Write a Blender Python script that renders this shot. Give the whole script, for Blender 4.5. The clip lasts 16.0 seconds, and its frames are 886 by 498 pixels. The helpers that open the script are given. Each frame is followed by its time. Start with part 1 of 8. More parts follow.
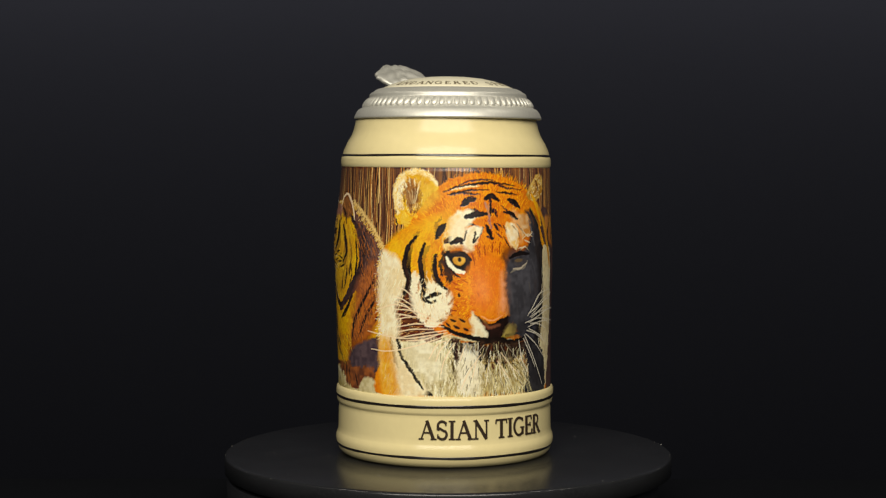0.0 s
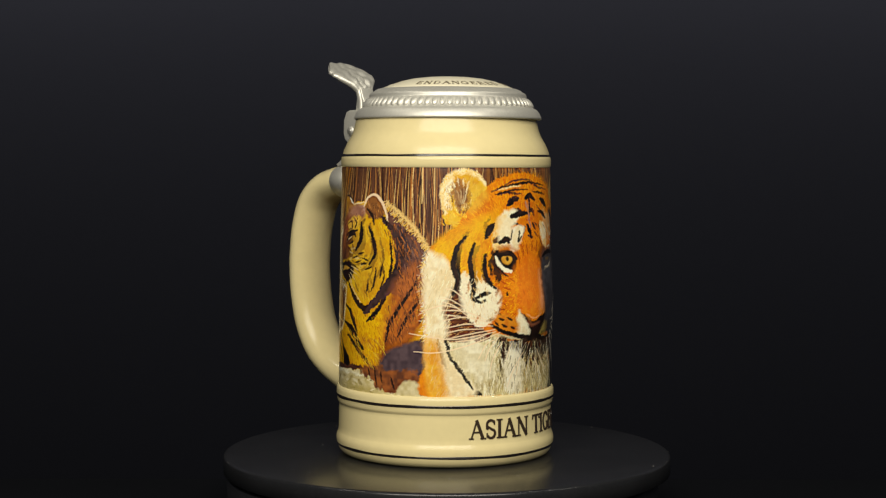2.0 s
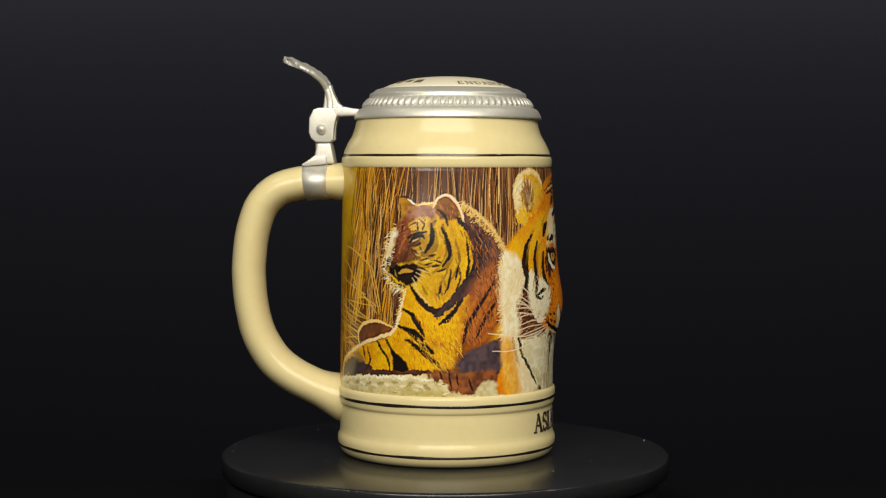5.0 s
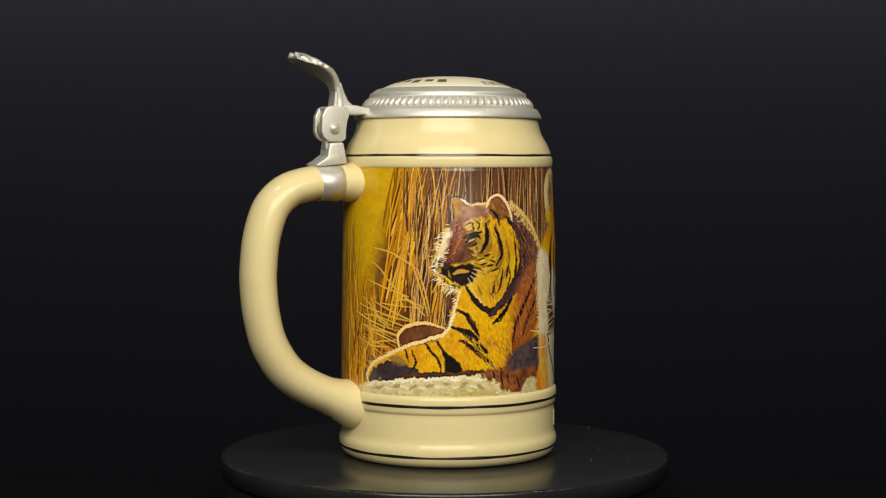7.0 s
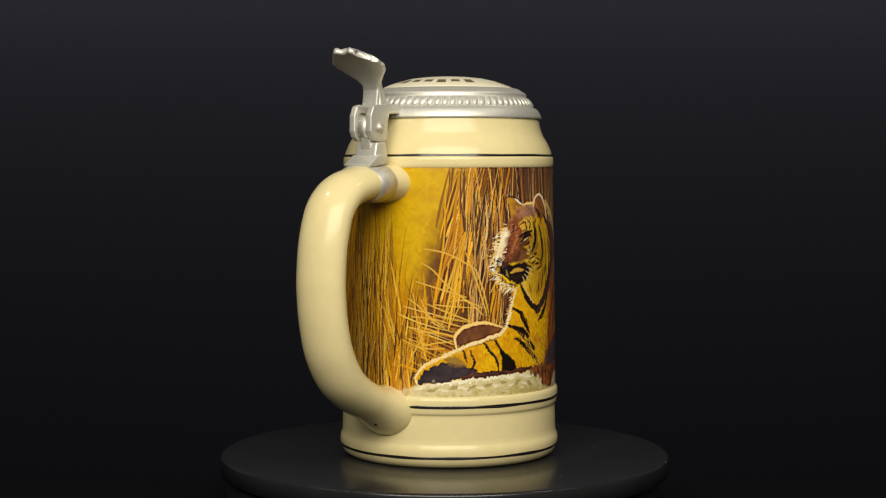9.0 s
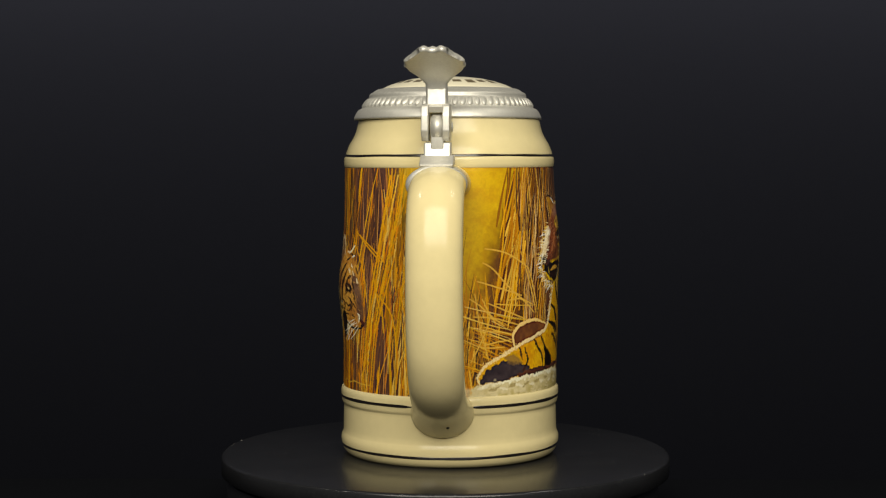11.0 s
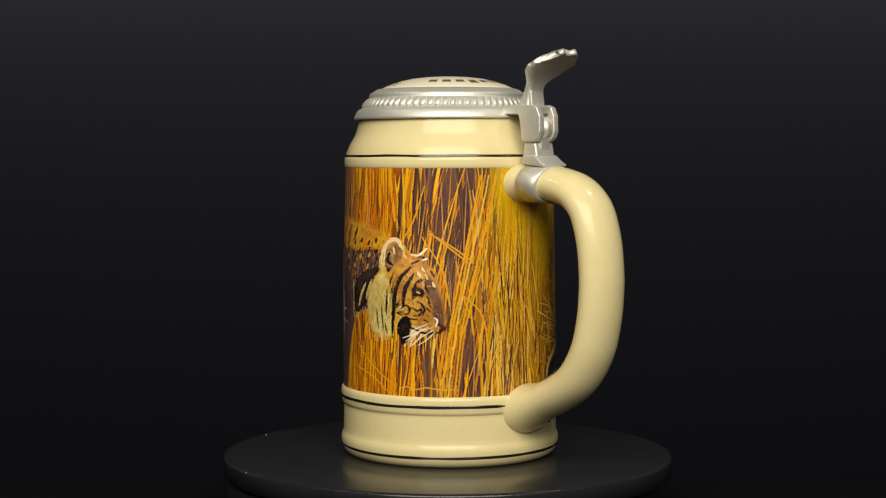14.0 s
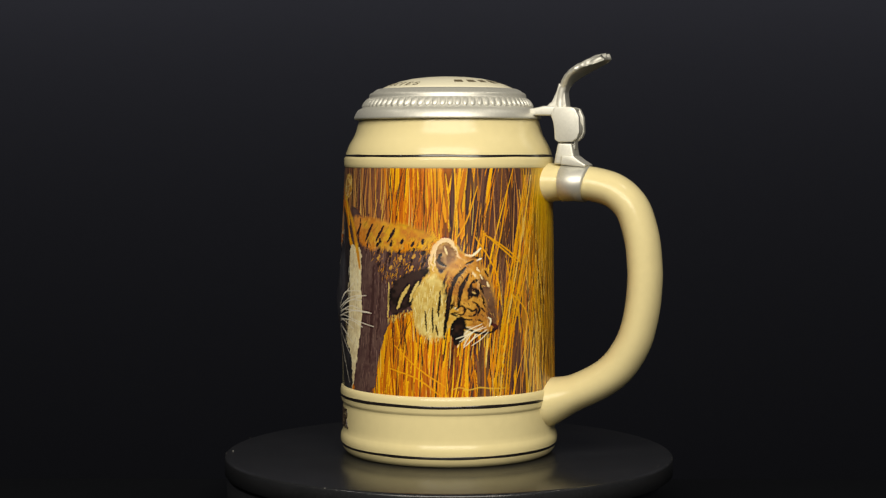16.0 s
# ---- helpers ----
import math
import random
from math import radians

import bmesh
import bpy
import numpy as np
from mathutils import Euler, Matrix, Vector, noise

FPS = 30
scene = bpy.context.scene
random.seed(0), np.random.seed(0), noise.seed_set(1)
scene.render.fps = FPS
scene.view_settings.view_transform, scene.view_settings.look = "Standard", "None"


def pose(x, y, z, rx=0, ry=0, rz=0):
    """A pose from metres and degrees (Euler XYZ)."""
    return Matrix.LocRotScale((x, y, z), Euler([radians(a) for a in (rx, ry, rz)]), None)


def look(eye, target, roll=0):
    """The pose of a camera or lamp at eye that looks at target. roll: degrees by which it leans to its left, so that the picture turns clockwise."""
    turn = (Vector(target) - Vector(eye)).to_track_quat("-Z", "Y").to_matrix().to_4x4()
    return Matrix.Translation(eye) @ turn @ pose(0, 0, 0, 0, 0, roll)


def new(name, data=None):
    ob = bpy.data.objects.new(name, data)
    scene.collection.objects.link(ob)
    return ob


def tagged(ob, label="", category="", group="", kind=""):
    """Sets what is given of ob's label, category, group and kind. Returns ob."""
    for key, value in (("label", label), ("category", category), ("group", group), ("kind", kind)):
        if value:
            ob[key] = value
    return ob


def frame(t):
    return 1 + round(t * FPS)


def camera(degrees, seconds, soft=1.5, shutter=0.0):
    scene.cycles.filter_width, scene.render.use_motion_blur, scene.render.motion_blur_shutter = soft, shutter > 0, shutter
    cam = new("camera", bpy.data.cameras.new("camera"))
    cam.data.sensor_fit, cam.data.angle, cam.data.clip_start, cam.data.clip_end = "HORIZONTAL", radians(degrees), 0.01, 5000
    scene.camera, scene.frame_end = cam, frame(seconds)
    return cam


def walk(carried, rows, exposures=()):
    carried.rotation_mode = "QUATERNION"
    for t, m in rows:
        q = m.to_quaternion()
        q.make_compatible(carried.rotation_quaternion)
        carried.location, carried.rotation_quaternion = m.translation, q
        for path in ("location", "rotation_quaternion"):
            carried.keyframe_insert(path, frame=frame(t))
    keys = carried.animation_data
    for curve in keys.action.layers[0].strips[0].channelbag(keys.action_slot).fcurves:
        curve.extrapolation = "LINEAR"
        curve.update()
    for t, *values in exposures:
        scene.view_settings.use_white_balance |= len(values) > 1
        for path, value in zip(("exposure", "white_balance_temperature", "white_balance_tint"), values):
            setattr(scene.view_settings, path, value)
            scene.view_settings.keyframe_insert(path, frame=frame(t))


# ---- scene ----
cam = camera(29.29, 16.0, 1.25)
EYE = (0.0, -0.7577, 0.1307)
VIEW = look(EYE, (0.0, 0.0, 0.1307 - 0.7577 * math.tan(0.0526)), 0.07)
walk(cam, [(0.0, VIEW), (16.0, VIEW)], [(0.0, 0.0), (16.0, 0.0)])

# ---- light ----
world = bpy.data.worlds.new("dim_room")
world.use_nodes = True
world.node_tree.nodes["Background"].inputs[0].default_value = (0.5, 0.6, 0.8, 1)
world.node_tree.nodes["Background"].inputs[1].default_value = 0.03
scene.world = world


def area_lamp(name, eye, target, size, power, color):
    data = bpy.data.lights.new(name, "AREA")
    data.shape, data.size, data.size_y = "RECTANGLE", size[0], size[1]
    data.energy, data.color = power, color
    ob = new(name, data)
    ob.matrix_world = look(eye, target)
    return ob


WARM = (1.0, 0.945, 0.82)
area_lamp("led_strip_left", (-0.37, -0.05, 0.64), (0, 0, 0.09), (0.045, 0.02), 0.30, WARM)
area_lamp("led_strip_right", (0.37, -0.05, 0.64), (0, 0, 0.09), (0.045, 0.02), 0.30, WARM)
area_lamp("soft_panel_front", (0.0, -0.80, 0.60), (0, 0, 0.07), (1.00, 0.50), 13.2, WARM)
# unseen lamp, added to brighten the backdrop towards its top
area_lamp("backdrop_fill", (0.0, 0.70, 0.56), (0, 0.85, 0.45), (2.60, 0.06), 46.0, (1.0, 0.97, 1.0))


# ---- materials ----
def material(name, color, rough=0.5, metal=0.0, coat=0.0, grain=0.0, scale=400.0, bump=0.0, tint=None):
    m = bpy.data.materials.new(name)
    m.use_nodes = True
    n, l = m.node_tree.nodes, m.node_tree.links
    b = n["Principled BSDF"]
    b.inputs["Base Color"].default_value = (*color, 1)
    b.inputs["Roughness"].default_value = rough
    b.inputs["Metallic"].default_value = metal
    b.inputs["Coat Weight"].default_value = coat
    b.inputs["Coat Roughness"].default_value = 0.06
    co = n.new("ShaderNodeTexCoord")
    if grain or tint:
        fine, wide = n.new("ShaderNodeTexNoise"), n.new("ShaderNodeTexNoise")
        fine.inputs["Scale"].default_value, wide.inputs["Scale"].default_value = scale, scale / 14
        fine.inputs["Detail"].default_value = 5
        mix = n.new("ShaderNodeMix")
        mix.data_type = "RGBA"
        add = n.new("ShaderNodeMath")
        add.operation = "MULTIPLY"
        for x in (fine, wide):
            l.new(co.outputs["Object"], x.inputs["Vector"])
        l.new(fine.outputs["Fac"], add.inputs[0])
        l.new(wide.outputs["Fac"], add.inputs[1])
        ramp = n.new("ShaderNodeMapRange")
        ramp.inputs["From Min"].default_value, ramp.inputs["From Max"].default_value = 0.12, 0.40
        l.new(add.outputs[0], ramp.inputs["Value"])
        l.new(ramp.outputs["Result"], mix.inputs["Factor"])
        mix.inputs["A"].default_value = (*color, 1)
        mix.inputs["B"].default_value = (*(tint or [c * (1 - grain) for c in color]), 1)
        l.new(mix.outputs["Result"], b.inputs["Base Color"])
        rr = n.new("ShaderNodeMapRange")
        rr.inputs["To Min"].default_value, rr.inputs["To Max"].default_value = rough * 0.8, rough * 1.25
        l.new(fine.outputs["Fac"], rr.inputs["Value"])
        l.new(rr.outputs["Result"], b.inputs["Roughness"])
        if bump:
            bp = n.new("ShaderNodeBump")
            bp.inputs["Strength"].default_value, bp.inputs["Distance"].default_value = 1.0, bump
            l.new(fine.outputs["Fac"], bp.inputs["Height"])
            l.new(bp.outputs["Normal"], b.inputs["Normal"])
    return m


CREAM = material("cream_glaze", (0.735, 0.622, 0.325), 0.19, coat=0.0, grain=0.05, scale=260, bump=0.00002)
CREAM.node_tree.nodes["Principled BSDF"].inputs["Specular IOR Level"].default_value = 0.28
# cream paled for the lid dome, with the strong light from above in its colour
CREAM_LIT = material("cream_glaze_lit", (0.80, 0.74, 0.55), 0.32, grain=0.04, scale=260)
INK = material("black_glaze_and_hole_shade", (0.018, 0.014, 0.012), 0.25, coat=0.3)
PEWTER = material("pewter", (0.71, 0.69, 0.615), 0.48, metal=0.64, grain=0.12, scale=900, bump=0.00003)
SATIN_BLACK = material("satin_black_plastic", (0.0165, 0.0168, 0.0185), 0.235, grain=0.3, scale=700)
PAINT = material("glazed_picture", (0.5, 0.3, 0.1), 0.3, coat=0.25)
attr = PAINT.node_tree.nodes.new("ShaderNodeAttribute")
attr.attribute_name = "paint"
PAINT.node_tree.links.new(attr.outputs["Color"], PAINT.node_tree.nodes["Principled BSDF"].inputs["Base Color"])
CLOTH = material("black_cloth", (0.0050, 0.0052, 0.0063), 0.95, grain=0.04, scale=1200)
VELVET = material("black_velvet", (0.0072, 0.0077, 0.0094), 0.95, grain=0.05, scale=1200)
for cloth in (CLOTH, VELVET):
    cloth.node_tree.nodes["Principled BSDF"].inputs["Specular IOR Level"].default_value = 0.0
DUST_GLINT = material("pale_dust_and_glint", (0.45, 0.43, 0.38), 0.8)
LETTER = material("dark_brown_glaze", (0.035, 0.022, 0.014), 0.3, coat=0.3)
LID_PRINT = material("grey_brown_print", (0.13, 0.10, 0.055), 0.5)


# ---- mesh helpers ----
def part(name, bm, mat, parent=None, label="", smooth=True):
    me = bpy.data.meshes.new(name)
    bm.normal_update()
    bm.to_mesh(me)
    bm.free()
    me.materials.append(mat)
    if smooth:
        me.shade_smooth()
    ob = new(name, me)
    ob.parent = parent
    return tagged(ob, label)


def lathe(profile, steps=160, closed=False):
    """A body of revolution round z from (radius, height) pairs."""
    bm = bmesh.new()
    rings = []
    for r, z in profile:
        if r < 1e-6:
            rings.append([bm.verts.new((0, 0, z))])
        else:
            rings.append([bm.verts.new((r * math.sin(2 * math.pi * i / steps), -r * math.cos(2 * math.pi * i / steps), z)) for i in range(steps)])
    pairs = list(zip(rings, rings[1:])) + ([(rings[-1], rings[0])] if closed else [])
    for a, b in pairs:
        for i in range(steps):
            j = (i + 1) % steps
            q = [a[i % len(a)], a[j % len(a)], b[j % len(b)], b[i % len(b)]]
            q = [v for k, v in enumerate(q) if v not in q[:k]]
            if len(q) > 2:
                bm.faces.new(q)
    bmesh.ops.recalc_face_normals(bm, faces=bm.faces)
    return bm


def spline(points, steps):
    """A smooth curve through a few points."""
    p = [Vector(q) for q in points]
    p = [2 * p[0] - p[1]] + p + [2 * p[-1] - p[-2]]
    out = []
    for a, b, c, d in zip(p, p[1:], p[2:], p[3:]):
        for k in range(steps):
            t = k / steps
            out.append(0.5 * (2 * b + (c - a) * t + (2 * a - 5 * b + 4 * c - d) * t * t + (3 * b - a - 3 * c + d) * t ** 3))
    return out + [p[-2]]


def tube(path, sizes, steps=32):
    """A tube in the plane x = 0 along path (y, z); sizes: (half width, half thickness) at each point."""
    bm = bmesh.new()
    rings = []
    for k, (y, z) in enumerate(path):
        y0, z0 = path[max(k - 1, 0)]
        y1, z1 = path[min(k + 1, len(path) - 1)]
        n = Vector((0, z1 - z0, -(y1 - y0))).normalized()
        w, h = sizes[k]
        rings.append([bm.verts.new(Vector((w * math.cos(2 * math.pi * i / steps), y, z)) + n * h * math.sin(2 * math.pi * i / steps)) for i in range(steps)])
    for a, b in zip(rings, rings[1:]):
        for i in range(steps):
            bm.faces.new((a[i], a[(i + 1) % steps], b[(i + 1) % steps], b[i]))
    bm.faces.new(rings[0])
    bm.faces.new(rings[-1])
    bmesh.ops.recalc_face_normals(bm, faces=bm.faces)
    return bm


def empty(name, label, category, m=Matrix()):
    ob = new(name)
    ob.matrix_world = m
    return tagged(ob, label, category)


# ---- table and backdrop ----
def slab(x0, x1, y0, y1, z0, z1):
    bm = bmesh.new()
    bmesh.ops.create_cube(bm, size=1, matrix=Matrix.Translation(((x0 + x1) / 2, (y0 + y1) / 2, (z0 + z1) / 2)) @ Matrix.Diagonal((x1 - x0, y1 - y0, z1 - z0, 1)))
    return bm


tagged(part("floor", slab(-0.9, 0.9, -1.0, 0.10, -0.06, -0.032), VELVET, smooth=False), "black velvet on the table under the turntable", kind="structure")
tagged(part("wall_north", slab(-1.8, 1.8, 0.85, 0.90, -1.0, 1.8), CLOTH, smooth=False), "black cloth backdrop behind the stein", kind="structure")

# ---- turntable ----
turntable = empty("turntable", "round satin black turntable on a black table", "turntable")
part("base", lathe([(0, -0.032), (0.095, -0.032), (0.0965, -0.030), (0.0965, -0.0104), (0.0960, -0.0100), (0, -0.0100)]), SATIN_BLACK, turntable)
disc = part("disc", lathe([(0, -0.0086), (0.0988, -0.0086), (0.1, -0.0078), (0.1, -0.0011), (0.0998, -0.0007), (0.0994, -0.0003), (0.0989, -0.0001), (0.0984, 0.0), (0.0560, 0.0), (0.0552, 0.0), (0.0549, -0.00004), (0.0547, -0.00004), (0.0544, 0.0), (0.0536, 0.0), (0.002, 0.0), (0, 0.0)], 220), SATIN_BLACK, turntable, "satin black turning disc with dust specks")


def specks(n, r0, r1, z, size, spread_z=0.0):
    """Small pale grains on the disc: dust, or the rim's scuffs and painted glint."""
    bm = bmesh.new()
    for _ in range(n):
        a, r = random.uniform(0, 2 * math.pi), math.sqrt(random.uniform(r0 * r0, r1 * r1))
        s = size * random.uniform(0.4, 1.0) * (2.2 if random.random() < 0.06 else 1)
        m = Matrix.Translation((r * math.sin(a), r * math.cos(a), z + s * 0.3 - random.random() * spread_z)) @ pose(0, 0, 0, random.uniform(0, 360), random.uniform(0, 90), random.uniform(0, 360)) @ Matrix.Diagonal((s, s * random.uniform(0.3, 0.8), s * 0.5, 1))
        bmesh.ops.create_icosphere(bm, subdivisions=1, radius=1, matrix=m)
    return bm


tagged(part("dust", specks(90, 0.052, 0.099, 0.0, 0.00015), DUST_GLINT, disc, "pale dust specks"), kind="stuff")
# scuffs, with extra grains painting the highlight along the rim
tagged(part("edge_scuffs_glint", specks(90, 0.0990, 0.0998, -0.0003, 0.00016, 0.0003), DUST_GLINT, disc, "pale scuffs on the worn rim, also painting its bright edge"), kind="stuff")

# ---- stein: body, lines and handle ----
stein = empty("beer_stein", "cream ceramic stein with tiger relief and pewter lid", "stein")
BODY = [(0, 0.0006), (0.040, 0.0006), (0.0445, 0.0), (0.0462, 0.0008), (0.0474, 0.0022), (0.0481, 0.0038), (0.0485, 0.0054), (0.0487, 0.0070), (0.0485, 0.0084), (0.0480, 0.0096), (0.0477, 0.0104), (0.0476, 0.0125), (0.0475, 0.0170), (0.0474, 0.0210),
        (0.0473, 0.0222), (0.0475, 0.0228), (0.0480, 0.0232), (0.0482, 0.0240), (0.0484, 0.0252), (0.0486, 0.0266), (0.0486, 0.0285), (0.0484, 0.0298), (0.0478, 0.0305), (0.0470, 0.0308), (0.0468, 0.035), (0.0457, 0.122),
        (0.0457, 0.1268), (0.0462, 0.1271), (0.0466, 0.1277), (0.0467, 0.1290), (0.0467, 0.1306), (0.0465, 0.1316), (0.0461, 0.1321), (0.0460, 0.1327), (0.0457, 0.1340), (0.0450, 0.1358), (0.0441, 0.1378), (0.0430, 0.1396), (0.0421, 0.1412), (0.0414, 0.1430), (0.0408, 0.1450), (0.0402, 0.1480), (0.0400, 0.1505), (0.0, 0.1505)]
part("body", lathe(BODY, 180), CREAM, stein)


def body_radius(z):
    return float(np.interp(z, [p[1] for p in BODY[3:-1]], [p[0] for p in BODY[3:-1]]))


def painted_line(z, width, gap=0.0, seed=0.0):
    """A hand-drawn ring of glaze: its width wavers, and it stops short of the handle by gap degrees."""
    bm, n, rows = bmesh.new(), 240, []
    for i in range(n + 1):
        a = radians(gap + (360 - 2 * gap) * i / n)
        w = width * (1 + 0.35 * noise.noise((math.cos(a) * 3, math.sin(a) * 3, seed)))
        if gap:
            w *= min(1, 0.15 + min(i, n - i) / 4)
        c = z + width * 0.22 * noise.noise((math.cos(a) * 2, math.sin(a) * 2, seed + 7))
        rows.append([bm.verts.new(((body_radius(c + w * k) + (0.00010 if abs(k) < 0.5 else -0.0001)) * math.sin(a), -(body_radius(c + w * k) + (0.00010 if abs(k) < 0.5 else -0.0001)) * math.cos(a), c + w * k)) for k in (-0.5, -0.42, -0.15, 0.15, 0.42, 0.5)])
    for p, q in zip(rows, rows[1:]):
        for k in range(5):
            bm.faces.new((p[k], q[k], q[k + 1], p[k + 1]))
    return bm


part("painted_line", painted_line(0.1324, 0.0011), INK, stein, "black glaze line")
part("painted_line", painted_line(0.0263, 0.0014, 14, 3.0), INK, stein, "black glaze line")
part("painted_line", painted_line(0.0046, 0.0013, 0, 5.0), INK, stein, "black glaze line")

HANDLE = spline([(-0.0420, 0.1206), (-0.0520, 0.1208), (-0.0622, 0.1205), (-0.0684, 0.1195), (-0.0749, 0.1174), (-0.0803, 0.1133), (-0.0842, 0.1075), (-0.0874, 0.0966), (-0.0887, 0.0850), (-0.0888, 0.0775), (-0.0878, 0.0663), (-0.0851, 0.0545), (-0.0812, 0.0462), (-0.0761, 0.0394), (-0.0694, 0.0342), (-0.0612, 0.0299), (-0.0521, 0.0262), (-0.0430, 0.0232)], 6)
swell = []
for y, z in HANDLE:
    top = min(max(0.0, 1 - (-y - 0.0445) / 0.010), 1) if z > 0.06 else 0.0
    low = min(max(0.0, 1 - (-y - 0.0465) / 0.013), 1) ** 1.5 if z < 0.06 else 0.0
    swell.append((0.0115 + 0.0008 * top + 0.0020 * low, 0.0075 + 0.0014 * top + 0.0030 * low + 0.0004 * min(1.0, max(0.0, (0.06 - z) / 0.02))))
handle = part("handle", tube(HANDLE, swell, 40), CREAM, stein)
handle.matrix_basis = pose(0, 0, 0, 0, 0, 0.85)
# solid plug whose black paints the shade inside the vent hole
hole = bmesh.new()
bmesh.ops.create_cone(hole, cap_ends=True, segments=16, radius1=0.0009, radius2=0.0009, depth=0.003, matrix=Matrix.Translation((0.003, -0.0575, 0.0205)) @ pose(0, 0, 0, 30, 0, 0))
part("vent_hole_shade", hole, INK, handle, "dark plug painting the shade in a small vent hole")


# ---- stein: pewter lid and hinge ----
def prism(profile, x0, x1, bevel=0.0005):
    """A plate with the outline profile (out from the axis, up), from x0 to x1 across the handle's plane."""
    bm = bmesh.new()
    face = bm.faces.new([bm.verts.new((x0, -r, z)) for r, z in profile])
    out = bmesh.ops.extrude_face_region(bm, geom=[face])
    bmesh.ops.translate(bm, verts=[v for v in out["geom"] if isinstance(v, bmesh.types.BMVert)], vec=(x1 - x0, 0, 0))
    bmesh.ops.recalc_face_normals(bm, faces=bm.faces)
    bmesh.ops.bevel(bm, geom=list(bm.edges), offset=bevel, segments=3, profile=0.6, affect="EDGES", clamp_overlap=True)
    return bm


def rod(y, z, radius, x0, x1, steps=28):
    bm = bmesh.new()
    bmesh.ops.create_cone(bm, cap_ends=True, segments=steps, radius1=radius, radius2=radius, depth=x1 - x0, matrix=Matrix.Translation(((x0 + x1) / 2, y, z)) @ pose(0, 0, 0, 0, 90, 0))
    bmesh.ops.bevel(bm, geom=[e for e in bm.edges if len(e.link_faces) == 2 and any(len(f.verts) > 4 for f in e.link_faces)], offset=radius * 0.12, segments=2, affect="EDGES")
    return bm


LID = [(0.0385, 0.1488), (0.0410, 0.1483), (0.0415, 0.1484), (0.0417, 0.1488), (0.0416, 0.1494), (0.0409, 0.1510), (0.0402, 0.1521), (0.0396, 0.1527), (0.0388, 0.1531), (0.0381, 0.1535), (0.0374, 0.1548), (0.0364, 0.1564), (0.0353, 0.1577), (0.0349, 0.1580), (0.0350, 0.1586), (0.0348, 0.1594), (0.0342, 0.1600), (0.0333, 0.1604), (0.0325, 0.1611), (0.0315, 0.1616), (0.0306, 0.1619), (0.0298, 0.1617), (0.0296, 0.1606), (0, 0.1606)]
lid = part("lid", lathe(LID, 200), PEWTER, stein, "pewter lid with a gadrooned border")
lid.matrix_basis = Matrix.Translation((-0.0006, 0.0004, 0))
lobe = bmesh.new()
bmesh.ops.create_uvsphere(lobe, u_segments=10, v_segments=8, radius=1, matrix=Matrix.Diagonal((0.00150, 0.00080, 0.0025, 1)))
lobe_mesh = bpy.data.meshes.new("gadroon")
lobe.to_mesh(lobe_mesh)
lobe.free()
lobe_mesh.materials.append(PEWTER)
lobe_mesh.shade_smooth()
for i in range(72):
    ob = new("gadroon", lobe_mesh)
    ob.parent = lid
    ob.matrix_basis = pose(0, 0, 0, 0, 0, 360 * i / 72) @ pose(0, -0.0366, 0.1557, -38, 16, 0)
DOME = [(0.0297, 0.1608), (0.0296, 0.1618), (0.0285, 0.1625), (0.0255, 0.1638), (0.0210, 0.1653), (0.0160, 0.1664), (0.0100, 0.1671), (0.0050, 0.1674), (0, 0.1675)]
inlay = part("lid_inlay", lathe(DOME, 120), CREAM_LIT, lid, "domed cream ceramic inlay with dark lettering")


def dome_height(r):
    return float(np.interp(r, [p[0] for p in DOME[:0:-1]], [p[1] for p in DOME[:0:-1]]))


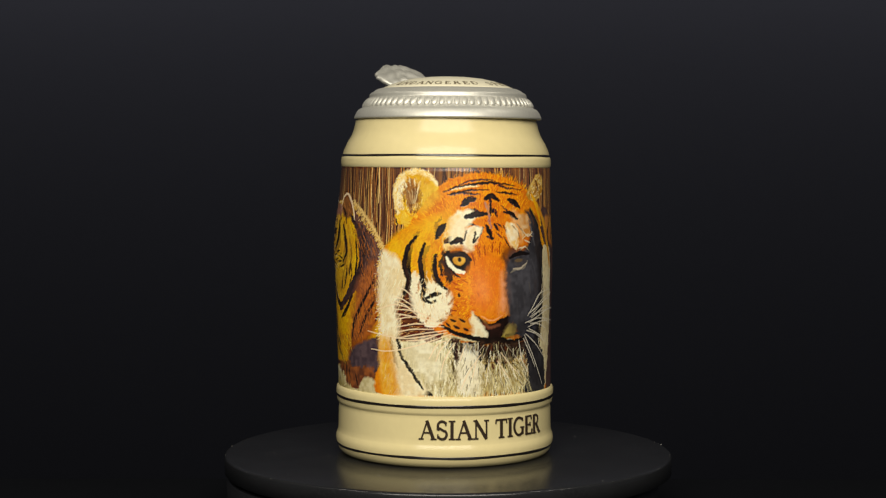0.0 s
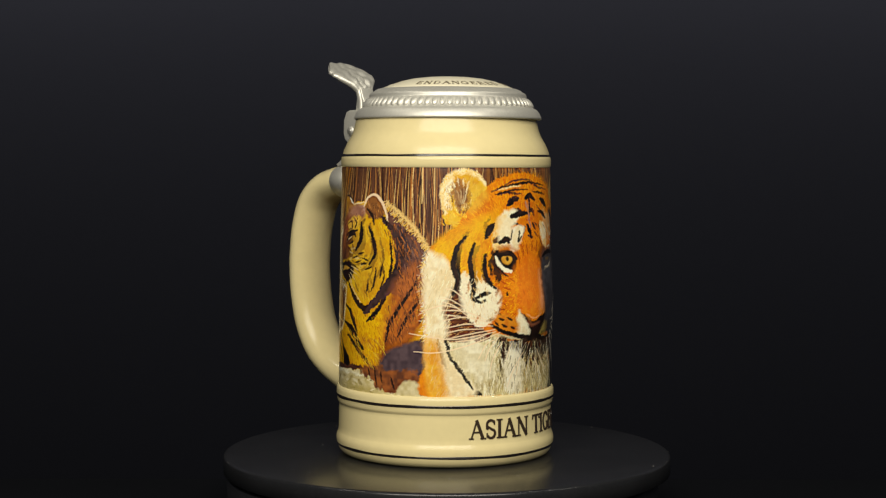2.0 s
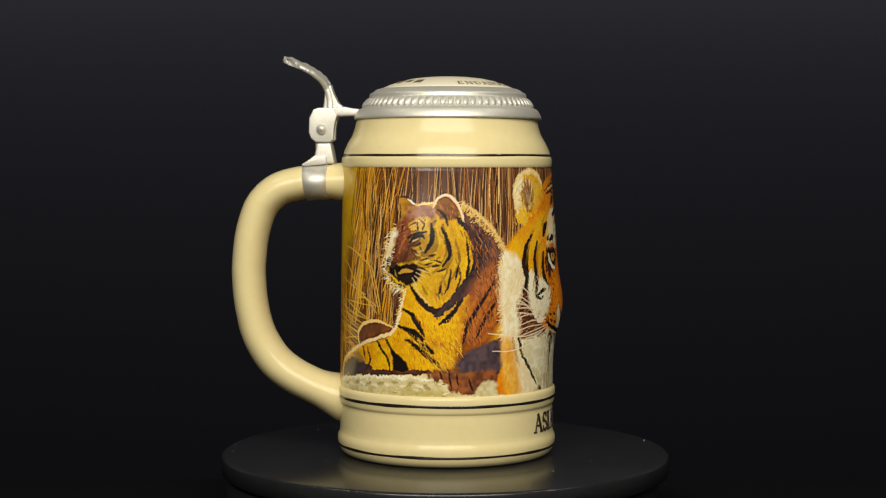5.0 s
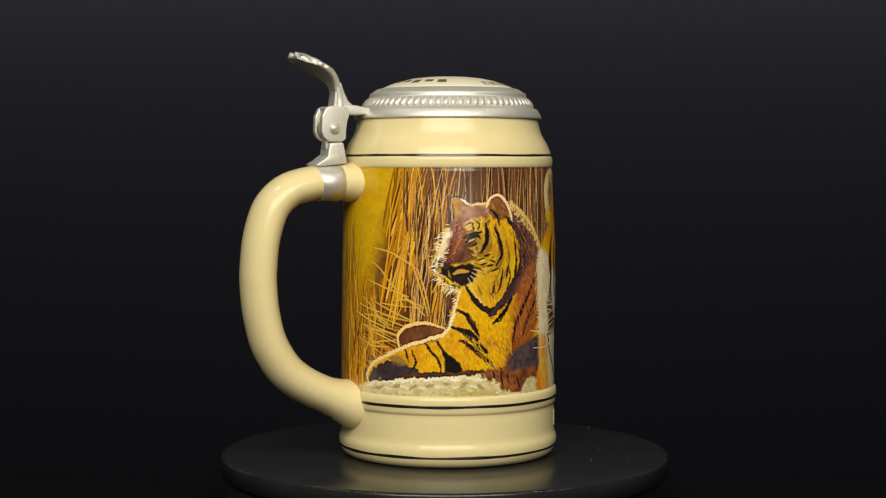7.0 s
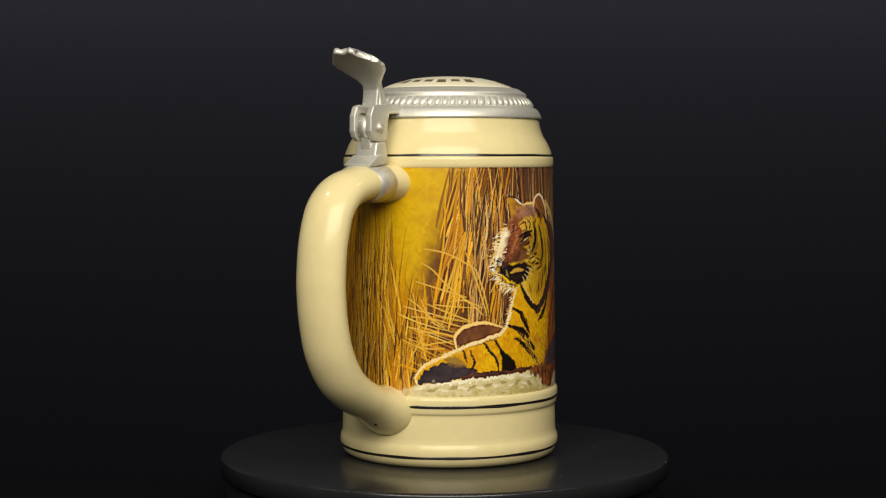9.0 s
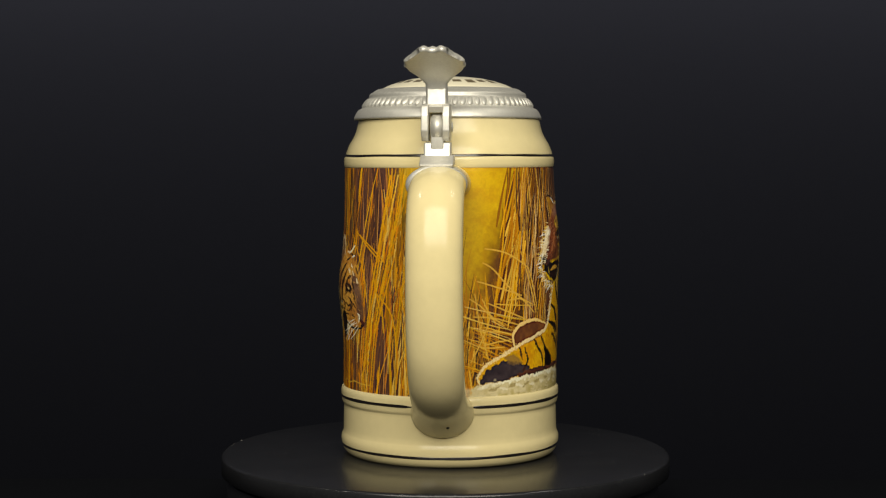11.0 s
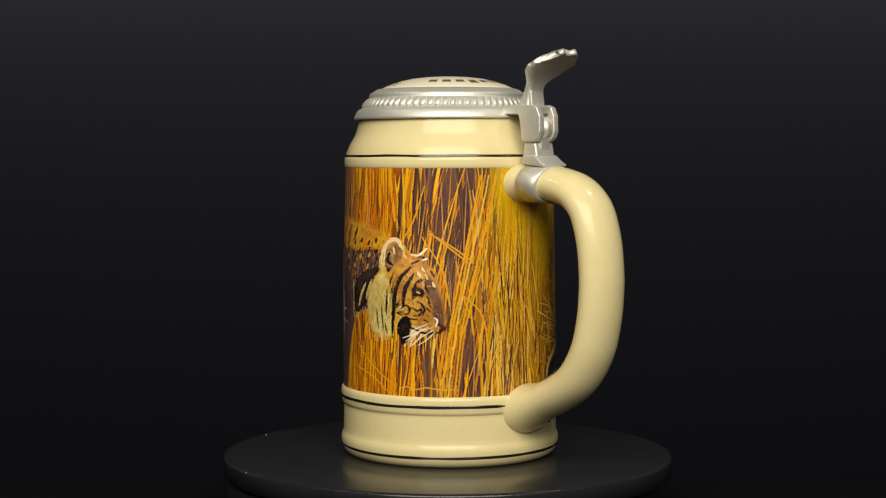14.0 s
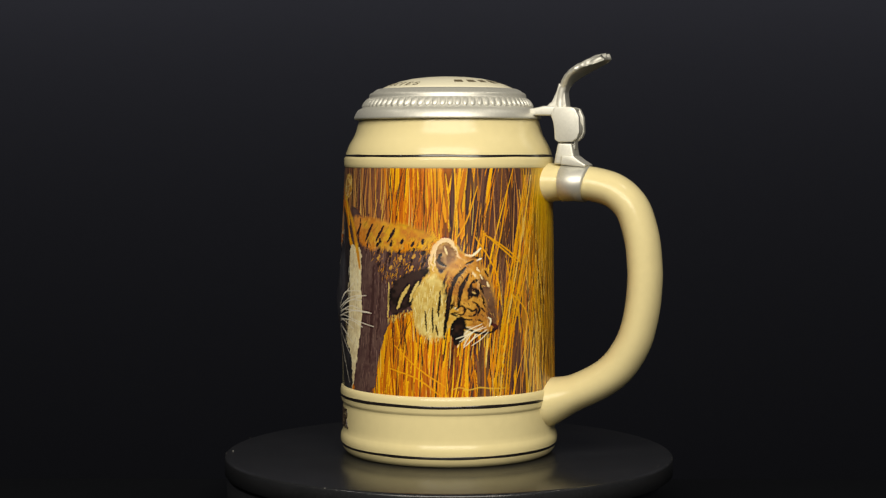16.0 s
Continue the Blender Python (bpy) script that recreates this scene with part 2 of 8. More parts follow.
def thumb_lift():
    """A scalloped shell on a narrow neck, ornate towards the lid and plain behind."""
    spine = spline([(-0.0522, 0.1530), (-0.0525, 0.1575), (-0.0537, 0.1620), (-0.0560, 0.1659), (-0.0601, 0.1694), (-0.0656, 0.1724), (-0.0712, 0.1748)], 10)
    bm, n, m, rows = bmesh.new(), len(spine), 28, []
    for side in (1, -1):
        grid = []
        for k, p in enumerate(spine):
            t = k / (n - 1)
            q = spine[min(k + 1, n - 1)] - spine[max(k - 1, 0)]
            nor = Vector((q[1], -q[0])).normalized()
            half = float(np.interp(t, [0, 0.15, 0.34, 0.46, 0.58, 0.72, 0.88, 1], [0.0048, 0.0045, 0.0046, 0.0072, 0.0108, 0.0126, 0.0121, 0.0084]))
            row = []
            for j in range(m + 1):
                v = 2 * j / m - 1
                scallop = (0.5 - 0.5 * math.cos(v * 2.1 * math.pi)) * 0.0022 * max(0, (t - 0.72) / 0.28) - 0.0040 * v ** 4 * max(0, (t - 0.6) / 0.4)
                x = v * half * (1 + 0.035 * math.cos(t * 52) * max(0, (t - 0.5) * 2))
                thick = (0.0016 - 0.0006 * t) * math.sqrt(max(0, 1 - v ** 4)) + 0.0002 + 0.0003 * v * v
                bow = -0.0018 * v * v * max(0, t - 0.4)
                shape = thick * side + bow
                if side > 0 and t > 0.3:
                    shape += 0.0006 * (abs(math.cos(v * 2.6 * math.pi * (0.6 + 0.4 * t))) - 0.3) * (1 - v * v) + 0.0004 * math.sin(t * 34 + abs(v) * 6) * (1 - v * v)
                c = p + nor * shape + q.normalized() * scallop
                row.append(bm.verts.new((x, c[0], c[1])))
            grid.append(row)
        rows.append(grid)
    for g in rows:
        for a, b in zip(g, g[1:]):
            for j in range(m):
                bm.faces.new((a[j], a[j + 1], b[j + 1], b[j]))
    f, b = rows
    for k in range(n - 1):
        for j in (0, m):
            bm.faces.new((f[k][j], f[k + 1][j], b[k + 1][j], b[k][j]))
    for k in (0, n - 1):
        for j in range(m):
            bm.faces.new((f[k][j], f[k][j + 1], b[k][j + 1], b[k][j]))
    bmesh.ops.recalc_face_normals(bm, faces=bm.faces)
    return bm


part("thumb_lift", thumb_lift(), PEWTER, lid, "scalloped pewter shell thumb lift")
EAR = [(0.0506, 0.1395), (0.0522, 0.1383), (0.0584, 0.1383), (0.0606, 0.1400), (0.0616, 0.1425), (0.0614, 0.1490), (0.0596, 0.1528), (0.0574, 0.1536), (0.0504, 0.1536), (0.0489, 0.1500), (0.0499, 0.1470), (0.0504, 0.1440)]
part("lift_foot", prism([(0.0455, 0.1528), (0.0462, 0.1538), (0.0488, 0.1560), (0.0508, 0.1602), (0.0520, 0.1640), (0.0545, 0.1620), (0.0548, 0.1580), (0.0555, 0.1528)], -0.0040, 0.0040, 0.0009), PEWTER, lid)
part("hinge_ear", prism(EAR, -0.0059, -0.0029), PEWTER, lid)
part("hinge_ear", prism(EAR, 0.0029, 0.0059), PEWTER, lid)
part("hinge_bridge", prism([(0.0494, 0.1500), (0.0584, 0.1500), (0.0596, 0.1526), (0.0576, 0.1535), (0.0496, 0.1535)], -0.0029, 0.0029, 0.0003), PEWTER, lid)
part("hinge_arm", prism([(0.0384, 0.1500), (0.0509, 0.1498), (0.0514, 0.1540), (0.0454, 0.1541), (0.0424, 0.1534), (0.0384, 0.1530)], -0.0050, 0.0050, 0.0008), PEWTER, lid)
clasp = part("handle_clasp", tube([(-0.0524, 0.1208), (-0.0528, 0.1208), (-0.0580, 0.1207), (-0.0630, 0.1203), (-0.0634, 0.1202)], [(0.0117, 0.0074), (0.0127, 0.0083), (0.0125, 0.0080), (0.0127, 0.0082), (0.0117, 0.0072)], 48), PEWTER, stein, "pewter strap round the handle")
part("hinge_barrel", rod(-0.0556, 0.1440, 0.0052, -0.0027, 0.0027), PEWTER, clasp)
part("hinge_stem", prism([(0.0516, 0.1350), (0.0584, 0.1350), (0.0590, 0.1440), (0.0518, 0.1440)], -0.0026, 0.0026), PEWTER, clasp)
part("hinge_post", prism([(0.0496, 0.1288), (0.0599, 0.1285), (0.0586, 0.1325), (0.0576, 0.1378), (0.0514, 0.1380), (0.0504, 0.1330)], -0.0056, 0.0056, 0.0009), PEWTER, clasp)
part("clasp_leaf", prism([(0.0529, 0.1286), (0.0636, 0.1276), (0.0644, 0.1284), (0.0614, 0.1302), (0.0584, 0.1325), (0.0534, 0.1325)], -0.0070, 0.0070, 0.0007), PEWTER, clasp)
for x in (-1, 1):
    part("hinge_pin", rod(-0.0555, 0.1440, 0.0023, min(x * 0.0057, x * 0.0062), max(x * 0.0057, x * 0.0062)), PEWTER, clasp, "round pin head")
    part("pin_boss", rod(-0.0555, 0.1440, 0.0007, min(x * 0.0060, x * 0.0064), max(x * 0.0060, x * 0.0064)), PEWTER, clasp)


# ---- stein: lettering ----
def arc(cx, cy, rx, ry, a0, a1, n=10):
    return [(cx + rx * math.cos(radians(a0 + (a1 - a0) * k / n)), cy + ry * math.sin(radians(a0 + (a1 - a0) * k / n))) for k in range(n + 1)]


THIN, THICK = 0.10, 0.20


def serif(x, y, w=0.30):
    return ([(x - w / 2, y), (x + w / 2, y)], 0.085)


def stem(x):
    return ([(x, 0.0), (x, 1.0)], THICK)


def glyph(c):
    """Strokes of a Roman capital one unit high: (points, pen width), and the letter's width."""
    g = {
        "A": ([([(0.14, 0), (0.47, 1.0)], THIN), ([(0.44, 1.0), (0.82, 0)], THICK), ([(0.26, 0.36), (0.66, 0.36)], THIN), serif(0.14, 0.03, 0.28), serif(0.82, 0.03, 0.32)], 0.96),
        "S": ([(arc(0.32, 0.74, 0.23, 0.22, 20, 180, 9) + arc(0.32, 0.52, 0.23, 0.02, 180, 200, 1) + [(0.20, 0.60), (0.42, 0.46)] + arc(0.33, 0.27, 0.24, 0.24, 50, -160, 11), 0.15), ([(0.53, 0.72), (0.53, 0.95)], 0.075), ([(0.09, 0.06), (0.09, 0.30)], 0.075)], 0.66),
        "I": ([stem(0.2), serif(0.2, 0.03, 0.36), serif(0.2, 0.97, 0.36)], 0.40),
        "N": ([([(0.17, 0), (0.17, 1)], THIN), ([(0.14, 1), (0.78, 0)], THICK), ([(0.78, 0), (0.78, 1)], THIN), serif(0.17, 0.03, 0.28), serif(0.13, 0.97, 0.22), serif(0.78, 0.97, 0.28)], 0.95),
        "T": ([stem(0.4), ([(0.05, 0.95), (0.75, 0.95)], 0.11), ([(0.06, 0.97), (0.04, 0.74)], 0.075), ([(0.74, 0.97), (0.76, 0.74)], 0.075), serif(0.4, 0.03, 0.36)], 0.80),
        "G": ([(arc(0.47, 0.5, 0.37, 0.46, 48, 318, 16), 0.15), ([(0.74, 0.06), (0.74, 0.42)], THICK * 0.85), serif(0.72, 0.44, 0.30), ([(0.74, 0.74), (0.74, 0.95)], 0.075)], 0.90),
        "E": ([stem(0.18), ([(0.1, 0.965), (0.62, 0.965)], 0.10), ([(0.18, 0.52), (0.50, 0.52)], 0.10), ([(0.08, 0.035), (0.66, 0.035)], 0.10), ([(0.61, 0.98), (0.63, 0.76)], 0.075), ([(0.65, 0.02), (0.68, 0.27)], 0.075), ([(0.50, 0.42), (0.50, 0.63)], 0.07)], 0.72),
        "R": ([stem(0.18), ([(0.18, 0.965), (0.36, 0.965)] + arc(0.38, 0.73, 0.22, 0.235, 80, -90, 9) + [(0.18, 0.495)], 0.11), ([(0.38, 0.50), (0.74, 0.0)], THICK * 0.9), serif(0.18, 0.03, 0.34), serif(0.76, 0.03, 0.20)], 0.84),
        "D": ([stem(0.18), ([(0.1, 0.965), (0.36, 0.965)] + arc(0.36, 0.5, 0.40, 0.465, 85, -90, 12) + [(0.1, 0.035)], 0.10)], 0.86),
        "P": ([stem(0.18), ([(0.08, 0.965), (0.34, 0.965)] + arc(0.36, 0.71, 0.22, 0.255, 80, -90, 9) + [(0.18, 0.455)], 0.11), serif(0.18, 0.03, 0.34)], 0.68),
        "C": ([(arc(0.47, 0.5, 0.37, 0.46, 48, 318, 16), 0.15), ([(0.74, 0.74), (0.74, 0.95)], 0.075)], 0.80),
    }
    return g[c]


def letter_mesh(strokes, place, raised):
    """Strokes as raised ribbons; place(x, y, h) puts a point of the letter on its surface."""
    bm = bmesh.new()
    for s, (pts, w) in enumerate(strokes):
        fine = []
        for (xa, ya), (xb, yb) in zip(pts, pts[1:]):
            k = max(1, int(math.hypot(xb - xa, yb - ya) / 0.12))
            fine += [(xa + (xb - xa) * i / k, ya + (yb - ya) * i / k) for i in range(k)]
        fine.append(pts[-1])
        top = raised * (1 + 0.04 * s)
        rows = []
        for i, (x, y) in enumerate(fine):
            x0, y0 = fine[max(i - 1, 0)]
            x1, y1 = fine[min(i + 1, len(fine) - 1)]
            d = math.hypot(x1 - x0, y1 - y0) or 1
            nx, ny = -(y1 - y0) / d, (x1 - x0) / d
            rows.append([bm.verts.new(place(x + nx * w * a, y + ny * w * a, h)) for a, h in ((-0.5, -raised), (-0.42, top), (0.42, top), (0.5, -raised))])
        for p, q in zip(rows, rows[1:]):
            for k in range(3):
                bm.faces.new((p[k], q[k], q[k + 1], p[k + 1]))
        bm.faces.new(rows[0])
        bm.faces.new(rows[-1])
    bmesh.ops.recalc_face_normals(bm, faces=bm.faces)
    return bm


def band_word(word, start, end, low, high):
    """A word on the foot band; start and end in millimetres round it."""
    width = sum(glyph(c)[1] for c in word)
    unit, x = (end - start) / width, start
    for c in word:
        strokes, w = glyph(c)

        def place(gx, gy, h, x=x):
            z = (low + (high - low) * gy) / 1000
            a, r = (x + gx * unit) / 47.2, body_radius(z) + h
            return (r * math.sin(a), -r * math.cos(a), z)

        part("letter", letter_mesh(strokes, place, 0.00035), LETTER, stein, "raised dark brown capital letter", smooth=False)
        x += w * unit


band_word("ASIAN", 119.9, 150.1, 12.5, 20.6)
band_word("TIGER", 152.9, 180.5, 12.5, 20.6)
for i, c in enumerate("ENDANGERED SPECIES"):
    if c != " ":
        mid = radians(105 + 8.9 * i)
        strokes, w = glyph(c)

        def ring_place(gx, gy, h):
            r = 0.0273 - 0.0036 * gy
            a = mid + (gx - w / 2) * 0.0039 / 0.026
            return (r * math.sin(a), -r * math.cos(a), dome_height(r) + h)

        part("letter", letter_mesh(strokes, ring_place, 0.00010), LID_PRINT, inlay, smooth=False)
# the maker's mark: plain bars in its place
for i in range(9):
    mid, tall = radians(60 - 15 * i), 1.35 if i in (0, 2, 5) else 1.0

    def bar_place(gx, gy, h):
        r = 0.0205 + 0.0036 * gy * tall
        a = mid + (gx - 0.5) * 0.165
        return (r * math.sin(a), -r * math.cos(a), dome_height(r) + h)

    part("printed_bar", letter_mesh([([(0, 0.5), (1, 0.5)], 1.0)], bar_place, 0.00006), LID_PRINT, inlay, smooth=False)


# ---- the glazed picture on the relief band: painted stroke by stroke, in millimetres round and up the band ----
BAND_R, BAND_TOP, BAND_LOW = 47.2, 127.2, 30.6
NU, NV = 1240, 402
ROUND = 2 * math.pi * BAND_R
DU, DZ = ROUND / NU, (BAND_TOP - BAND_LOW) / (NV - 1)
rng = np.random.default_rng(7)


def to_linear(rgb):
    c = np.asarray(rgb, float) / 255
    return np.where(c < 0.04045, c / 12.92, ((c + 0.055) / 1.055) ** 2.4)


def lattice(cell):
    """Smooth noise from 0 to 1 over the band, with features of about cell millimetres."""
    n, m = max(2, int(ROUND / cell)), max(2, int((BAND_TOP - BAND_LOW) / cell) + 2)
    g = rng.random((m + 1, n))
    x, y = np.arange(NU) / NU * n, np.arange(NV) / NV * (m - 1)
    i, j = x.astype(int), y.astype(int)
    fx, fy = (x - i), (y - j)[:, None]
    fx, fy = fx * fx * (3 - 2 * fx), fy * fy * (3 - 2 * fy)
    a, b = g[j][:, i % n], g[j][:, (i + 1) % n]
    c, d = g[j + 1][:, i % n], g[j + 1][:, (i + 1) % n]
    return (a * (1 - fx) + b * fx) * (1 - fy) + (c * (1 - fx) + d * fx) * fy


FINE, MID, WIDE = lattice(0.55), lattice(1.6), lattice(6.0)
FINE2, MID2 = lattice(0.6), lattice(1.8)
PIC = np.zeros((NV, NU, 3))


def curve2(points, closed=False, steps=5):
    p = np.asarray(points, float)
    if len(p) < 3 and not closed:
        return np.linspace(p[0], p[-1], steps + 1)
    q = np.vstack([p[-1], p, p[:2]]) if closed else np.vstack([2 * p[0] - p[1], p, 2 * p[-1] - p[-2]])
    t = (np.arange(steps) / steps)[:, None]
    out = [0.5 * (2 * b + (c - a) * t + (2 * a - 5 * b + 4 * c - d) * t ** 2 + (3 * b - a - 3 * c + d) * t ** 3) for a, b, c, d in zip(q, q[1:], q[2:], q[3:])]
    out = np.vstack(out)
    return out if closed else np.vstack([out, p[-1]])


def window(p, pad):
    i0, i1 = int((p[:, 0].min() - pad) / DU) - 1, int((p[:, 0].max() + pad) / DU) + 2
    j0, j1 = max(int((p[:, 1].min() - pad - BAND_LOW) / DZ) - 1, 0), min(int((p[:, 1].max() + pad - BAND_LOW) / DZ) + 2, NV)
    cols, rows = np.arange(i0, i1), np.arange(j0, max(j1, j0 + 1))
    rows = rows[rows < NV]
    return cols, rows


def lay(cols, rows, alpha, color, color2=None, mix=None):
    ix = np.ix_(rows, cols % NU)
    c = to_linear(color)[None, None]
    if color2 is not None:
        k = np.clip((0.5 * MID[ix] + 0.5 * WIDE[ix] - 0.3) * 2.5, 0, 1)[..., None]
        c = c * (1 - k) + to_linear(color2) * k
    c = c * (0.95 + 0.10 * FINE2[ix][..., None])
    a = alpha[..., None]
    PIC[ix] = PIC[ix] * (1 - a) + c * a


def segments(X, Y, p, w=None):
    """Distance to a chain of points, less its half width w at each of them."""
    best = np.full(X.shape, 1e9)
    for k in range(len(p) - 1):
        a, d = p[k], p[k + 1] - p[k]
        t = np.clip(((X - a[0]) * d[0] + (Y - a[1]) * d[1]) / (d @ d + 1e-12), 0, 1)
        r = np.hypot(X - a[0] - t * d[0], Y - a[1] - t * d[1])
        if w is not None:
            r = r - (w[k] + (w[k + 1] - w[k]) * t)
        best = np.minimum(best, r)
    return best


def blob(points, color, color2=None, soft=0.3, rough=0.5, alpha=1.0):
    """A painted patch with a slightly ragged edge."""
    p = curve2(points, True)
    cols, rows = window(p, soft + rough)
    ix = np.ix_(rows, cols % NU)
    X, Y = np.meshgrid(cols * DU, BAND_LOW + rows * DZ)
    X = X + (MID[ix] - 0.5) * rough * 2 + (FINE[ix] - 0.5) * rough
    Y = Y + (MID2[ix] - 0.5) * rough * 2 + (FINE2[ix] - 0.5) * rough
    inside = np.zeros(X.shape, bool)
    for a, b in zip(p, np.roll(p, -1, 0)):
        if a[1] != b[1]:
            inside ^= ((a[1] > Y) != (b[1] > Y)) & (X < (b[0] - a[0]) * (Y - a[1]) / (b[1] - a[1]) + a[0])
    d = segments(X, Y, np.vstack([p, p[:1]]))
    d = np.where(inside, d, -d)
    lay(cols, rows, alpha * np.clip(d / soft * 0.5 + 0.5, 0, 1), color, color2)


def stripe(points, width, color, color2=None, tip=0.15, rough=0.35, soft=0.2, alpha=1.0):
    """A brush stroke through the points, thickest in the middle, with the given full width."""
    p = curve2(points)
    t = np.linspace(0, 1, len(p))
    w = 0.5 * width * (tip + (1 - tip) * np.sin(np.pi * np.clip(0.08 + 0.84 * t, 0, 1)) ** 0.7)
    cols, rows = window(p, width + rough)
    ix = np.ix_(rows, cols % NU)
    X, Y = np.meshgrid(cols * DU, BAND_LOW + rows * DZ)
    X = X + (FINE[ix] - 0.5) * rough + (MID[ix] - 0.5) * rough
    Y = Y + (FINE2[ix] - 0.5) * rough + (MID2[ix] - 0.5) * rough
    d = -segments(X, Y, p, w)
    lay(cols, rows, alpha * np.clip(d / soft * 0.5 + 0.5, 0, 1), color, color2)


def hairs(root, angle, length, width, colors, bend=0.0, alpha=0.9):
    """Many fine strokes at once: roots in millimetres, angles in degrees (0 to the right, 90 up)."""
    n, m = len(root), 14 + int(np.max(length) / DU * 1.3)
    col = to_linear(np.asarray(colors, float))[rng.integers(0, len(colors), n)] * (0.86 + 0.28 * rng.random((n, 1)))
    t = np.linspace(0, 1, m)[None]
    ang = np.radians(angle)[:, None] + np.asarray(bend)[..., None] * t if np.ndim(bend) else np.radians(angle)[:, None] + bend * t
    step = (length / m)[:, None]
    X = root[:, 0:1] + np.cumsum(np.cos(ang) * step, 1)
    Y = root[:, 1:2] + np.cumsum(np.sin(ang) * step, 1)
    W = 0.5 * np.asarray(width).reshape(-1, 1) * (1 - 0.8 * t ** 1.5) * np.minimum(1, 0.5 + 4 * t)
    cov, ink = np.zeros((NV, NU)), np.zeros((NV, NU, 3))
    reach = int(np.ceil((np.max(width) * 0.5 + 0.15) / DU))
    gi, gj = np.round(X / DU).astype(int), np.round((Y - BAND_LOW) / DZ).astype(int)
    C = np.broadcast_to(col[:, None], (*X.shape, 3))
    for dj in range(-reach, reach + 1):
        for di in range(-reach, reach + 1):
            i, j = gi + di, gj + dj
            d = np.hypot(i * DU - X, BAND_LOW + j * DZ - Y)
            a = np.clip((W - d) / 0.16 + 0.5, 0, 1)
            ok = (a > 0.03) & (j >= 0) & (j < NV)
            i, j, a = i[ok] % NU, j[ok], a[ok]
            np.maximum.at(cov, (j, i), a)
            ink[j, i] = C[ok]
    cov = cov[..., None] * alpha
    PIC[:] = PIC * (1 - cov) + ink * cov


def fur(points, n, angle, length, colors, width=0.3, spread=14, away=None, bend=0.0):
    """Fur over a patch; away: a point from which the hairs stream."""
    p = curve2(points, True)
    lo, hi = p.min(0), p.max(0)
    q = lo + rng.random((n * 3, 2)) * (hi - lo)
    inside = np.zeros(len(q), bool)
    for a, b in zip(p, np.roll(p, -1, 0)):
        if a[1] != b[1]:
            inside ^= ((a[1] > q[:, 1]) != (b[1] > q[:, 1])) & (q[:, 0] < (b[0] - a[0]) * (q[:, 1] - a[1]) / (b[1] - a[1]) + a[0])
    q = q[inside][:n]
    if away is not None:
        angle = np.degrees(np.arctan2(q[:, 1] - away[1], q[:, 0] - away[0]))
    ang = angle + rng.normal(0, spread, len(q))
    hairs(q, ang, length * (0.6 + 0.8 * rng.random(len(q))), width * (0.6 + 0.8 * rng.random(len(q))), colors, bend)


def tufts(points, n, angle, length, colors, width=0.35, spread=16, jitter=0.6):
    """A fringe of hairs rooted along a line."""
    p = curve2(points, steps=12)
    k = rng.random(n) * (len(p) - 1.001)
    i = k.astype(int)
    q = p[i] + (p[i + 1] - p[i]) * (k - i)[:, None] + rng.normal(0, jitter, (n, 2))
    hairs(q, angle + rng.normal(0, spread, n), length * (0.5 + rng.random(n)), width * (0.6 + 0.8 * rng.random(n)), colors)


def blades(u0, u1, z0, z1, n, lean, length, colors, width=0.5, spread=7, clumps=0):
    """Stalks of dry grass over a stretch of the band."""
    q = np.stack([u0 + rng.random(n) * (u1 - u0), z0 + rng.random(n) * (z1 - z0)], 1)
    fan = 0
    if clumps:
        heart, tilt = u0 + rng.random(clumps) * (u1 - u0), rng.normal(0, 4, clumps)
        k = rng.integers(0, clumps, n)
        q[:, 0] = heart[k] + rng.normal(0, (u1 - u0) / clumps * 0.5, n) - (q[:, 1] - z0) * np.tan(np.radians(tilt[k])) * 0.6
        fan = tilt[k]
    hairs(q, 90 + lean + fan + rng.normal(0, spread, n), length * (0.4 + 1.0 * rng.random(n)), width * (0.5 + 1.0 * rng.random(n)), colors, rng.normal(0, 0.12, n))


def ground_paint(stops):
    """The painted background: colour stops (millimetres round, colour, colour), mottled in upright streaks."""
    us = np.array([s[0] for s in stops], float)
    x = np.arange(NU) * DU
    a = np.stack([np.interp(x, us, [to_linear(s[1])[k] for s in stops]) for k in range(3)], -1)
    b = np.stack([np.interp(x, us, [to_linear(s[2])[k] for s in stops]) for k in range(3)], -1)
    streak = np.clip((0.75 * MID[NV // 2][None, :] + 0.45 * WIDE + 0.25 * MID - 0.45) * 2.2, 0, 1)[..., None]
    PIC[:] = (a[None] * (1 - streak) + b[None] * streak) * (0.88 + 0.24 * FINE[..., None])


def enrich(amount):
    """Deepens the colours of the glaze."""
    grey = PIC.mean(2, keepdims=True)
    PIC[:] = np.clip(grey + amount * (PIC - grey), 0.004, 0.92)


def sharpen(amount):
    """The crisp, contrasty look of a transfer print."""
    soft = PIC.copy()
    for axis in (0, 1):
        soft = sum(np.roll(soft, k, axis) for k in range(-3, 4)) / 7
    PIC[:] = np.clip(PIC + amount * (PIC - soft), 0.004, 0.92)

# background
ground_paint([(0, (190, 146, 52), (150, 106, 46)), (12, (190, 146, 52), (150, 106, 46)), (22, (150, 104, 42), (110, 74, 38)), (34, (112, 72, 36), (84, 54, 34)), (70, (104, 70, 46), (76, 50, 40)), (100, (122, 82, 50), (90, 62, 50)),
              (140, (140, 92, 46), (100, 66, 44)), (180, (112, 74, 56), (86, 58, 52)), (206, (140, 92, 62), (104, 70, 56)), (214, (196, 116, 24), (160, 90, 28)), (232, (190, 108, 24), (140, 80, 32)), (246, (110, 72, 48), (82, 54, 44)), (270, (96, 66, 52), (76, 52, 46)), (284, (150, 106, 44), (104, 72, 44)), (296.6, (190, 146, 52), (150, 106, 46))])
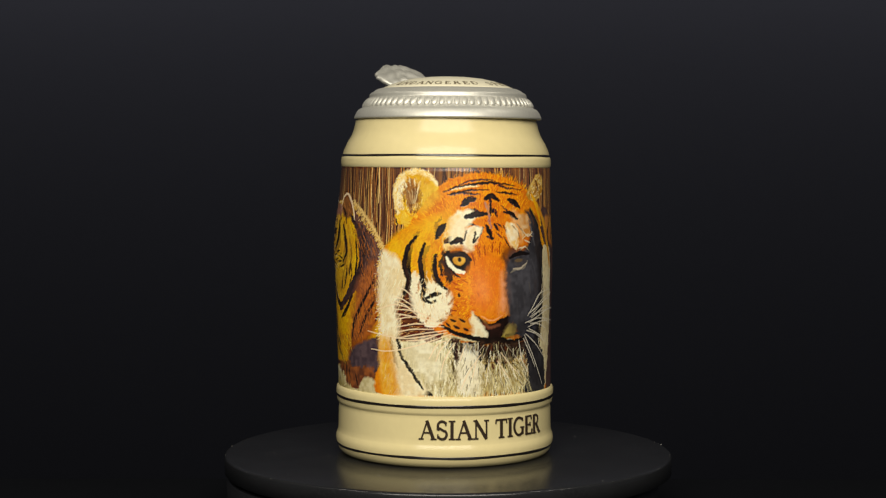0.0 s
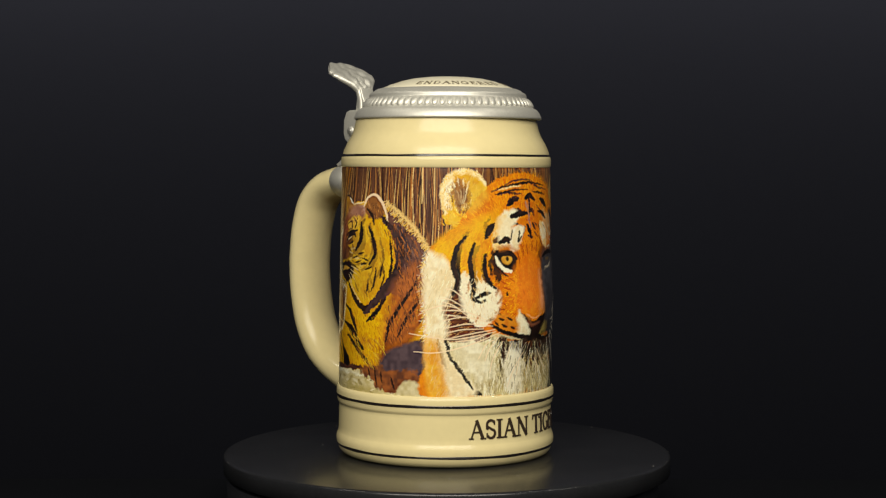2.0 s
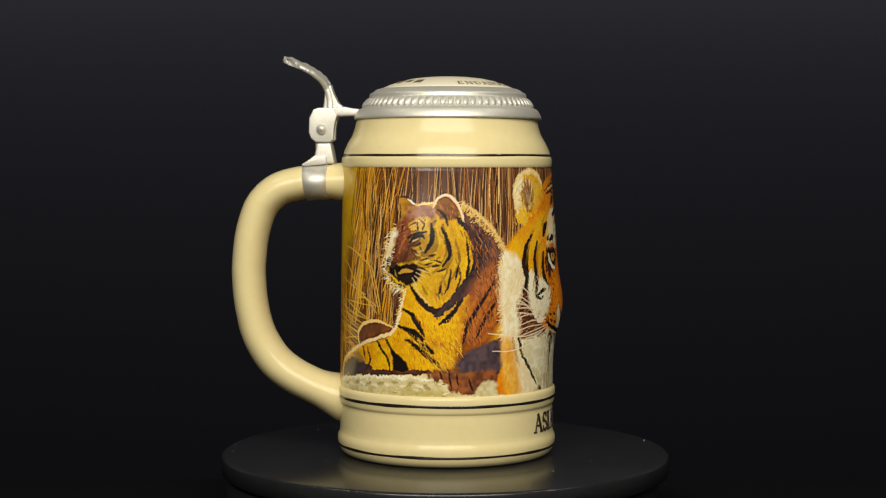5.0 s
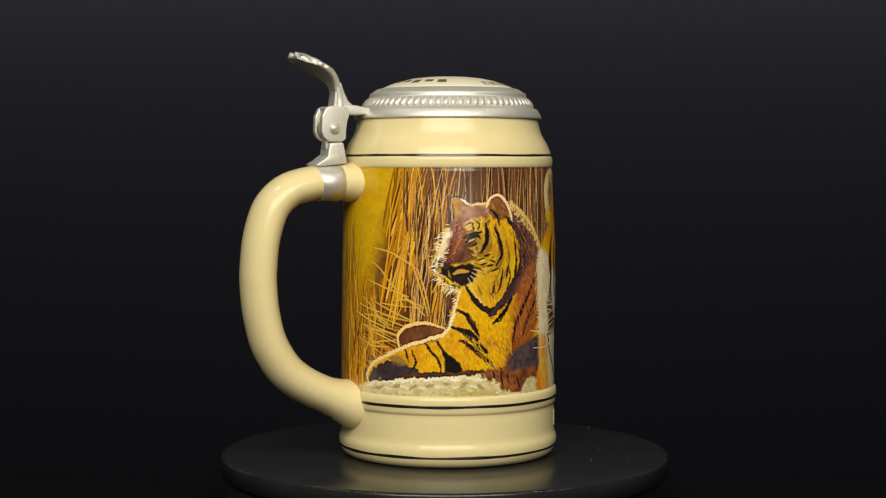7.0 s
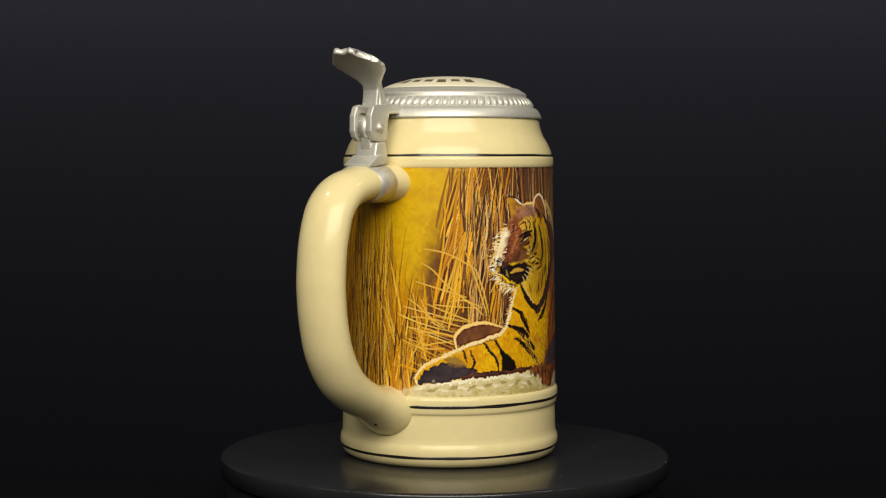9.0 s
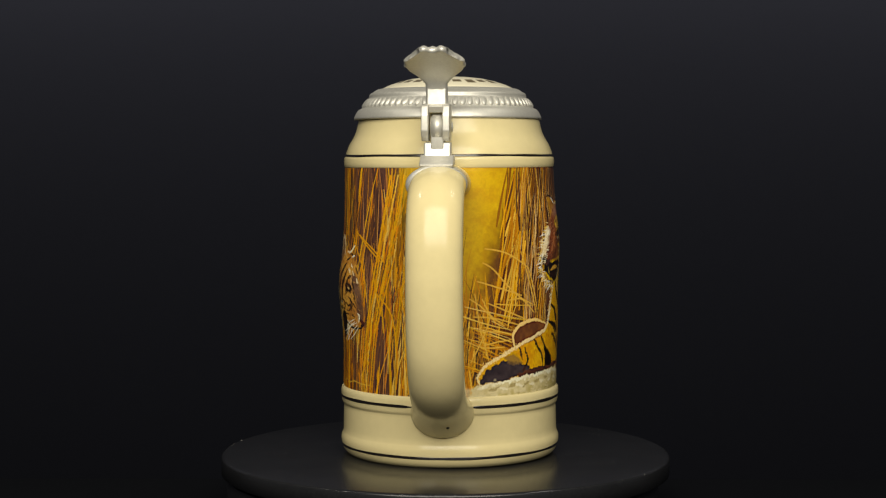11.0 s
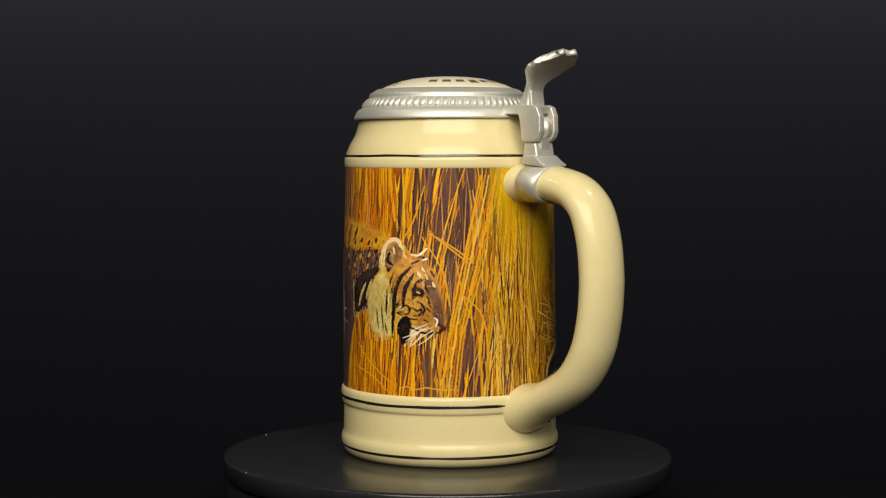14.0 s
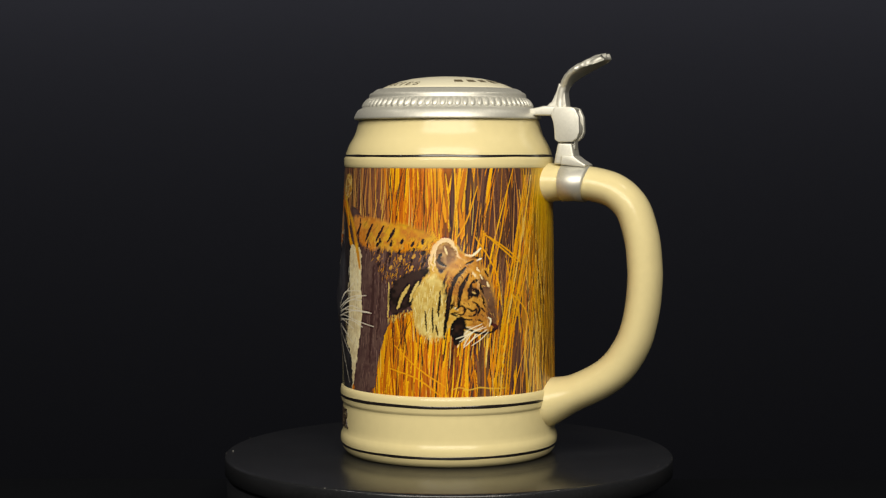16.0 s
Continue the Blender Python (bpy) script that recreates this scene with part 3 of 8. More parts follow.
GRASS, STRAW, SHADE, GOLD, OLIVE = [(214, 158, 44), (196, 136, 40), (226, 180, 84), (180, 120, 40)], [(206, 164, 104), (190, 146, 88), (222, 188, 130)], [(72, 46, 34), (88, 58, 46), (56, 36, 28)], [(226, 158, 32), (210, 136, 28), (234, 176, 64), (192, 118, 30)], [(206, 156, 52), (186, 140, 60), (216, 178, 96), (160, 112, 40)]
TAN, DEEP, PALE = [(196, 142, 84), (178, 120, 70), (164, 106, 62)], [(170, 92, 18), (190, 104, 16), (150, 78, 20)], [(222, 186, 96), (214, 172, 70), (232, 200, 120)]
GAP = [(88, 60, 50), (100, 70, 56), (76, 52, 44)]
# tall straw behind the resting and the great tiger
for u0, u1, count in ((44, 118, 300), (110, 192, 260)):
    blades(u0, u1, 18, 112, count // 2, -1, 40, SHADE, 1.1, 2.5)
    blades(u0, u1, 18, 114, count, -1, 36, STRAW + TAN, 0.42, 2.2)
    blades(u0, u1, 18, 112, count // 2, -1, 26, SHADE, 0.5, 3)
# golden grass round the striding tiger: broad clumps, dark gaps, thin light and dark stalks
for u0, u1, z0, z1, n, lean, long, tones, thick, spread, clumps in (
        (184, 216, 60, 118, 70, -1, 34, TAN, 1.1, 3, 9), (211, 234, 84, 118, 70, 0, 34, GOLD, 1.7, 2, 6), (211, 234, 84, 118, 60, 0, 30, DEEP, 0.7, 3, 0), (232, 254, 70, 118, 60, -5, 34, GOLD, 1.2, 3, 5),
        (200, 236, 8, 46, 150, 0, 34, GOLD, 1.5, 4, 11), (200, 262, 8, 40, 110, -1, 26, DEEP, 0.8, 4, 0), (232, 264, 8, 60, 110, -2, 32, GOLD, 1.0, 4, 9),
        (248, 280, 14, 100, 60, -9, 40, GOLD, 0.9, 4, 6), (236, 252, 60, 112, 26, -4, 30, GAP, 1.8, 3, 0), (246, 282, 10, 112, 90, -3, 34, GAP, 2.2, 3, 0), (248, 280, 14, 100, 44, -8, 40, GOLD, 0.8, 4, 5), (250, 278, 20, 112, 50, -3, 26, TAN, 0.4, 4, 0),
        (272, 300, 10, 104, 90, -4, 38, OLIVE, 1.2, 4, 8), (274, 298, 10, 104, 60, -3, 30, SHADE, 0.6, 4, 0), (276, 300, 10, 100, 50, -6, 34, GRASS, 0.6, 6, 0)):
    blades(u0, u1, z0, z1, n, lean, long, tones, thick, spread, clumps)
blades(186, 262, 20, 114, 150, -3, 24, SHADE, 0.55, 4)
blades(186, 262, 20, 114, 130, -3, 22, PALE + GOLD, 0.34, 4)
for k in range(6):
    stripe([(257 + 1.3 * k, 30), (261 + 1.3 * k, 62), (268 + 1.6 * k, 96), (274 + 1.9 * k, 124)], 0.9, GOLD[k % 4], OLIVE[k % 4], rough=0.3, tip=0.4)
# the yellow field and the reeds before it
blob([(284, 129), (332, 129), (330, 120), (326, 110), (321, 99), (317, 90), (314, 82), (309, 74), (304, 70), (299, 76), (294, 84), (288, 92), (284, 100)], (206, 168, 48), (196, 154, 44), soft=5, rough=0.8)
for u0, u1, z0, z1, n, lean, long, tones, thick, spread, clumps in (
        (284, 306, 14, 86, 110, 1, 26, OLIVE, 0.7, 5, 7), (284, 306, 14, 84, 70, 1, 26, SHADE, 0.5, 4, 0), (284, 304, 50, 96, 40, -1, 26, GRASS, 0.5, 4, 0), (300, 330, 24, 66, 120, -2, 22, GRASS, 0.7, 10, 8), (302, 330, 24, 60, 70, -4, 20, SHADE, 0.5, 10, 0),
        (321, 350, 44, 104, 90, -11, 36, [(112, 70, 32), (128, 82, 34), (96, 60, 34)], 1.6, 4, 0), (318, 336, 60, 104, 60, -15, 36, GRASS, 0.8, 4, 5), (332, 356, 36, 112, 90, -6, 36, GRASS, 0.7, 4, 7), (332, 358, 36, 110, 90, -5, 30, SHADE, 0.8, 4, 0), (334, 358, 36, 110, 60, -6, 26, STRAW, 0.4, 5, 0)):
    blades(u0 - 0.5, u1 - 0.5, z0, z1, n, lean, long, tones, thick, spread, clumps)
blades(6, 26, 42, 70, 46, -112, 24, GRASS + PALE, 0.5, 9)
stripe([(4.5, 104), (3.5, 84), (5.5, 62)], 1.1, (150, 110, 50), rough=0.4, soft=0.6)
stripe([(19.4, 93.1), (27.8, 91.6), (35.0, 88.4), (41.7, 84.2)], 0.61, (214, 170, 84), rough=0.1, tip=0.4, soft=0.18)
stripe([(18.4, 87.1), (23.0, 84.4), (29.1, 78.1), (36.3, 72.2), (43.5, 68.7)], 0.61, (214, 170, 84), rough=0.1, tip=0.4, soft=0.18)
stripe([(15.8, 79.4), (23.0, 77.2), (31.6, 74.6), (37.5, 72.7)], 0.61, (214, 170, 84), rough=0.1, tip=0.4, soft=0.18)
stripe([(20.6, 70.0), (30.4, 66.0), (40.0, 62.3)], 0.61, (214, 170, 84), rough=0.1, tip=0.4, soft=0.18)
stripe([(14.0, 64.4), (23.1, 63.6), (35.3, 60.3)], 0.61, (214, 170, 84), rough=0.1, tip=0.4, soft=0.18)
stripe([(16.0, 58.5), (25.7, 57.7), (32.0, 56.5)], 0.61, (214, 170, 84), rough=0.1, tip=0.4, soft=0.18)
stripe([(18.6, 52.2), (24.5, 53.4), (31.7, 54.1)], 0.61, (214, 170, 84), rough=0.1, tip=0.4, soft=0.18)
stripe([(37.4, 91.3), (41.0, 81.8), (44.1, 72.3), (46.1, 65.1)], 0.61, (214, 170, 84), rough=0.1, tip=0.4, soft=0.18)
stripe([(41.7, 84.2), (44.6, 75.9), (47.0, 66.3)], 0.61, (214, 170, 84), rough=0.1, tip=0.4, soft=0.18)
stripe([(30.4, 71.0), (37.5, 71.1), (44.7, 65.1)], 0.61, (214, 170, 84), rough=0.1, tip=0.4, soft=0.18)
stripe([(12.6, 72.0), (18.0, 68.2), (24.4, 61.3)], 0.61, (214, 170, 84), rough=0.1, tip=0.4, soft=0.18)
stripe([(9.9, 54.6), (18.1, 51.4), (28.1, 51.1)], 0.61, (214, 170, 84), rough=0.1, tip=0.4, soft=0.18)
stripe([(48.1, 74.7), (50.5, 79.4), (52.1, 81.8)], 0.61, (214, 170, 84), rough=0.1, tip=0.4, soft=0.18)
stripe([(18.0, 71.8), (21.9, 64.8), (28.1, 60.2)], 0.61, (214, 170, 84), rough=0.1, tip=0.4, soft=0.18)
stripe([(14.8, 74.0), (17.0, 59.8), (20.8, 45.6)], 0.61, (214, 170, 84), rough=0.1, tip=0.4, soft=0.18)
stripe([(12.8, 45.1), (18.1, 55.0), (21.9, 64.8)], 0.61, (214, 170, 84), rough=0.1, tip=0.4, soft=0.18)
stripe([(252.5, 99.7), (261.4, 92.8), (269.0, 87.0)], 0.70, (216, 156, 48), rough=0.1, tip=0.4, soft=0.18)
stripe([(274.1, 119.4), (268.9, 97.8), (266.2, 78.5), (260.1, 54.0), (256.8, 31.8)], 0.70, (216, 156, 48), rough=0.1, tip=0.4, soft=0.18)
stripe([(280.5, 124.2), (278.1, 107.6), (273.0, 90.8)], 0.70, (216, 156, 48), rough=0.1, tip=0.4, soft=0.18)
stripe([(275.7, 88.5), (270.5, 71.5), (264.8, 54.3)], 0.70, (216, 156, 48), rough=0.1, tip=0.4, soft=0.18)
stripe([(284.5, 83.9), (280.8, 79.1), (279.1, 74.3), (281.0, 64.8)], 0.70, (216, 156, 48), rough=0.1, tip=0.4, soft=0.18)
stripe([(266.2, 73.7), (274.6, 64.5), (277.3, 45.4), (276.9, 33.4)], 0.70, (216, 156, 48), rough=0.1, tip=0.4, soft=0.18)
stripe([(263.1, 88.0), (266.2, 73.7), (269.1, 64.2)], 0.70, (216, 156, 48), rough=0.1, tip=0.4, soft=0.18)
stripe([(254.9, 98.3), (264.5, 92.1), (270.8, 87.1)], 0.61, (222, 158, 40), rough=0.1, tip=0.4, soft=0.18)
stripe([(248.6, 98.3), (257.5, 83.9), (260.4, 69.4)], 0.61, (222, 158, 40), rough=0.1, tip=0.4, soft=0.18)
stripe([(213.2, 52.1), (223.7, 43.0), (235.9, 35.0)], 0.61, (222, 158, 40), rough=0.1, tip=0.4, soft=0.18)
stripe([(210.3, 42.2), (223.8, 38.2), (233.6, 31.3)], 0.61, (222, 158, 40), rough=0.1, tip=0.4, soft=0.18)
stripe([(237.8, 93.5), (244.9, 105.4), (249.6, 119.7)], 0.61, (222, 158, 40), rough=0.1, tip=0.4, soft=0.18)
stripe([(264.2, 119.7), (260.2, 98.2), (254.9, 79.2), (250.2, 55.3)], 0.61, (222, 158, 40), rough=0.1, tip=0.4, soft=0.18)

# striding tiger
blob([(179.5, 105.1), (196.6, 105.5), (208.6, 104.4), (218.8, 102.7), (228.8, 99.6), (234.5, 94.9), (232.8, 84.0), (227.5, 79.2), (222.6, 67.5), (213.2, 65.1), (209.7, 59.1), (204.8, 46.7), (200.8, 31.2), (180.3, 28.8)], (96, 74, 68), (78, 56, 54))
blob([(186.3, 105.6), (200.4, 105.6), (210.7, 104.0), (214.1, 99.7), (210.5, 93.9), (201.0, 92.6), (192.8, 94.6)], (206, 140, 78), (190, 120, 56), soft=0.8)
blob([(210.7, 103.5), (219.3, 102.3), (228.3, 99.6), (233.6, 95.4), (230.8, 91.6), (224.0, 93.3), (217.5, 91.7), (210.5, 93.9)], (218, 162, 30), (204, 130, 30), soft=0.8)
fur([(196.7, 104.0), (228.3, 99.1), (230.8, 91.1), (223.8, 79.0), (210.7, 78.5), (201.1, 90.1)], 420, -100, 2.35, [(70, 46, 30), (214, 156, 40), (96, 66, 50), (190, 126, 50)], spread=22)
fur([(193.0, 89.7), (210.6, 90.5), (208.9, 63.9), (200.8, 31.7), (193.0, 30.8)], 260, -92, 3.76, [(70, 50, 50), (116, 92, 84), (96, 74, 68)], width=0.45, spread=6)
stripe([(192.4, 105.3), (190.8, 97.0), (193.0, 89.7)], 1.17, (66, 46, 44), rough=0.6)
stripe([(204.0, 102.8), (199.0, 97.3), (197.3, 91.2)], 1.17, (66, 46, 44), rough=0.6)
stripe([(210.1, 102.5), (206.2, 96.4), (204.7, 85.5)], 1.41, (66, 46, 44), rough=0.6)
stripe([(213.0, 100.2), (210.5, 92.9), (207.8, 78.4)], 1.17, (66, 46, 44), rough=0.6)
stripe([(197.5, 105.0), (195.1, 102.0)], 0.94, (66, 46, 44), rough=0.6)
stripe([(202.7, 85.4), (200.8, 63.4), (199.3, 43.7)], 1.88, (66, 46, 44), rough=0.6)
stripe([(206.6, 83.2), (204.9, 63.7), (203.4, 53.8)], 0.94, (66, 46, 44), rough=0.6)
blob([(213.5, 78.7), (218.7, 82.2), (225.0, 83.8), (229.0, 85.4), (226.3, 81.0), (222.6, 74.2), (217.7, 69.2), (214.4, 65.2), (211.6, 67.0), (212.9, 73.8)], (24, 17, 15), (48, 38, 36), rough=0.9)
stripe([(222.6, 81.4), (218.8, 77.7), (216.1, 71.6)], 0.94, (206, 180, 110))
stripe([(226.7, 83.4), (221.3, 76.6), (219.3, 71.7)], 0.94, (206, 180, 110))
stripe([(210.7, 78.5), (210.5, 71.3), (209.8, 64.0)], 0.94, (206, 180, 110))
stripe([(216.6, 68.0), (220.8, 70.6), (222.4, 74.2)], 2.11, (24, 17, 15))
tufts([(210.4, 64.0), (223.8, 67.6)], 50, -100, 1.88, [(206, 180, 110), (170, 120, 50)])
blob([(230.8, 90.6), (235.4, 97.1), (239.2, 96.4), (243.0, 92.1), (247.8, 88.3), (251.2, 83.5), (253.8, 75.6), (256.6, 68.3), (257.8, 63.2), (254.7, 60.0), (248.1, 58.2), (242.4, 54.0), (238.6, 56.4), (237.6, 60.2), (231.1, 57.7), (225.7, 58.0), (222.8, 62.2), (221.8, 68.2), (222.9, 74.2), (226.7, 81.0)], (214, 178, 100), (196, 150, 70))
blob([(223.4, 74.3), (227.7, 80.6), (233.3, 81.7), (234.8, 69.8), (233.9, 58.7), (227.7, 57.6), (223.3, 61.8)], (232, 212, 150), (206, 176, 100), soft=1.0)
fur([(223.4, 74.3), (228.7, 81.6), (235.6, 80.5), (235.8, 58.3), (226.2, 57.5), (222.3, 64.6)], 360, -100, 3.29, [(238, 222, 166), (206, 172, 96), (176, 130, 66)], width=0.3, spread=8)
blob([(239.2, 90.7), (244.0, 91.2), (248.8, 86.9), (251.7, 79.2), (250.2, 74.5), (246.7, 78.1), (243.9, 84.1), (240.2, 86.5)], (214, 150, 70), (190, 120, 50), soft=0.8)
blob([(249.7, 86.4), (251.7, 80.4), (255.5, 72.0), (257.8, 64.2), (255.6, 63.3), (251.9, 68.5), (249.2, 76.4), (248.7, 81.7)], (120, 88, 58), (92, 64, 44), soft=0.6)
stripe([(245.3, 85.5), (239.3, 83.6), (237.0, 78.2), (235.3, 72.2), (234.4, 65.0), (233.9, 59.0)], 1.41, (24, 17, 15), rough=0.5)
stripe([(243.9, 81.7), (241.6, 76.5), (240.7, 72.3), (239.4, 68.7)], 1.17, (24, 17, 15), rough=0.5)
stripe([(231.5, 79.3), (230.2, 72.1), (231.1, 62.5)], 0.94, (24, 17, 15), rough=0.5)
stripe([(227.8, 74.4), (228.2, 64.8)], 0.70, (24, 17, 15), rough=0.5)
stripe([(238.0, 67.9), (239.4, 71.1), (241.6, 72.3)], 1.17, (24, 17, 15), rough=0.5)
stripe([(238.0, 66.3), (240.8, 65.1)], 0.94, (24, 17, 15), rough=0.5)
stripe([(244.8, 78.2), (246.8, 74.6), (249.2, 73.3)], 2.11, (24, 17, 15), rough=0.5)
stripe([(240.8, 63.6), (239.5, 60.2), (240.0, 55.4)], 3.29, (24, 17, 15), rough=0.5)
stripe([(244.5, 68.6), (247.4, 67.9), (246.5, 66.2), (243.6, 67.0)], 0.70, (24, 17, 15), rough=0.5)
stripe([(242.0, 79.4), (243.9, 82.2)], 2.11, (24, 17, 15), rough=0.5)
stripe([(248.8, 69.8), (246.5, 65.0)], 0.70, (24, 17, 15), rough=0.5)
stripe([(249.0, 62.5), (252.6, 60.5), (255.7, 60.9)], 0.94, (24, 17, 15), rough=0.5)
stripe([(247.1, 61.4), (252.1, 58.8)], 0.70, (24, 17, 15), rough=0.5)
stripe([(254.6, 64.1), (256.7, 62.3)], 1.17, (24, 17, 15), rough=0.5)
stripe([(235.7, 79.4), (234.3, 75.5)], 0.94, (24, 17, 15), rough=0.5)
stripe([(248.1, 58.9), (245.2, 57.8), (242.4, 54.0)], 1.17, (226, 206, 160))
stripe([(253.0, 64.4), (254.1, 61.2), (252.6, 58.8)], 0.70, (240, 220, 180))
stripe([(250.0, 62.0), (244.2, 59.0), (241.0, 54.0)], 0.33, (240, 226, 190), rough=0.1, tip=0.4, soft=0.18)
stripe([(250.5, 61.3), (245.7, 57.3), (243.4, 52.5)], 0.33, (240, 226, 190), rough=0.1, tip=0.4, soft=0.18)
stripe([(249.5, 61.1), (242.8, 60.2), (239.5, 59.7)], 0.33, (240, 226, 190), rough=0.1, tip=0.4, soft=0.18)
stripe([(251.6, 60.1), (247.2, 55.3), (244.8, 52.5)], 0.33, (240, 226, 190), rough=0.1, tip=0.4, soft=0.18)
stripe([(231.0, 84.5), (229.9, 88.7), (231.2, 93.5), (234.5, 96.8), (237.8, 96.9), (239.7, 93.5), (241.1, 89.8)], 1.17, (236, 206, 160), rough=0.7)
blob([(232.8, 85.4), (232.2, 91.1), (235.0, 94.5), (237.8, 92.6), (236.9, 88.3), (234.2, 84.5)], (150, 104, 60), (24, 17, 15))
stripe([(233.6, 93.5), (234.1, 88.8), (233.3, 85.5)], 1.17, (24, 17, 15))
stripe([(232.2, 90.6), (231.4, 86.4)], 0.70, (236, 220, 180))
stripe([(244.0, 90.7), (247.3, 90.7), (250.8, 93.5)], 1.17, (244, 226, 190))
stripe([(246.8, 89.3), (249.8, 89.7)], 1.17, (24, 17, 15))
stripe([(248.8, 88.3), (251.3, 89.2)], 0.70, (250, 244, 224))
stripe([(247.7, 82.9), (249.7, 79.3), (249.2, 76.4)], 1.65, (240, 206, 160))
stripe([(245.8, 85.0), (248.2, 82.2)], 1.41, (226, 190, 150))
tufts([(228.3, 99.6), (233.1, 95.9)], 40, 60, 1.41, [(226, 170, 60)])

# resting tiger
blob([(15.9, 35.7), (31.0, 37.5), (51.1, 39.3), (70.9, 40.1), (82.9, 33.2), (99.0, 31.8), (115.3, 26.1), (56.0, 28.8), (11.3, 26.4), (12.9, 31.5)], (226, 212, 172), (200, 184, 130), rough=0.8)
blob([(15.2, 31.7), (36.4, 34.5), (55.9, 35.6), (71.0, 35.3), (75.8, 30.3), (46.4, 29.6), (15.3, 27.8)], (184, 166, 104), (206, 190, 140), soft=1.0, rough=1.4)
fur([(15.2, 33.2), (73.1, 37.1), (81.5, 30.9), (15.3, 27.8)], 60, 0, 2.11, [(230, 218, 180), (170, 150, 96), (204, 186, 130)], width=0.6, spread=18)
stripe([(17.0, 34.8), (36.4, 37.3), (55.9, 38.4), (71.0, 37.7)], 1.65, (244, 236, 206), rough=0.9)
blob([(33.1, 50.6), (32.3, 55.4), (34.7, 58.8), (40.1, 61.2), (46.2, 61.7), (53.4, 59.5), (52.2, 55.6), (43.9, 54.0)], (128, 82, 48), (98, 60, 40))
stripe([(33.7, 50.2), (32.6, 55.4), (35.2, 59.3), (40.9, 61.5), (46.7, 61.7), (53.4, 59.5)], 1.41, (236, 200, 130))
blob([(59.0, 76.7), (57.5, 67.6), (55.7, 60.5), (51.0, 55.6), (41.4, 52.4), (31.0, 48.8), (20.4, 44.4), (15.9, 39.1), (17.4, 35.6), (31.0, 37.5), (46.4, 39.2), (70.4, 40.1), (78.3, 41.9), (87.3, 45.0), (97.6, 52.5), (103.0, 63.3), (104.8, 78.0), (101.4, 92.8), (95.6, 99.1), (83.4, 103.0), (69.6, 79.4)], (224, 176, 36), (206, 146, 28))
blob([(90.1, 86.0), (100.4, 92.9), (103.9, 73.1), (102.0, 63.4), (90.4, 54.5), (82.4, 50.2), (85.2, 64.5)], (196, 118, 42), (166, 90, 36), soft=1.2)
fur([(57.9, 70.0), (102.9, 68.3), (90.7, 44.7), (46.4, 40.2), (22.1, 39.7), (53.4, 55.7)], 700, -80, 2.11, [(236, 194, 56), (206, 148, 28), (222, 172, 40), (176, 116, 30)], spread=14)
blob([(17.0, 38.2), (21.4, 42.5), (28.2, 45.0), (34.2, 44.4), (40.2, 42.8), (41.5, 40.0), (31.0, 37.5), (18.1, 35.7)], (46, 38, 42), (64, 54, 56), rough=0.8)
blob([(28.1, 46.9), (33.7, 47.8), (36.9, 44.1), (31.0, 44.2)], (150, 116, 60), soft=0.8)
stripe([(35.1, 38.7), (51.1, 40.3), (71.7, 41.1)], 2.58, (66, 42, 36), (96, 60, 44), rough=0.9)
stripe([(35.5, 51.7), (36.9, 47.9), (37.9, 45.1)], 0.94, (24, 17, 15), (60, 38, 30), rough=0.6)
stripe([(38.9, 49.9), (40.9, 45.7), (39.4, 41.8), (37.9, 40.3)], 1.17, (24, 17, 15), (60, 38, 30), rough=0.6)
stripe([(44.6, 53.8), (47.3, 49.8), (50.6, 46.0), (51.6, 40.8)], 1.41, (24, 17, 15), (60, 38, 30), rough=0.6)
stripe([(49.6, 55.1), (52.0, 50.8), (55.3, 47.5)], 1.17, (24, 17, 15), (60, 38, 30), rough=0.6)
stripe([(55.7, 60.5), (60.8, 58.1), (66.6, 52.3), (70.2, 49.3)], 1.88, (24, 17, 15), (60, 38, 30), rough=0.6)
stripe([(59.5, 54.7), (66.5, 49.4), (72.9, 44.4), (75.6, 42.8)], 1.88, (24, 17, 15), (60, 38, 30), rough=0.6)
stripe([(58.4, 67.6), (62.1, 65.7), (65.0, 61.9), (67.0, 57.1)], 1.41, (24, 17, 15), (60, 38, 30), rough=0.6)
stripe([(62.4, 76.7), (66.1, 70.9), (70.3, 67.5), (75.0, 67.8), (80.6, 72.9), (86.1, 79.4)], 2.35, (24, 17, 15), (60, 38, 30), rough=0.6)
stripe([(63.9, 74.8), (68.8, 68.7), (71.3, 66.0), (72.9, 63.6)], 1.17, (24, 17, 15), (60, 38, 30), rough=0.6)
stripe([(73.5, 61.7), (77.2, 63.0), (79.7, 67.2), (83.0, 73.7)], 1.65, (24, 17, 15), (60, 38, 30), rough=0.6)
stripe([(95.5, 78.0), (89.2, 69.1), (85.6, 60.9), (83.2, 52.5)], 1.41, (24, 17, 15), (60, 38, 30), rough=0.6)
stripe([(98.1, 73.0), (91.4, 64.1), (88.7, 55.6)], 1.17, (24, 17, 15), (60, 38, 30), rough=0.6)
stripe([(102.0, 65.4), (93.4, 56.2), (89.1, 50.7)], 1.41, (24, 17, 15), (60, 38, 30), rough=0.6)
blob([(52.0, 49.9), (55.8, 48.0), (58.7, 45.2), (60.6, 41.8), (54.0, 41.3), (53.0, 46.1)], (24, 17, 15))
stripe([(59.7, 76.2), (57.5, 68.6), (55.7, 61.4), (52.4, 57.1), (46.3, 55.0), (36.8, 51.8), (28.1, 47.9), (20.1, 43.9), (15.9, 39.1), (16.7, 35.8)], 1.41, (240, 214, 160), rough=0.6)
tufts([(59.0, 74.8), (55.7, 60.9)], 40, 215, 1.41, [(244, 226, 186)])
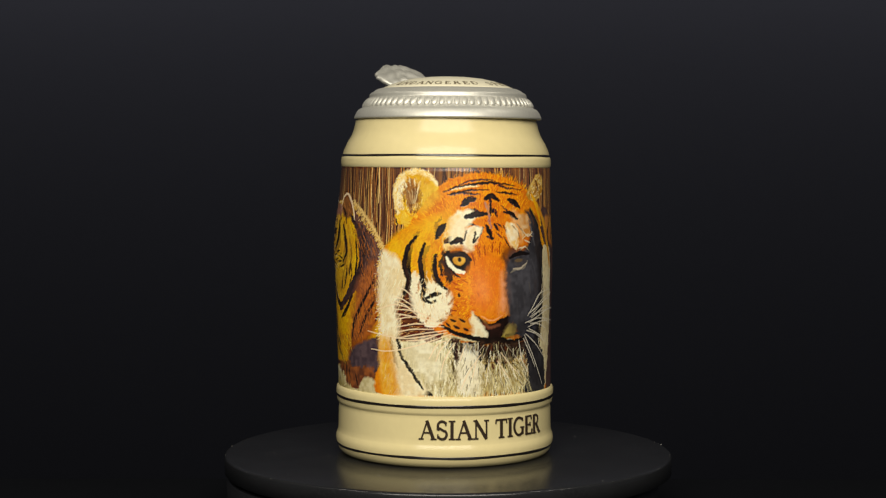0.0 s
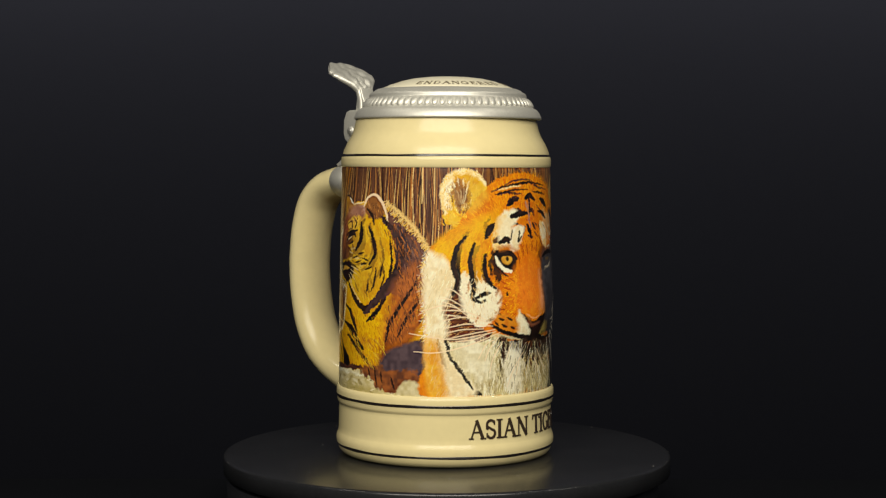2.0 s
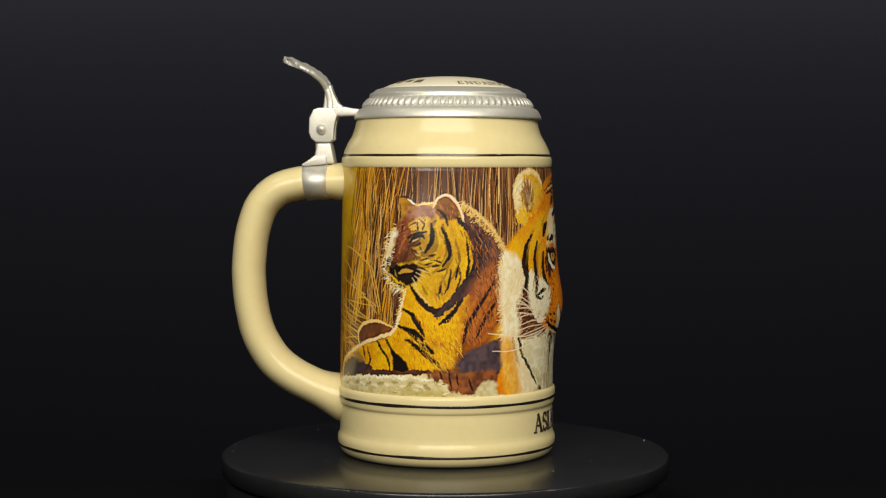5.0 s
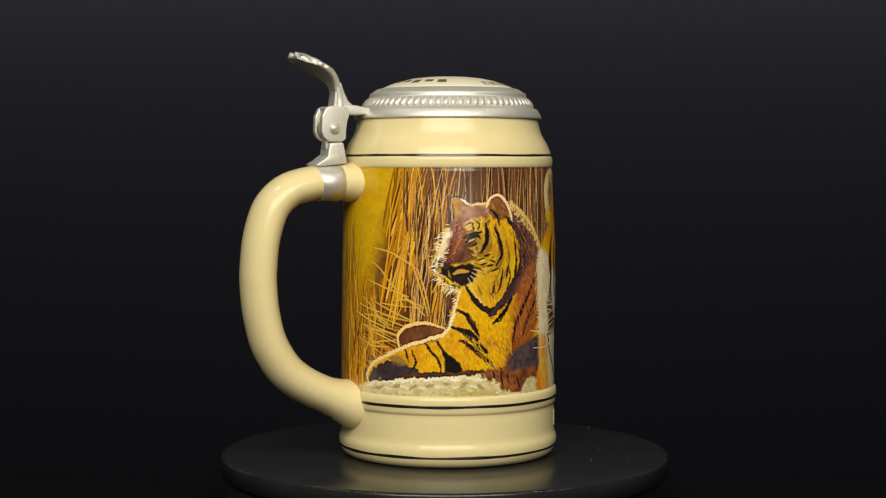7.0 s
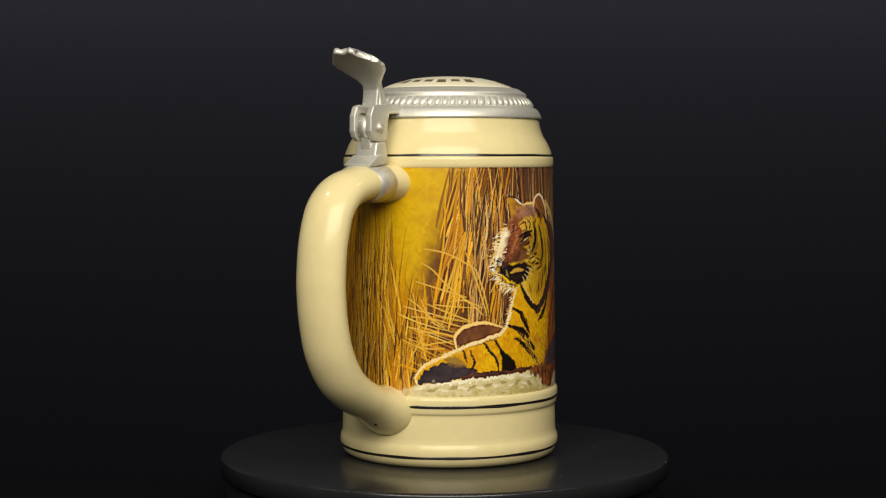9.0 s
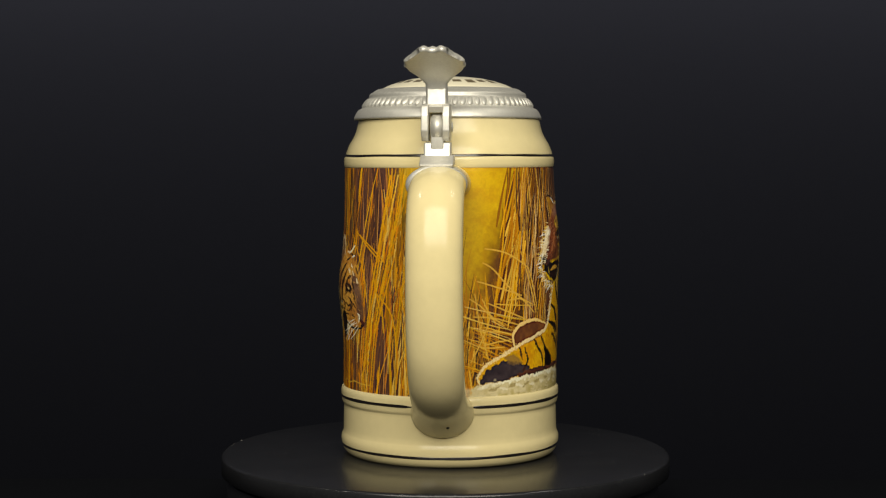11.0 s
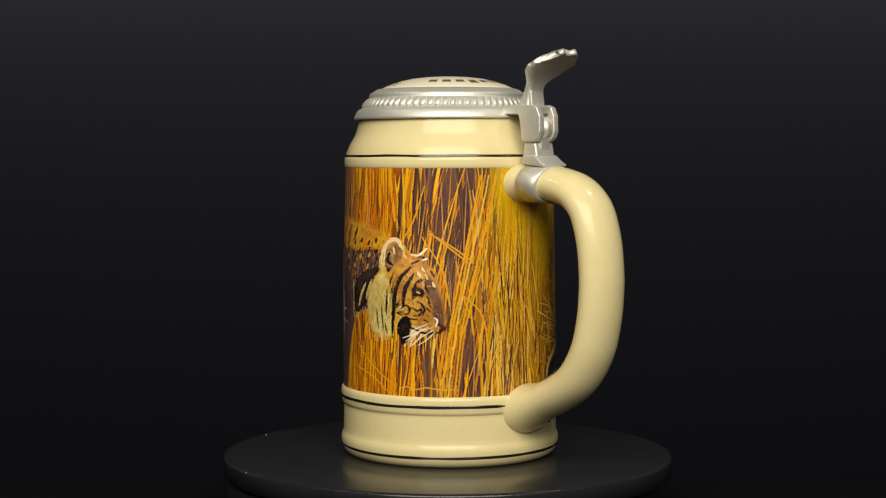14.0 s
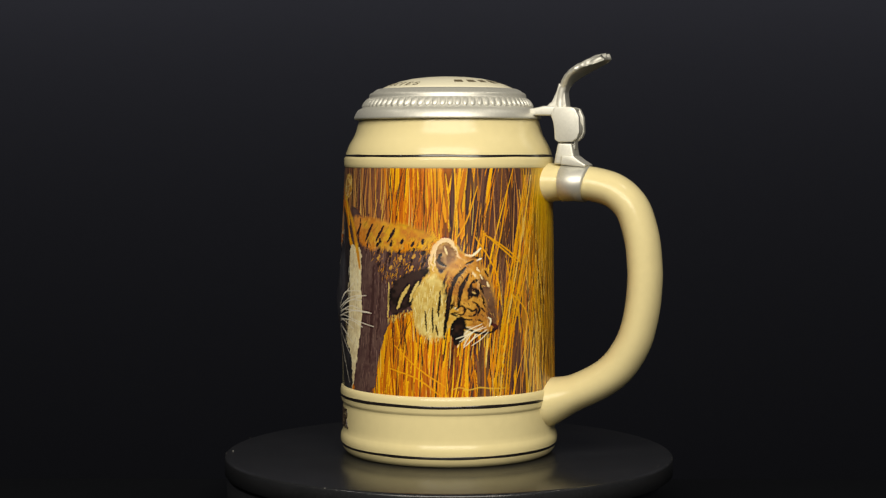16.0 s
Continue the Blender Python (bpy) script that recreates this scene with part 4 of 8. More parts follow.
tufts([(41.4, 53.9), (18.7, 43.3)], 60, 110, 0.94, [(226, 190, 120)])
blob([(70.9, 40.1), (74.5, 42.4), (81.2, 42.0), (89.1, 39.0), (97.9, 41.7), (105.0, 35.5), (94.8, 32.7), (84.4, 32.6), (78.5, 35.9), (73.6, 37.6)], (116, 76, 52), (80, 52, 42), rough=0.9)
blob([(80.6, 43.5), (85.9, 47.5), (94.2, 53.2), (104.4, 53.4), (106.0, 40.4), (89.5, 39.5), (82.7, 41.0)], (86, 70, 74), (70, 54, 58), soft=0.7)
stripe([(75.1, 40.4), (77.9, 36.4)], 0.94, (50, 28, 24))
stripe([(78.9, 41.2), (80.2, 35.8)], 0.94, (50, 28, 24))
stripe([(83.7, 38.5), (85.7, 33.5)], 0.94, (50, 28, 24))
stripe([(89.5, 38.0), (91.0, 33.0)], 0.94, (50, 28, 24))
stripe([(96.3, 38.4), (97.2, 33.4)], 0.94, (50, 28, 24))
fur([(70.9, 41.1), (103.8, 38.6), (99.0, 31.8), (75.8, 35.1)], 140, -70, 1.41, [(150, 92, 50), (84, 54, 40), (190, 130, 80)], spread=30)
fur([(62.6, 65.2), (80.6, 64.7), (78.2, 45.6), (65.3, 46.0), (55.7, 55.7)], 180, -75, 2.35, [(240, 200, 70), (170, 112, 26), (190, 120, 30)], width=0.24, spread=12)
blob([(82.3, 52.6), (90.3, 59.4), (98.2, 61.2), (94.3, 51.8), (85.7, 45.1), (79.7, 43.6)], (150, 84, 34), (120, 66, 34), soft=1.6)
blob([(81.2, 110.7), (89.2, 103.8), (96.8, 98.8), (102.4, 92.8), (101.6, 83.0), (95.5, 73.6), (85.5, 74.1), (88.7, 86.0), (86.0, 95.7), (80.9, 103.0)], (112, 78, 66), (80, 54, 50))
stripe([(82.7, 104.9), (87.9, 95.7), (90.1, 86.0), (86.8, 77.7), (82.1, 72.3)], 3.52, (44, 34, 38), (70, 52, 56), rough=0.7)
fur([(84.9, 103.0), (99.9, 95.3), (101.6, 80.6), (90.2, 73.9)], 160, -70, 2.35, [(130, 92, 76), (70, 50, 50), (160, 104, 60)], spread=12)
tufts([(80.9, 111.6), (89.9, 103.8), (97.7, 96.9), (101.4, 91.4)], 150, 40, 2.11, [(238, 206, 140), (226, 180, 90)], spread=22)
blob([(58.0, 106.5), (63.4, 111.2), (71.5, 112.6), (80.3, 110.2), (84.6, 103.0), (86.6, 93.3), (84.8, 83.3), (80.6, 74.3), (72.8, 69.3), (65.3, 72.8), (59.0, 77.6), (54.4, 79.0), (52.0, 82.8), (49.9, 86.5), (52.7, 92.3), (54.9, 100.3)], (224, 184, 60), (208, 156, 40))
fur([(64.5, 103.2), (85.2, 103.0), (84.8, 81.4), (72.3, 69.8), (64.8, 74.7), (66.8, 89.0)], 420, -75, 2.58, [(238, 204, 86), (190, 136, 34), (222, 176, 56)], width=0.3, spread=14)
blob([(55.3, 102.7), (61.7, 108.9), (66.9, 108.4), (63.5, 103.7), (61.2, 97.6), (63.5, 92.4), (62.2, 87.2), (55.9, 86.6), (52.2, 83.7), (50.1, 87.0), (53.1, 92.3)], (112, 74, 48), (82, 54, 40), soft=0.7)
blob([(61.7, 109.8), (67.5, 111.2), (72.5, 109.8), (70.4, 106.0), (65.5, 107.0), (62.6, 106.5)], (196, 160, 146), (150, 110, 90), soft=0.7)
blob([(65.9, 104.2), (69.9, 106.0), (68.3, 100.4), (65.9, 100.4)], (216, 180, 60), soft=0.6)
blob([(55.3, 101.3), (52.2, 96.5), (50.1, 89.8), (49.4, 85.6), (51.8, 88.5), (53.6, 93.7), (55.4, 97.5)], (250, 244, 224), (230, 206, 160))
tufts([(55.3, 102.7), (51.2, 96.0), (49.4, 86.5), (52.3, 79.4), (55.5, 76.6), (59.0, 75.7)], 170, 200, 2.11, [(250, 244, 224), (236, 210, 150), (216, 180, 90)], spread=26)
blob([(52.0, 82.8), (55.5, 80.0), (60.1, 78.6), (63.7, 81.0), (66.5, 83.8), (62.7, 85.2), (58.2, 83.8), (55.4, 85.7), (53.2, 85.2)], (36, 28, 28), (60, 40, 34), rough=0.6)
blob([(54.6, 83.8), (58.2, 83.6), (60.5, 82.4), (57.3, 80.9), (55.0, 81.9)], (206, 176, 80), soft=0.3)
stripe([(50.8, 88.0), (53.6, 88.5), (55.4, 87.6)], 1.65, (60, 44, 44))
stripe([(51.3, 86.5), (54.5, 85.7)], 1.17, (24, 17, 15))
blob([(55.9, 114.5), (59.4, 114.3), (63.6, 110.8), (61.7, 108.4), (58.0, 106.5), (56.7, 110.7)], (178, 130, 56), (130, 86, 50))
stripe([(55.7, 114.5), (59.4, 114.7), (63.6, 111.0)], 0.70, (60, 40, 32))
stripe([(59.9, 114.0), (63.6, 111.2)], 0.59, (250, 244, 224))
blob([(71.5, 109.8), (72.6, 113.6), (76.4, 115.0), (80.3, 112.6), (82.1, 106.8), (78.0, 105.0), (73.5, 106.0)], (134, 88, 52), (92, 60, 42), soft=0.5)
stripe([(71.0, 110.3), (72.6, 114.1), (76.9, 115.5), (80.9, 112.1), (83.3, 106.8), (84.0, 102.0)], 1.17, (238, 210, 176))
fur([(72.1, 112.6), (80.3, 112.1), (81.5, 105.9), (73.5, 106.5)], 60, -70, 1.41, [(170, 110, 60), (70, 46, 34), (196, 140, 84)], width=0.22)
stripe([(63.6, 111.2), (71.5, 112.2)], 0.70, (240, 214, 170))
stripe([(69.3, 103.2), (70.8, 98.0), (69.8, 92.3), (66.8, 90.9)], 1.41, (24, 17, 15), rough=0.5)
stripe([(75.1, 103.1), (77.4, 93.6), (76.9, 86.4), (71.0, 82.8)], 1.41, (24, 17, 15), rough=0.5)
stripe([(71.4, 102.2), (72.4, 96.0), (70.3, 92.3)], 1.17, (24, 17, 15), rough=0.5)
stripe([(60.3, 95.7), (63.5, 94.7), (65.8, 96.1)], 1.65, (24, 17, 15), rough=0.5)
stripe([(61.2, 102.3), (64.5, 101.8), (65.4, 103.2)], 0.94, (24, 17, 15), rough=0.5)
stripe([(65.8, 93.8), (68.3, 90.9), (71.4, 89.4)], 1.17, (24, 17, 15), rough=0.5)
stripe([(62.6, 91.9), (65.9, 88.6), (70.9, 88.5)], 0.94, (24, 17, 15), rough=0.5)
stripe([(63.6, 86.7), (67.4, 85.2), (72.5, 86.5)], 0.94, (24, 17, 15), rough=0.5)
stripe([(66.9, 84.7), (70.0, 81.8)], 0.70, (24, 17, 15), rough=0.5)
stripe([(64.4, 100.4), (67.3, 98.5)], 1.41, (24, 17, 15), rough=0.5)
stripe([(66.3, 90.2), (64.5, 88.6)], 0.94, (24, 17, 15), rough=0.5)
stripe([(80.4, 88.7), (82.3, 81.4), (80.0, 74.3)], 0.94, (24, 17, 15), rough=0.5)
stripe([(74.8, 81.7), (77.1, 75.4)], 0.70, (24, 17, 15), rough=0.5)
stripe([(73.8, 76.9), (74.9, 73.6)], 0.94, (24, 17, 15), rough=0.5)
stripe([(72.2, 74.6), (73.9, 72.2)], 0.94, (24, 17, 15), rough=0.5)
stripe([(66.7, 77.6), (68.7, 73.7)], 0.94, (24, 17, 15), rough=0.5)
stripe([(68.4, 105.1), (66.3, 101.3)], 1.17, (24, 17, 15), rough=0.5)
stripe([(71.9, 105.1), (70.8, 102.7)], 1.41, (24, 17, 15), rough=0.5)
stripe([(68.9, 86.6), (70.4, 84.7)], 0.94, (24, 17, 15), rough=0.5)
stripe([(60.8, 101.8), (63.5, 103.7), (64.0, 101.3)], 0.70, (238, 222, 170))
stripe([(61.7, 95.7), (64.9, 97.6)], 0.70, (238, 222, 170))
stripe([(65.8, 92.8), (68.8, 92.3)], 0.94, (238, 222, 170))
stripe([(64.0, 90.9), (66.3, 90.0)], 0.70, (238, 222, 170))
stripe([(67.3, 88.1), (69.8, 88.5)], 0.94, (238, 222, 170))
stripe([(64.0, 98.5), (63.0, 96.1)], 0.70, (238, 222, 170))
stripe([(64.6, 84.8), (69.5, 79.9)], 0.28, (220, 196, 130), rough=0.1, tip=0.4, soft=0.18)
stripe([(63.7, 83.8), (67.1, 78.1)], 0.28, (220, 196, 130), rough=0.1, tip=0.4, soft=0.18)
stripe([(66.0, 85.2), (72.6, 83.2)], 0.28, (220, 196, 130), rough=0.1, tip=0.4, soft=0.18)
stripe([(62.3, 82.4), (64.3, 77.6)], 0.28, (220, 196, 130), rough=0.1, tip=0.4, soft=0.18)
stripe([(67.0, 83.3), (74.6, 86.5)], 0.28, (220, 196, 130), rough=0.1, tip=0.4, soft=0.18)
blob([(55.8, 103.6), (59.4, 107.0), (63.1, 106.5), (60.8, 103.2), (59.9, 98.5), (56.7, 97.5)], (140, 90, 56), (106, 68, 46), soft=0.8)
blob([(64.1, 108.4), (68.9, 109.3), (70.9, 107.0), (66.9, 106.0)], (150, 124, 124), soft=0.5)
stripe([(65.9, 100.4), (67.8, 102.7), (69.9, 106.0)], 2.11, (24, 17, 15))
stripe([(70.8, 100.3), (72.1, 94.6), (70.3, 90.9)], 2.11, (24, 17, 15), rough=0.4)
stripe([(75.1, 102.2), (76.8, 94.5), (78.6, 89.7), (76.4, 84.0)], 1.41, (24, 17, 15), rough=0.4)
stripe([(59.9, 95.7), (62.6, 95.7), (65.8, 97.5)], 1.88, (24, 17, 15), rough=0.2)
stripe([(61.2, 95.2), (64.9, 98.0)], 0.80, (240, 228, 196), rough=0.1)
stripe([(60.8, 103.2), (62.6, 104.9), (64.0, 102.5), (65.9, 101.6)], 0.82, (24, 17, 15), rough=0.2)
blob([(55.5, 83.8), (59.1, 86.2), (64.1, 86.7), (63.2, 84.8), (58.2, 83.8)], (56, 34, 28), soft=0.3)
stripe([(63.5, 92.8), (64.9, 90.9)], 0.94, (24, 17, 15), rough=0.3)
stripe([(65.8, 93.8), (66.8, 91.4)], 0.94, (24, 17, 15), rough=0.3)
stripe([(64.0, 90.0), (63.1, 88.1)], 0.94, (24, 17, 15), rough=0.3)
stripe([(66.3, 90.4), (68.3, 89.9)], 0.94, (24, 17, 15), rough=0.3)
stripe([(69.3, 90.9), (69.8, 88.5)], 0.94, (24, 17, 15), rough=0.3)
stripe([(65.5, 87.1), (67.4, 86.2)], 0.94, (24, 17, 15), rough=0.3)
stripe([(68.4, 86.6), (70.9, 87.5)], 0.94, (24, 17, 15), rough=0.3)
stripe([(71.4, 85.6), (74.1, 86.5)], 0.94, (24, 17, 15), rough=0.3)
stripe([(67.0, 84.3), (68.9, 83.7)], 0.94, (24, 17, 15), rough=0.3)
stripe([(70.5, 83.2), (72.5, 84.1)], 0.94, (24, 17, 15), rough=0.3)
stripe([(72.4, 88.9), (74.0, 89.8)], 0.94, (24, 17, 15), rough=0.3)
stripe([(62.1, 93.3), (63.5, 91.9)], 0.94, (24, 17, 15), rough=0.3)
stripe([(64.9, 91.9), (66.8, 92.3)], 0.80, (240, 216, 140), rough=0.3)
stripe([(67.3, 89.0), (68.8, 87.6)], 0.80, (240, 216, 140), rough=0.3)
stripe([(65.4, 88.6), (64.0, 87.1)], 0.80, (240, 216, 140), rough=0.3)
stripe([(69.9, 85.2), (72.0, 85.6)], 0.80, (240, 216, 140), rough=0.3)
stripe([(55.3, 100.8), (54.5, 95.6), (52.7, 91.3)], 1.17, (176, 130, 100), rough=0.5, soft=0.5)
stripe([(58.0, 103.2), (57.2, 96.1), (55.9, 89.9)], 1.41, (150, 100, 70), rough=0.7, soft=0.8)
stripe([(59.9, 105.1), (59.0, 100.8)], 1.17, (70, 44, 34), rough=0.6, soft=0.5)
fur([(55.3, 102.2), (62.6, 107.0), (61.2, 93.8), (55.4, 87.6), (52.2, 86.6)], 160, 235, 1.41, [(150, 100, 66), (80, 50, 36), (176, 124, 84)], width=0.22)
stripe([(50.4, 87.5), (53.1, 88.0), (54.5, 86.6)], 1.41, (70, 52, 52))
stripe([(51.8, 85.6), (53.2, 82.8)], 1.41, (24, 17, 15))

# head of the striding tiger, finer marks
blob([(247.2, 72.9), (250.4, 72.0), (253.7, 68.2), (256.6, 63.5), (256.1, 61.1), (252.3, 60.1), (248.5, 62.4), (247.1, 67.2)], (116, 80, 46), (84, 54, 36), soft=0.6)
blob([(243.8, 79.0), (247.6, 78.6), (249.0, 75.3), (246.7, 72.9), (243.4, 74.3)], (24, 17, 15), (60, 42, 34), soft=0.4)
stripe([(244.9, 75.7), (247.2, 76.3)], 0.70, (190, 150, 90), rough=0.1)
stripe([(247.5, 83.4), (249.4, 80.1), (249.9, 76.8)], 1.65, (248, 226, 186), rough=0.3)
stripe([(245.5, 85.2), (247.5, 82.9)], 1.41, (240, 204, 150))
blob([(238.2, 83.6), (242.6, 86.1), (246.5, 83.8), (245.2, 81.0), (241.4, 80.4), (239.1, 74.1), (237.0, 76.4)], (206, 140, 62), (180, 106, 44), soft=0.6)
stripe([(242.3, 82.3), (240.5, 78.9), (240.1, 73.2), (238.4, 69.3)], 1.88, (24, 17, 15), rough=0.35)
stripe([(237.1, 84.0), (234.7, 77.2), (233.5, 69.0), (233.5, 61.2), (235.5, 55.5)], 1.41, (24, 17, 15), rough=0.35)
stripe([(237.9, 69.7), (240.0, 71.3), (242.0, 69.9), (241.4, 67.0), (238.8, 66.4)], 0.94, (24, 17, 15), rough=0.35)
stripe([(242.4, 67.5), (245.8, 68.6), (247.1, 66.7), (244.7, 65.2), (242.3, 66.0)], 0.94, (24, 17, 15), rough=0.35)
stripe([(240.7, 63.1), (239.5, 59.1), (240.4, 54.3)], 3.29, (24, 17, 15), rough=0.35)
stripe([(247.1, 61.9), (250.9, 60.0), (254.7, 60.6)], 1.17, (24, 17, 15), rough=0.35)
stripe([(255.6, 63.5), (257.0, 62.1)], 1.65, (24, 17, 15), rough=0.35)
stripe([(243.4, 72.3), (245.3, 70.5)], 0.94, (24, 17, 15), rough=0.35)
stripe([(248.6, 69.6), (247.2, 67.6)], 0.70, (24, 17, 15), rough=0.35)
stripe([(229.9, 78.4), (228.4, 68.7), (229.2, 60.9)], 0.94, (24, 17, 15), rough=0.35)
stripe([(225.1, 73.3), (225.3, 63.6)], 0.70, (24, 17, 15), rough=0.35)
stripe([(243.6, 84.2), (242.3, 82.3)], 1.88, (24, 17, 15), rough=0.35)
stripe([(246.6, 63.3), (249.0, 61.9)], 0.94, (24, 17, 15), rough=0.35)
stripe([(239.7, 68.8), (240.9, 67.9)], 0.94, (244, 236, 200), rough=0.1)
stripe([(253.2, 64.9), (254.2, 62.0), (252.8, 60.1)], 0.82, (246, 226, 190), rough=0.2)
stripe([(247.0, 59.9), (244.1, 58.4), (240.9, 53.4)], 0.94, (220, 196, 150))
stripe([(249.0, 61.0), (244.0, 57.9), (240.8, 51.9)], 0.31, (244, 232, 204), rough=0.1, tip=0.4, soft=0.18)
stripe([(249.4, 60.5), (245.5, 56.0), (243.4, 51.6)], 0.31, (244, 232, 204), rough=0.1, tip=0.4, soft=0.18)
stripe([(247.5, 60.9), (242.6, 59.8), (238.5, 59.6)], 0.31, (244, 232, 204), rough=0.1, tip=0.4, soft=0.18)
stripe([(250.4, 60.0), (247.0, 55.1)], 0.31, (244, 232, 204), rough=0.1, tip=0.4, soft=0.18)
stripe([(246.5, 59.9), (242.0, 55.9), (239.9, 54.8)], 0.31, (244, 232, 204), rough=0.1, tip=0.4, soft=0.18)
blob([(232.5, 85.7), (232.6, 91.5), (235.3, 94.0), (237.6, 91.7), (236.9, 86.9), (234.4, 83.4)], (110, 76, 56), (60, 42, 36), soft=0.4)
stripe([(229.0, 81.7), (229.1, 88.9), (231.2, 94.8), (235.1, 96.8), (238.5, 94.5), (241.4, 90.3), (247.4, 86.2)], 0.70, (232, 198, 150), rough=0.5)

# great tiger, face on
blob([(109.1, 104.6), (108.5, 111.0), (107.9, 115.8), (109.5, 121.3), (112.6, 124.6), (118.7, 125.9), (124.0, 124.3), (127.9, 119.6), (131.2, 116.1), (126.1, 110.1), (118.9, 106.7), (114.4, 102.3)], (226, 186, 84), (214, 160, 40))
blob([(108.5, 112.2), (108.2, 117.0), (110.0, 121.3), (113.1, 123.7), (112.7, 119.4), (111.1, 114.6), (111.7, 109.4)], (244, 232, 196), soft=0.8)
blob([(112.1, 119.9), (115.2, 122.3), (119.2, 121.4), (120.7, 116.0), (120.3, 110.5), (117.9, 106.7), (114.3, 109.9), (112.7, 114.7)], (140, 90, 46), (206, 170, 110), rough=1.2)
fur([(109.5, 119.4), (122.6, 123.8), (121.7, 111.0), (111.7, 109.4)], 200, -100, 1.88, [(236, 214, 150), (170, 120, 60), (226, 180, 70)], spread=24, width=0.25)
stripe([(109.6, 107.9), (108.2, 114.1), (108.7, 119.4), (111.3, 123.4), (116.7, 125.6), (122.6, 124.5), (126.9, 120.5)], 2.35, (246, 232, 190), (236, 206, 140), rough=0.7, soft=0.6)
tufts([(108.5, 114.6), (109.5, 121.3), (113.7, 124.7), (119.9, 125.9), (125.5, 122.4)], 60, 110, 0.70, [(240, 222, 170), (226, 180, 70)], spread=40)
blob([(101.8, 91.4), (108.6, 97.9), (114.4, 102.8), (118.4, 108.1), (126.0, 117.2), (133.0, 122.5), (145.0, 124.9), (158.4, 123.1), (168.1, 118.7), (176.4, 114.3), (180.5, 104.9), (181.6, 95.1), (182.9, 82.7), (183.4, 67.9), (184.4, 52.9), (183.8, 38.1), (181.7, 28.4), (103.4, 30.2), (101.6, 44.6), (100.8, 63.9), (99.5, 78.3)], (222, 140, 22), (204, 116, 16))
fur([(105.9, 93.0), (130.7, 117.3), (145.0, 124.4), (164.7, 121.6), (172.0, 112.4), (147.4, 105.5), (128.5, 103.0), (114.0, 86.1)], 1100, 90, 1.88, [(230, 158, 26), (216, 130, 18), (196, 102, 16), (236, 174, 50)], spread=14, away=(144.9, 86.5))
tufts([(105.9, 95.4), (114.4, 102.8), (126.0, 116.0), (133.0, 122.5), (145.0, 124.9), (158.4, 123.1), (170.0, 117.2)], 120, 100, 0.70, [(220, 140, 22), (206, 122, 18)], spread=30)
blob([(104.2, 93.0), (111.8, 99.9), (120.1, 103.9), (130.8, 106.9), (133.1, 102.6), (126.2, 100.6), (120.9, 95.8), (119.1, 86.3), (119.6, 79.1), (114.1, 74.2), (108.8, 78.8), (106.0, 85.8)], (228, 180, 30), (222, 156, 22), soft=2.2)
fur([(105.9, 93.0), (116.4, 100.9), (130.8, 105.4), (126.2, 100.2), (120.2, 93.4), (118.6, 81.5), (112.8, 76.5), (108.2, 83.5)], 330, 215, 1.88, [(234, 190, 44), (220, 156, 22), (228, 176, 32), (206, 128, 20)], spread=12)
blob([(101.8, 91.4), (105.9, 90.6), (109.8, 84.5), (113.1, 77.7), (110.5, 69.2), (109.4, 59.6), (109.0, 49.9), (114.3, 40.6), (119.4, 31.2), (106.3, 30.5), (102.2, 42.2), (101.5, 54.3), (100.8, 63.9), (99.5, 78.3)], (250, 243, 220), (240, 226, 184), soft=1.3)
blob([(102.1, 54.3), (106.2, 52.2), (107.3, 45.0), (110.2, 31.2), (104.0, 30.3), (101.6, 42.2)], (238, 186, 74), (228, 162, 50), soft=1.6)
fur([(100.6, 85.6), (112.0, 83.7), (109.4, 64.4), (109.0, 49.9), (116.9, 31.6), (106.3, 30.9)], 420, -105, 2.82, [(248, 240, 216), (226, 206, 160), (240, 220, 170)], spread=10)
tufts([(102.4, 91.5), (100.0, 83.2), (99.5, 73.5), (100.8, 63.9), (101.5, 54.3)], 130, 205, 1.65, [(250, 242, 216), (240, 206, 120)], spread=20)
blob([(108.9, 53.8), (124.1, 57.8), (135.9, 54.6), (145.7, 45.8), (147.5, 31.3), (122.3, 31.4), (116.3, 38.8), (111.1, 45.3)], (234, 224, 186), (206, 192, 142), soft=0.8)
fur([(110.5, 53.4), (145.4, 53.1), (147.0, 31.3), (121.8, 31.3)], 650, -95, 3.29, [(248, 242, 216), (190, 172, 124), (232, 222, 184), (150, 130, 86)], spread=8, width=0.26)
blob([(137.4, 49.3), (142.6, 50.2), (145.3, 43.4), (144.0, 33.8), (139.6, 32.9), (136.1, 40.2)], (246, 240, 220), (226, 216, 184), soft=2.4, rough=1.4)
fur([(135.0, 50.7), (146.1, 49.4), (146.0, 31.3), (137.4, 31.5)], 220, -95, 3.05, [(248, 244, 228), (214, 204, 172)], spread=8)
stripe([(106.7, 54.6), (108.4, 47.5), (112.2, 41.7), (117.3, 36.4), (122.3, 31.8)], 1.65, (50, 36, 26), rough=0.8, tip=0.5)
stripe([(120.8, 33.2), (125.4, 31.4)], 1.88, (24, 17, 15))
blob([(115.6, 80.9), (119.6, 84.4), (126.3, 81.7), (131.5, 75.1), (132.5, 66.0), (126.4, 60.2), (118.7, 61.4), (114.6, 70.4)], (250, 242, 220), (240, 226, 190))
blob([(110.4, 75.9), (116.1, 75.7), (118.2, 67.6), (122.1, 60.6), (129.8, 57.4), (126.5, 54.9), (109.5, 54.3), (108.3, 64.3)], (112, 66, 40), (80, 46, 32), rough=1.0)
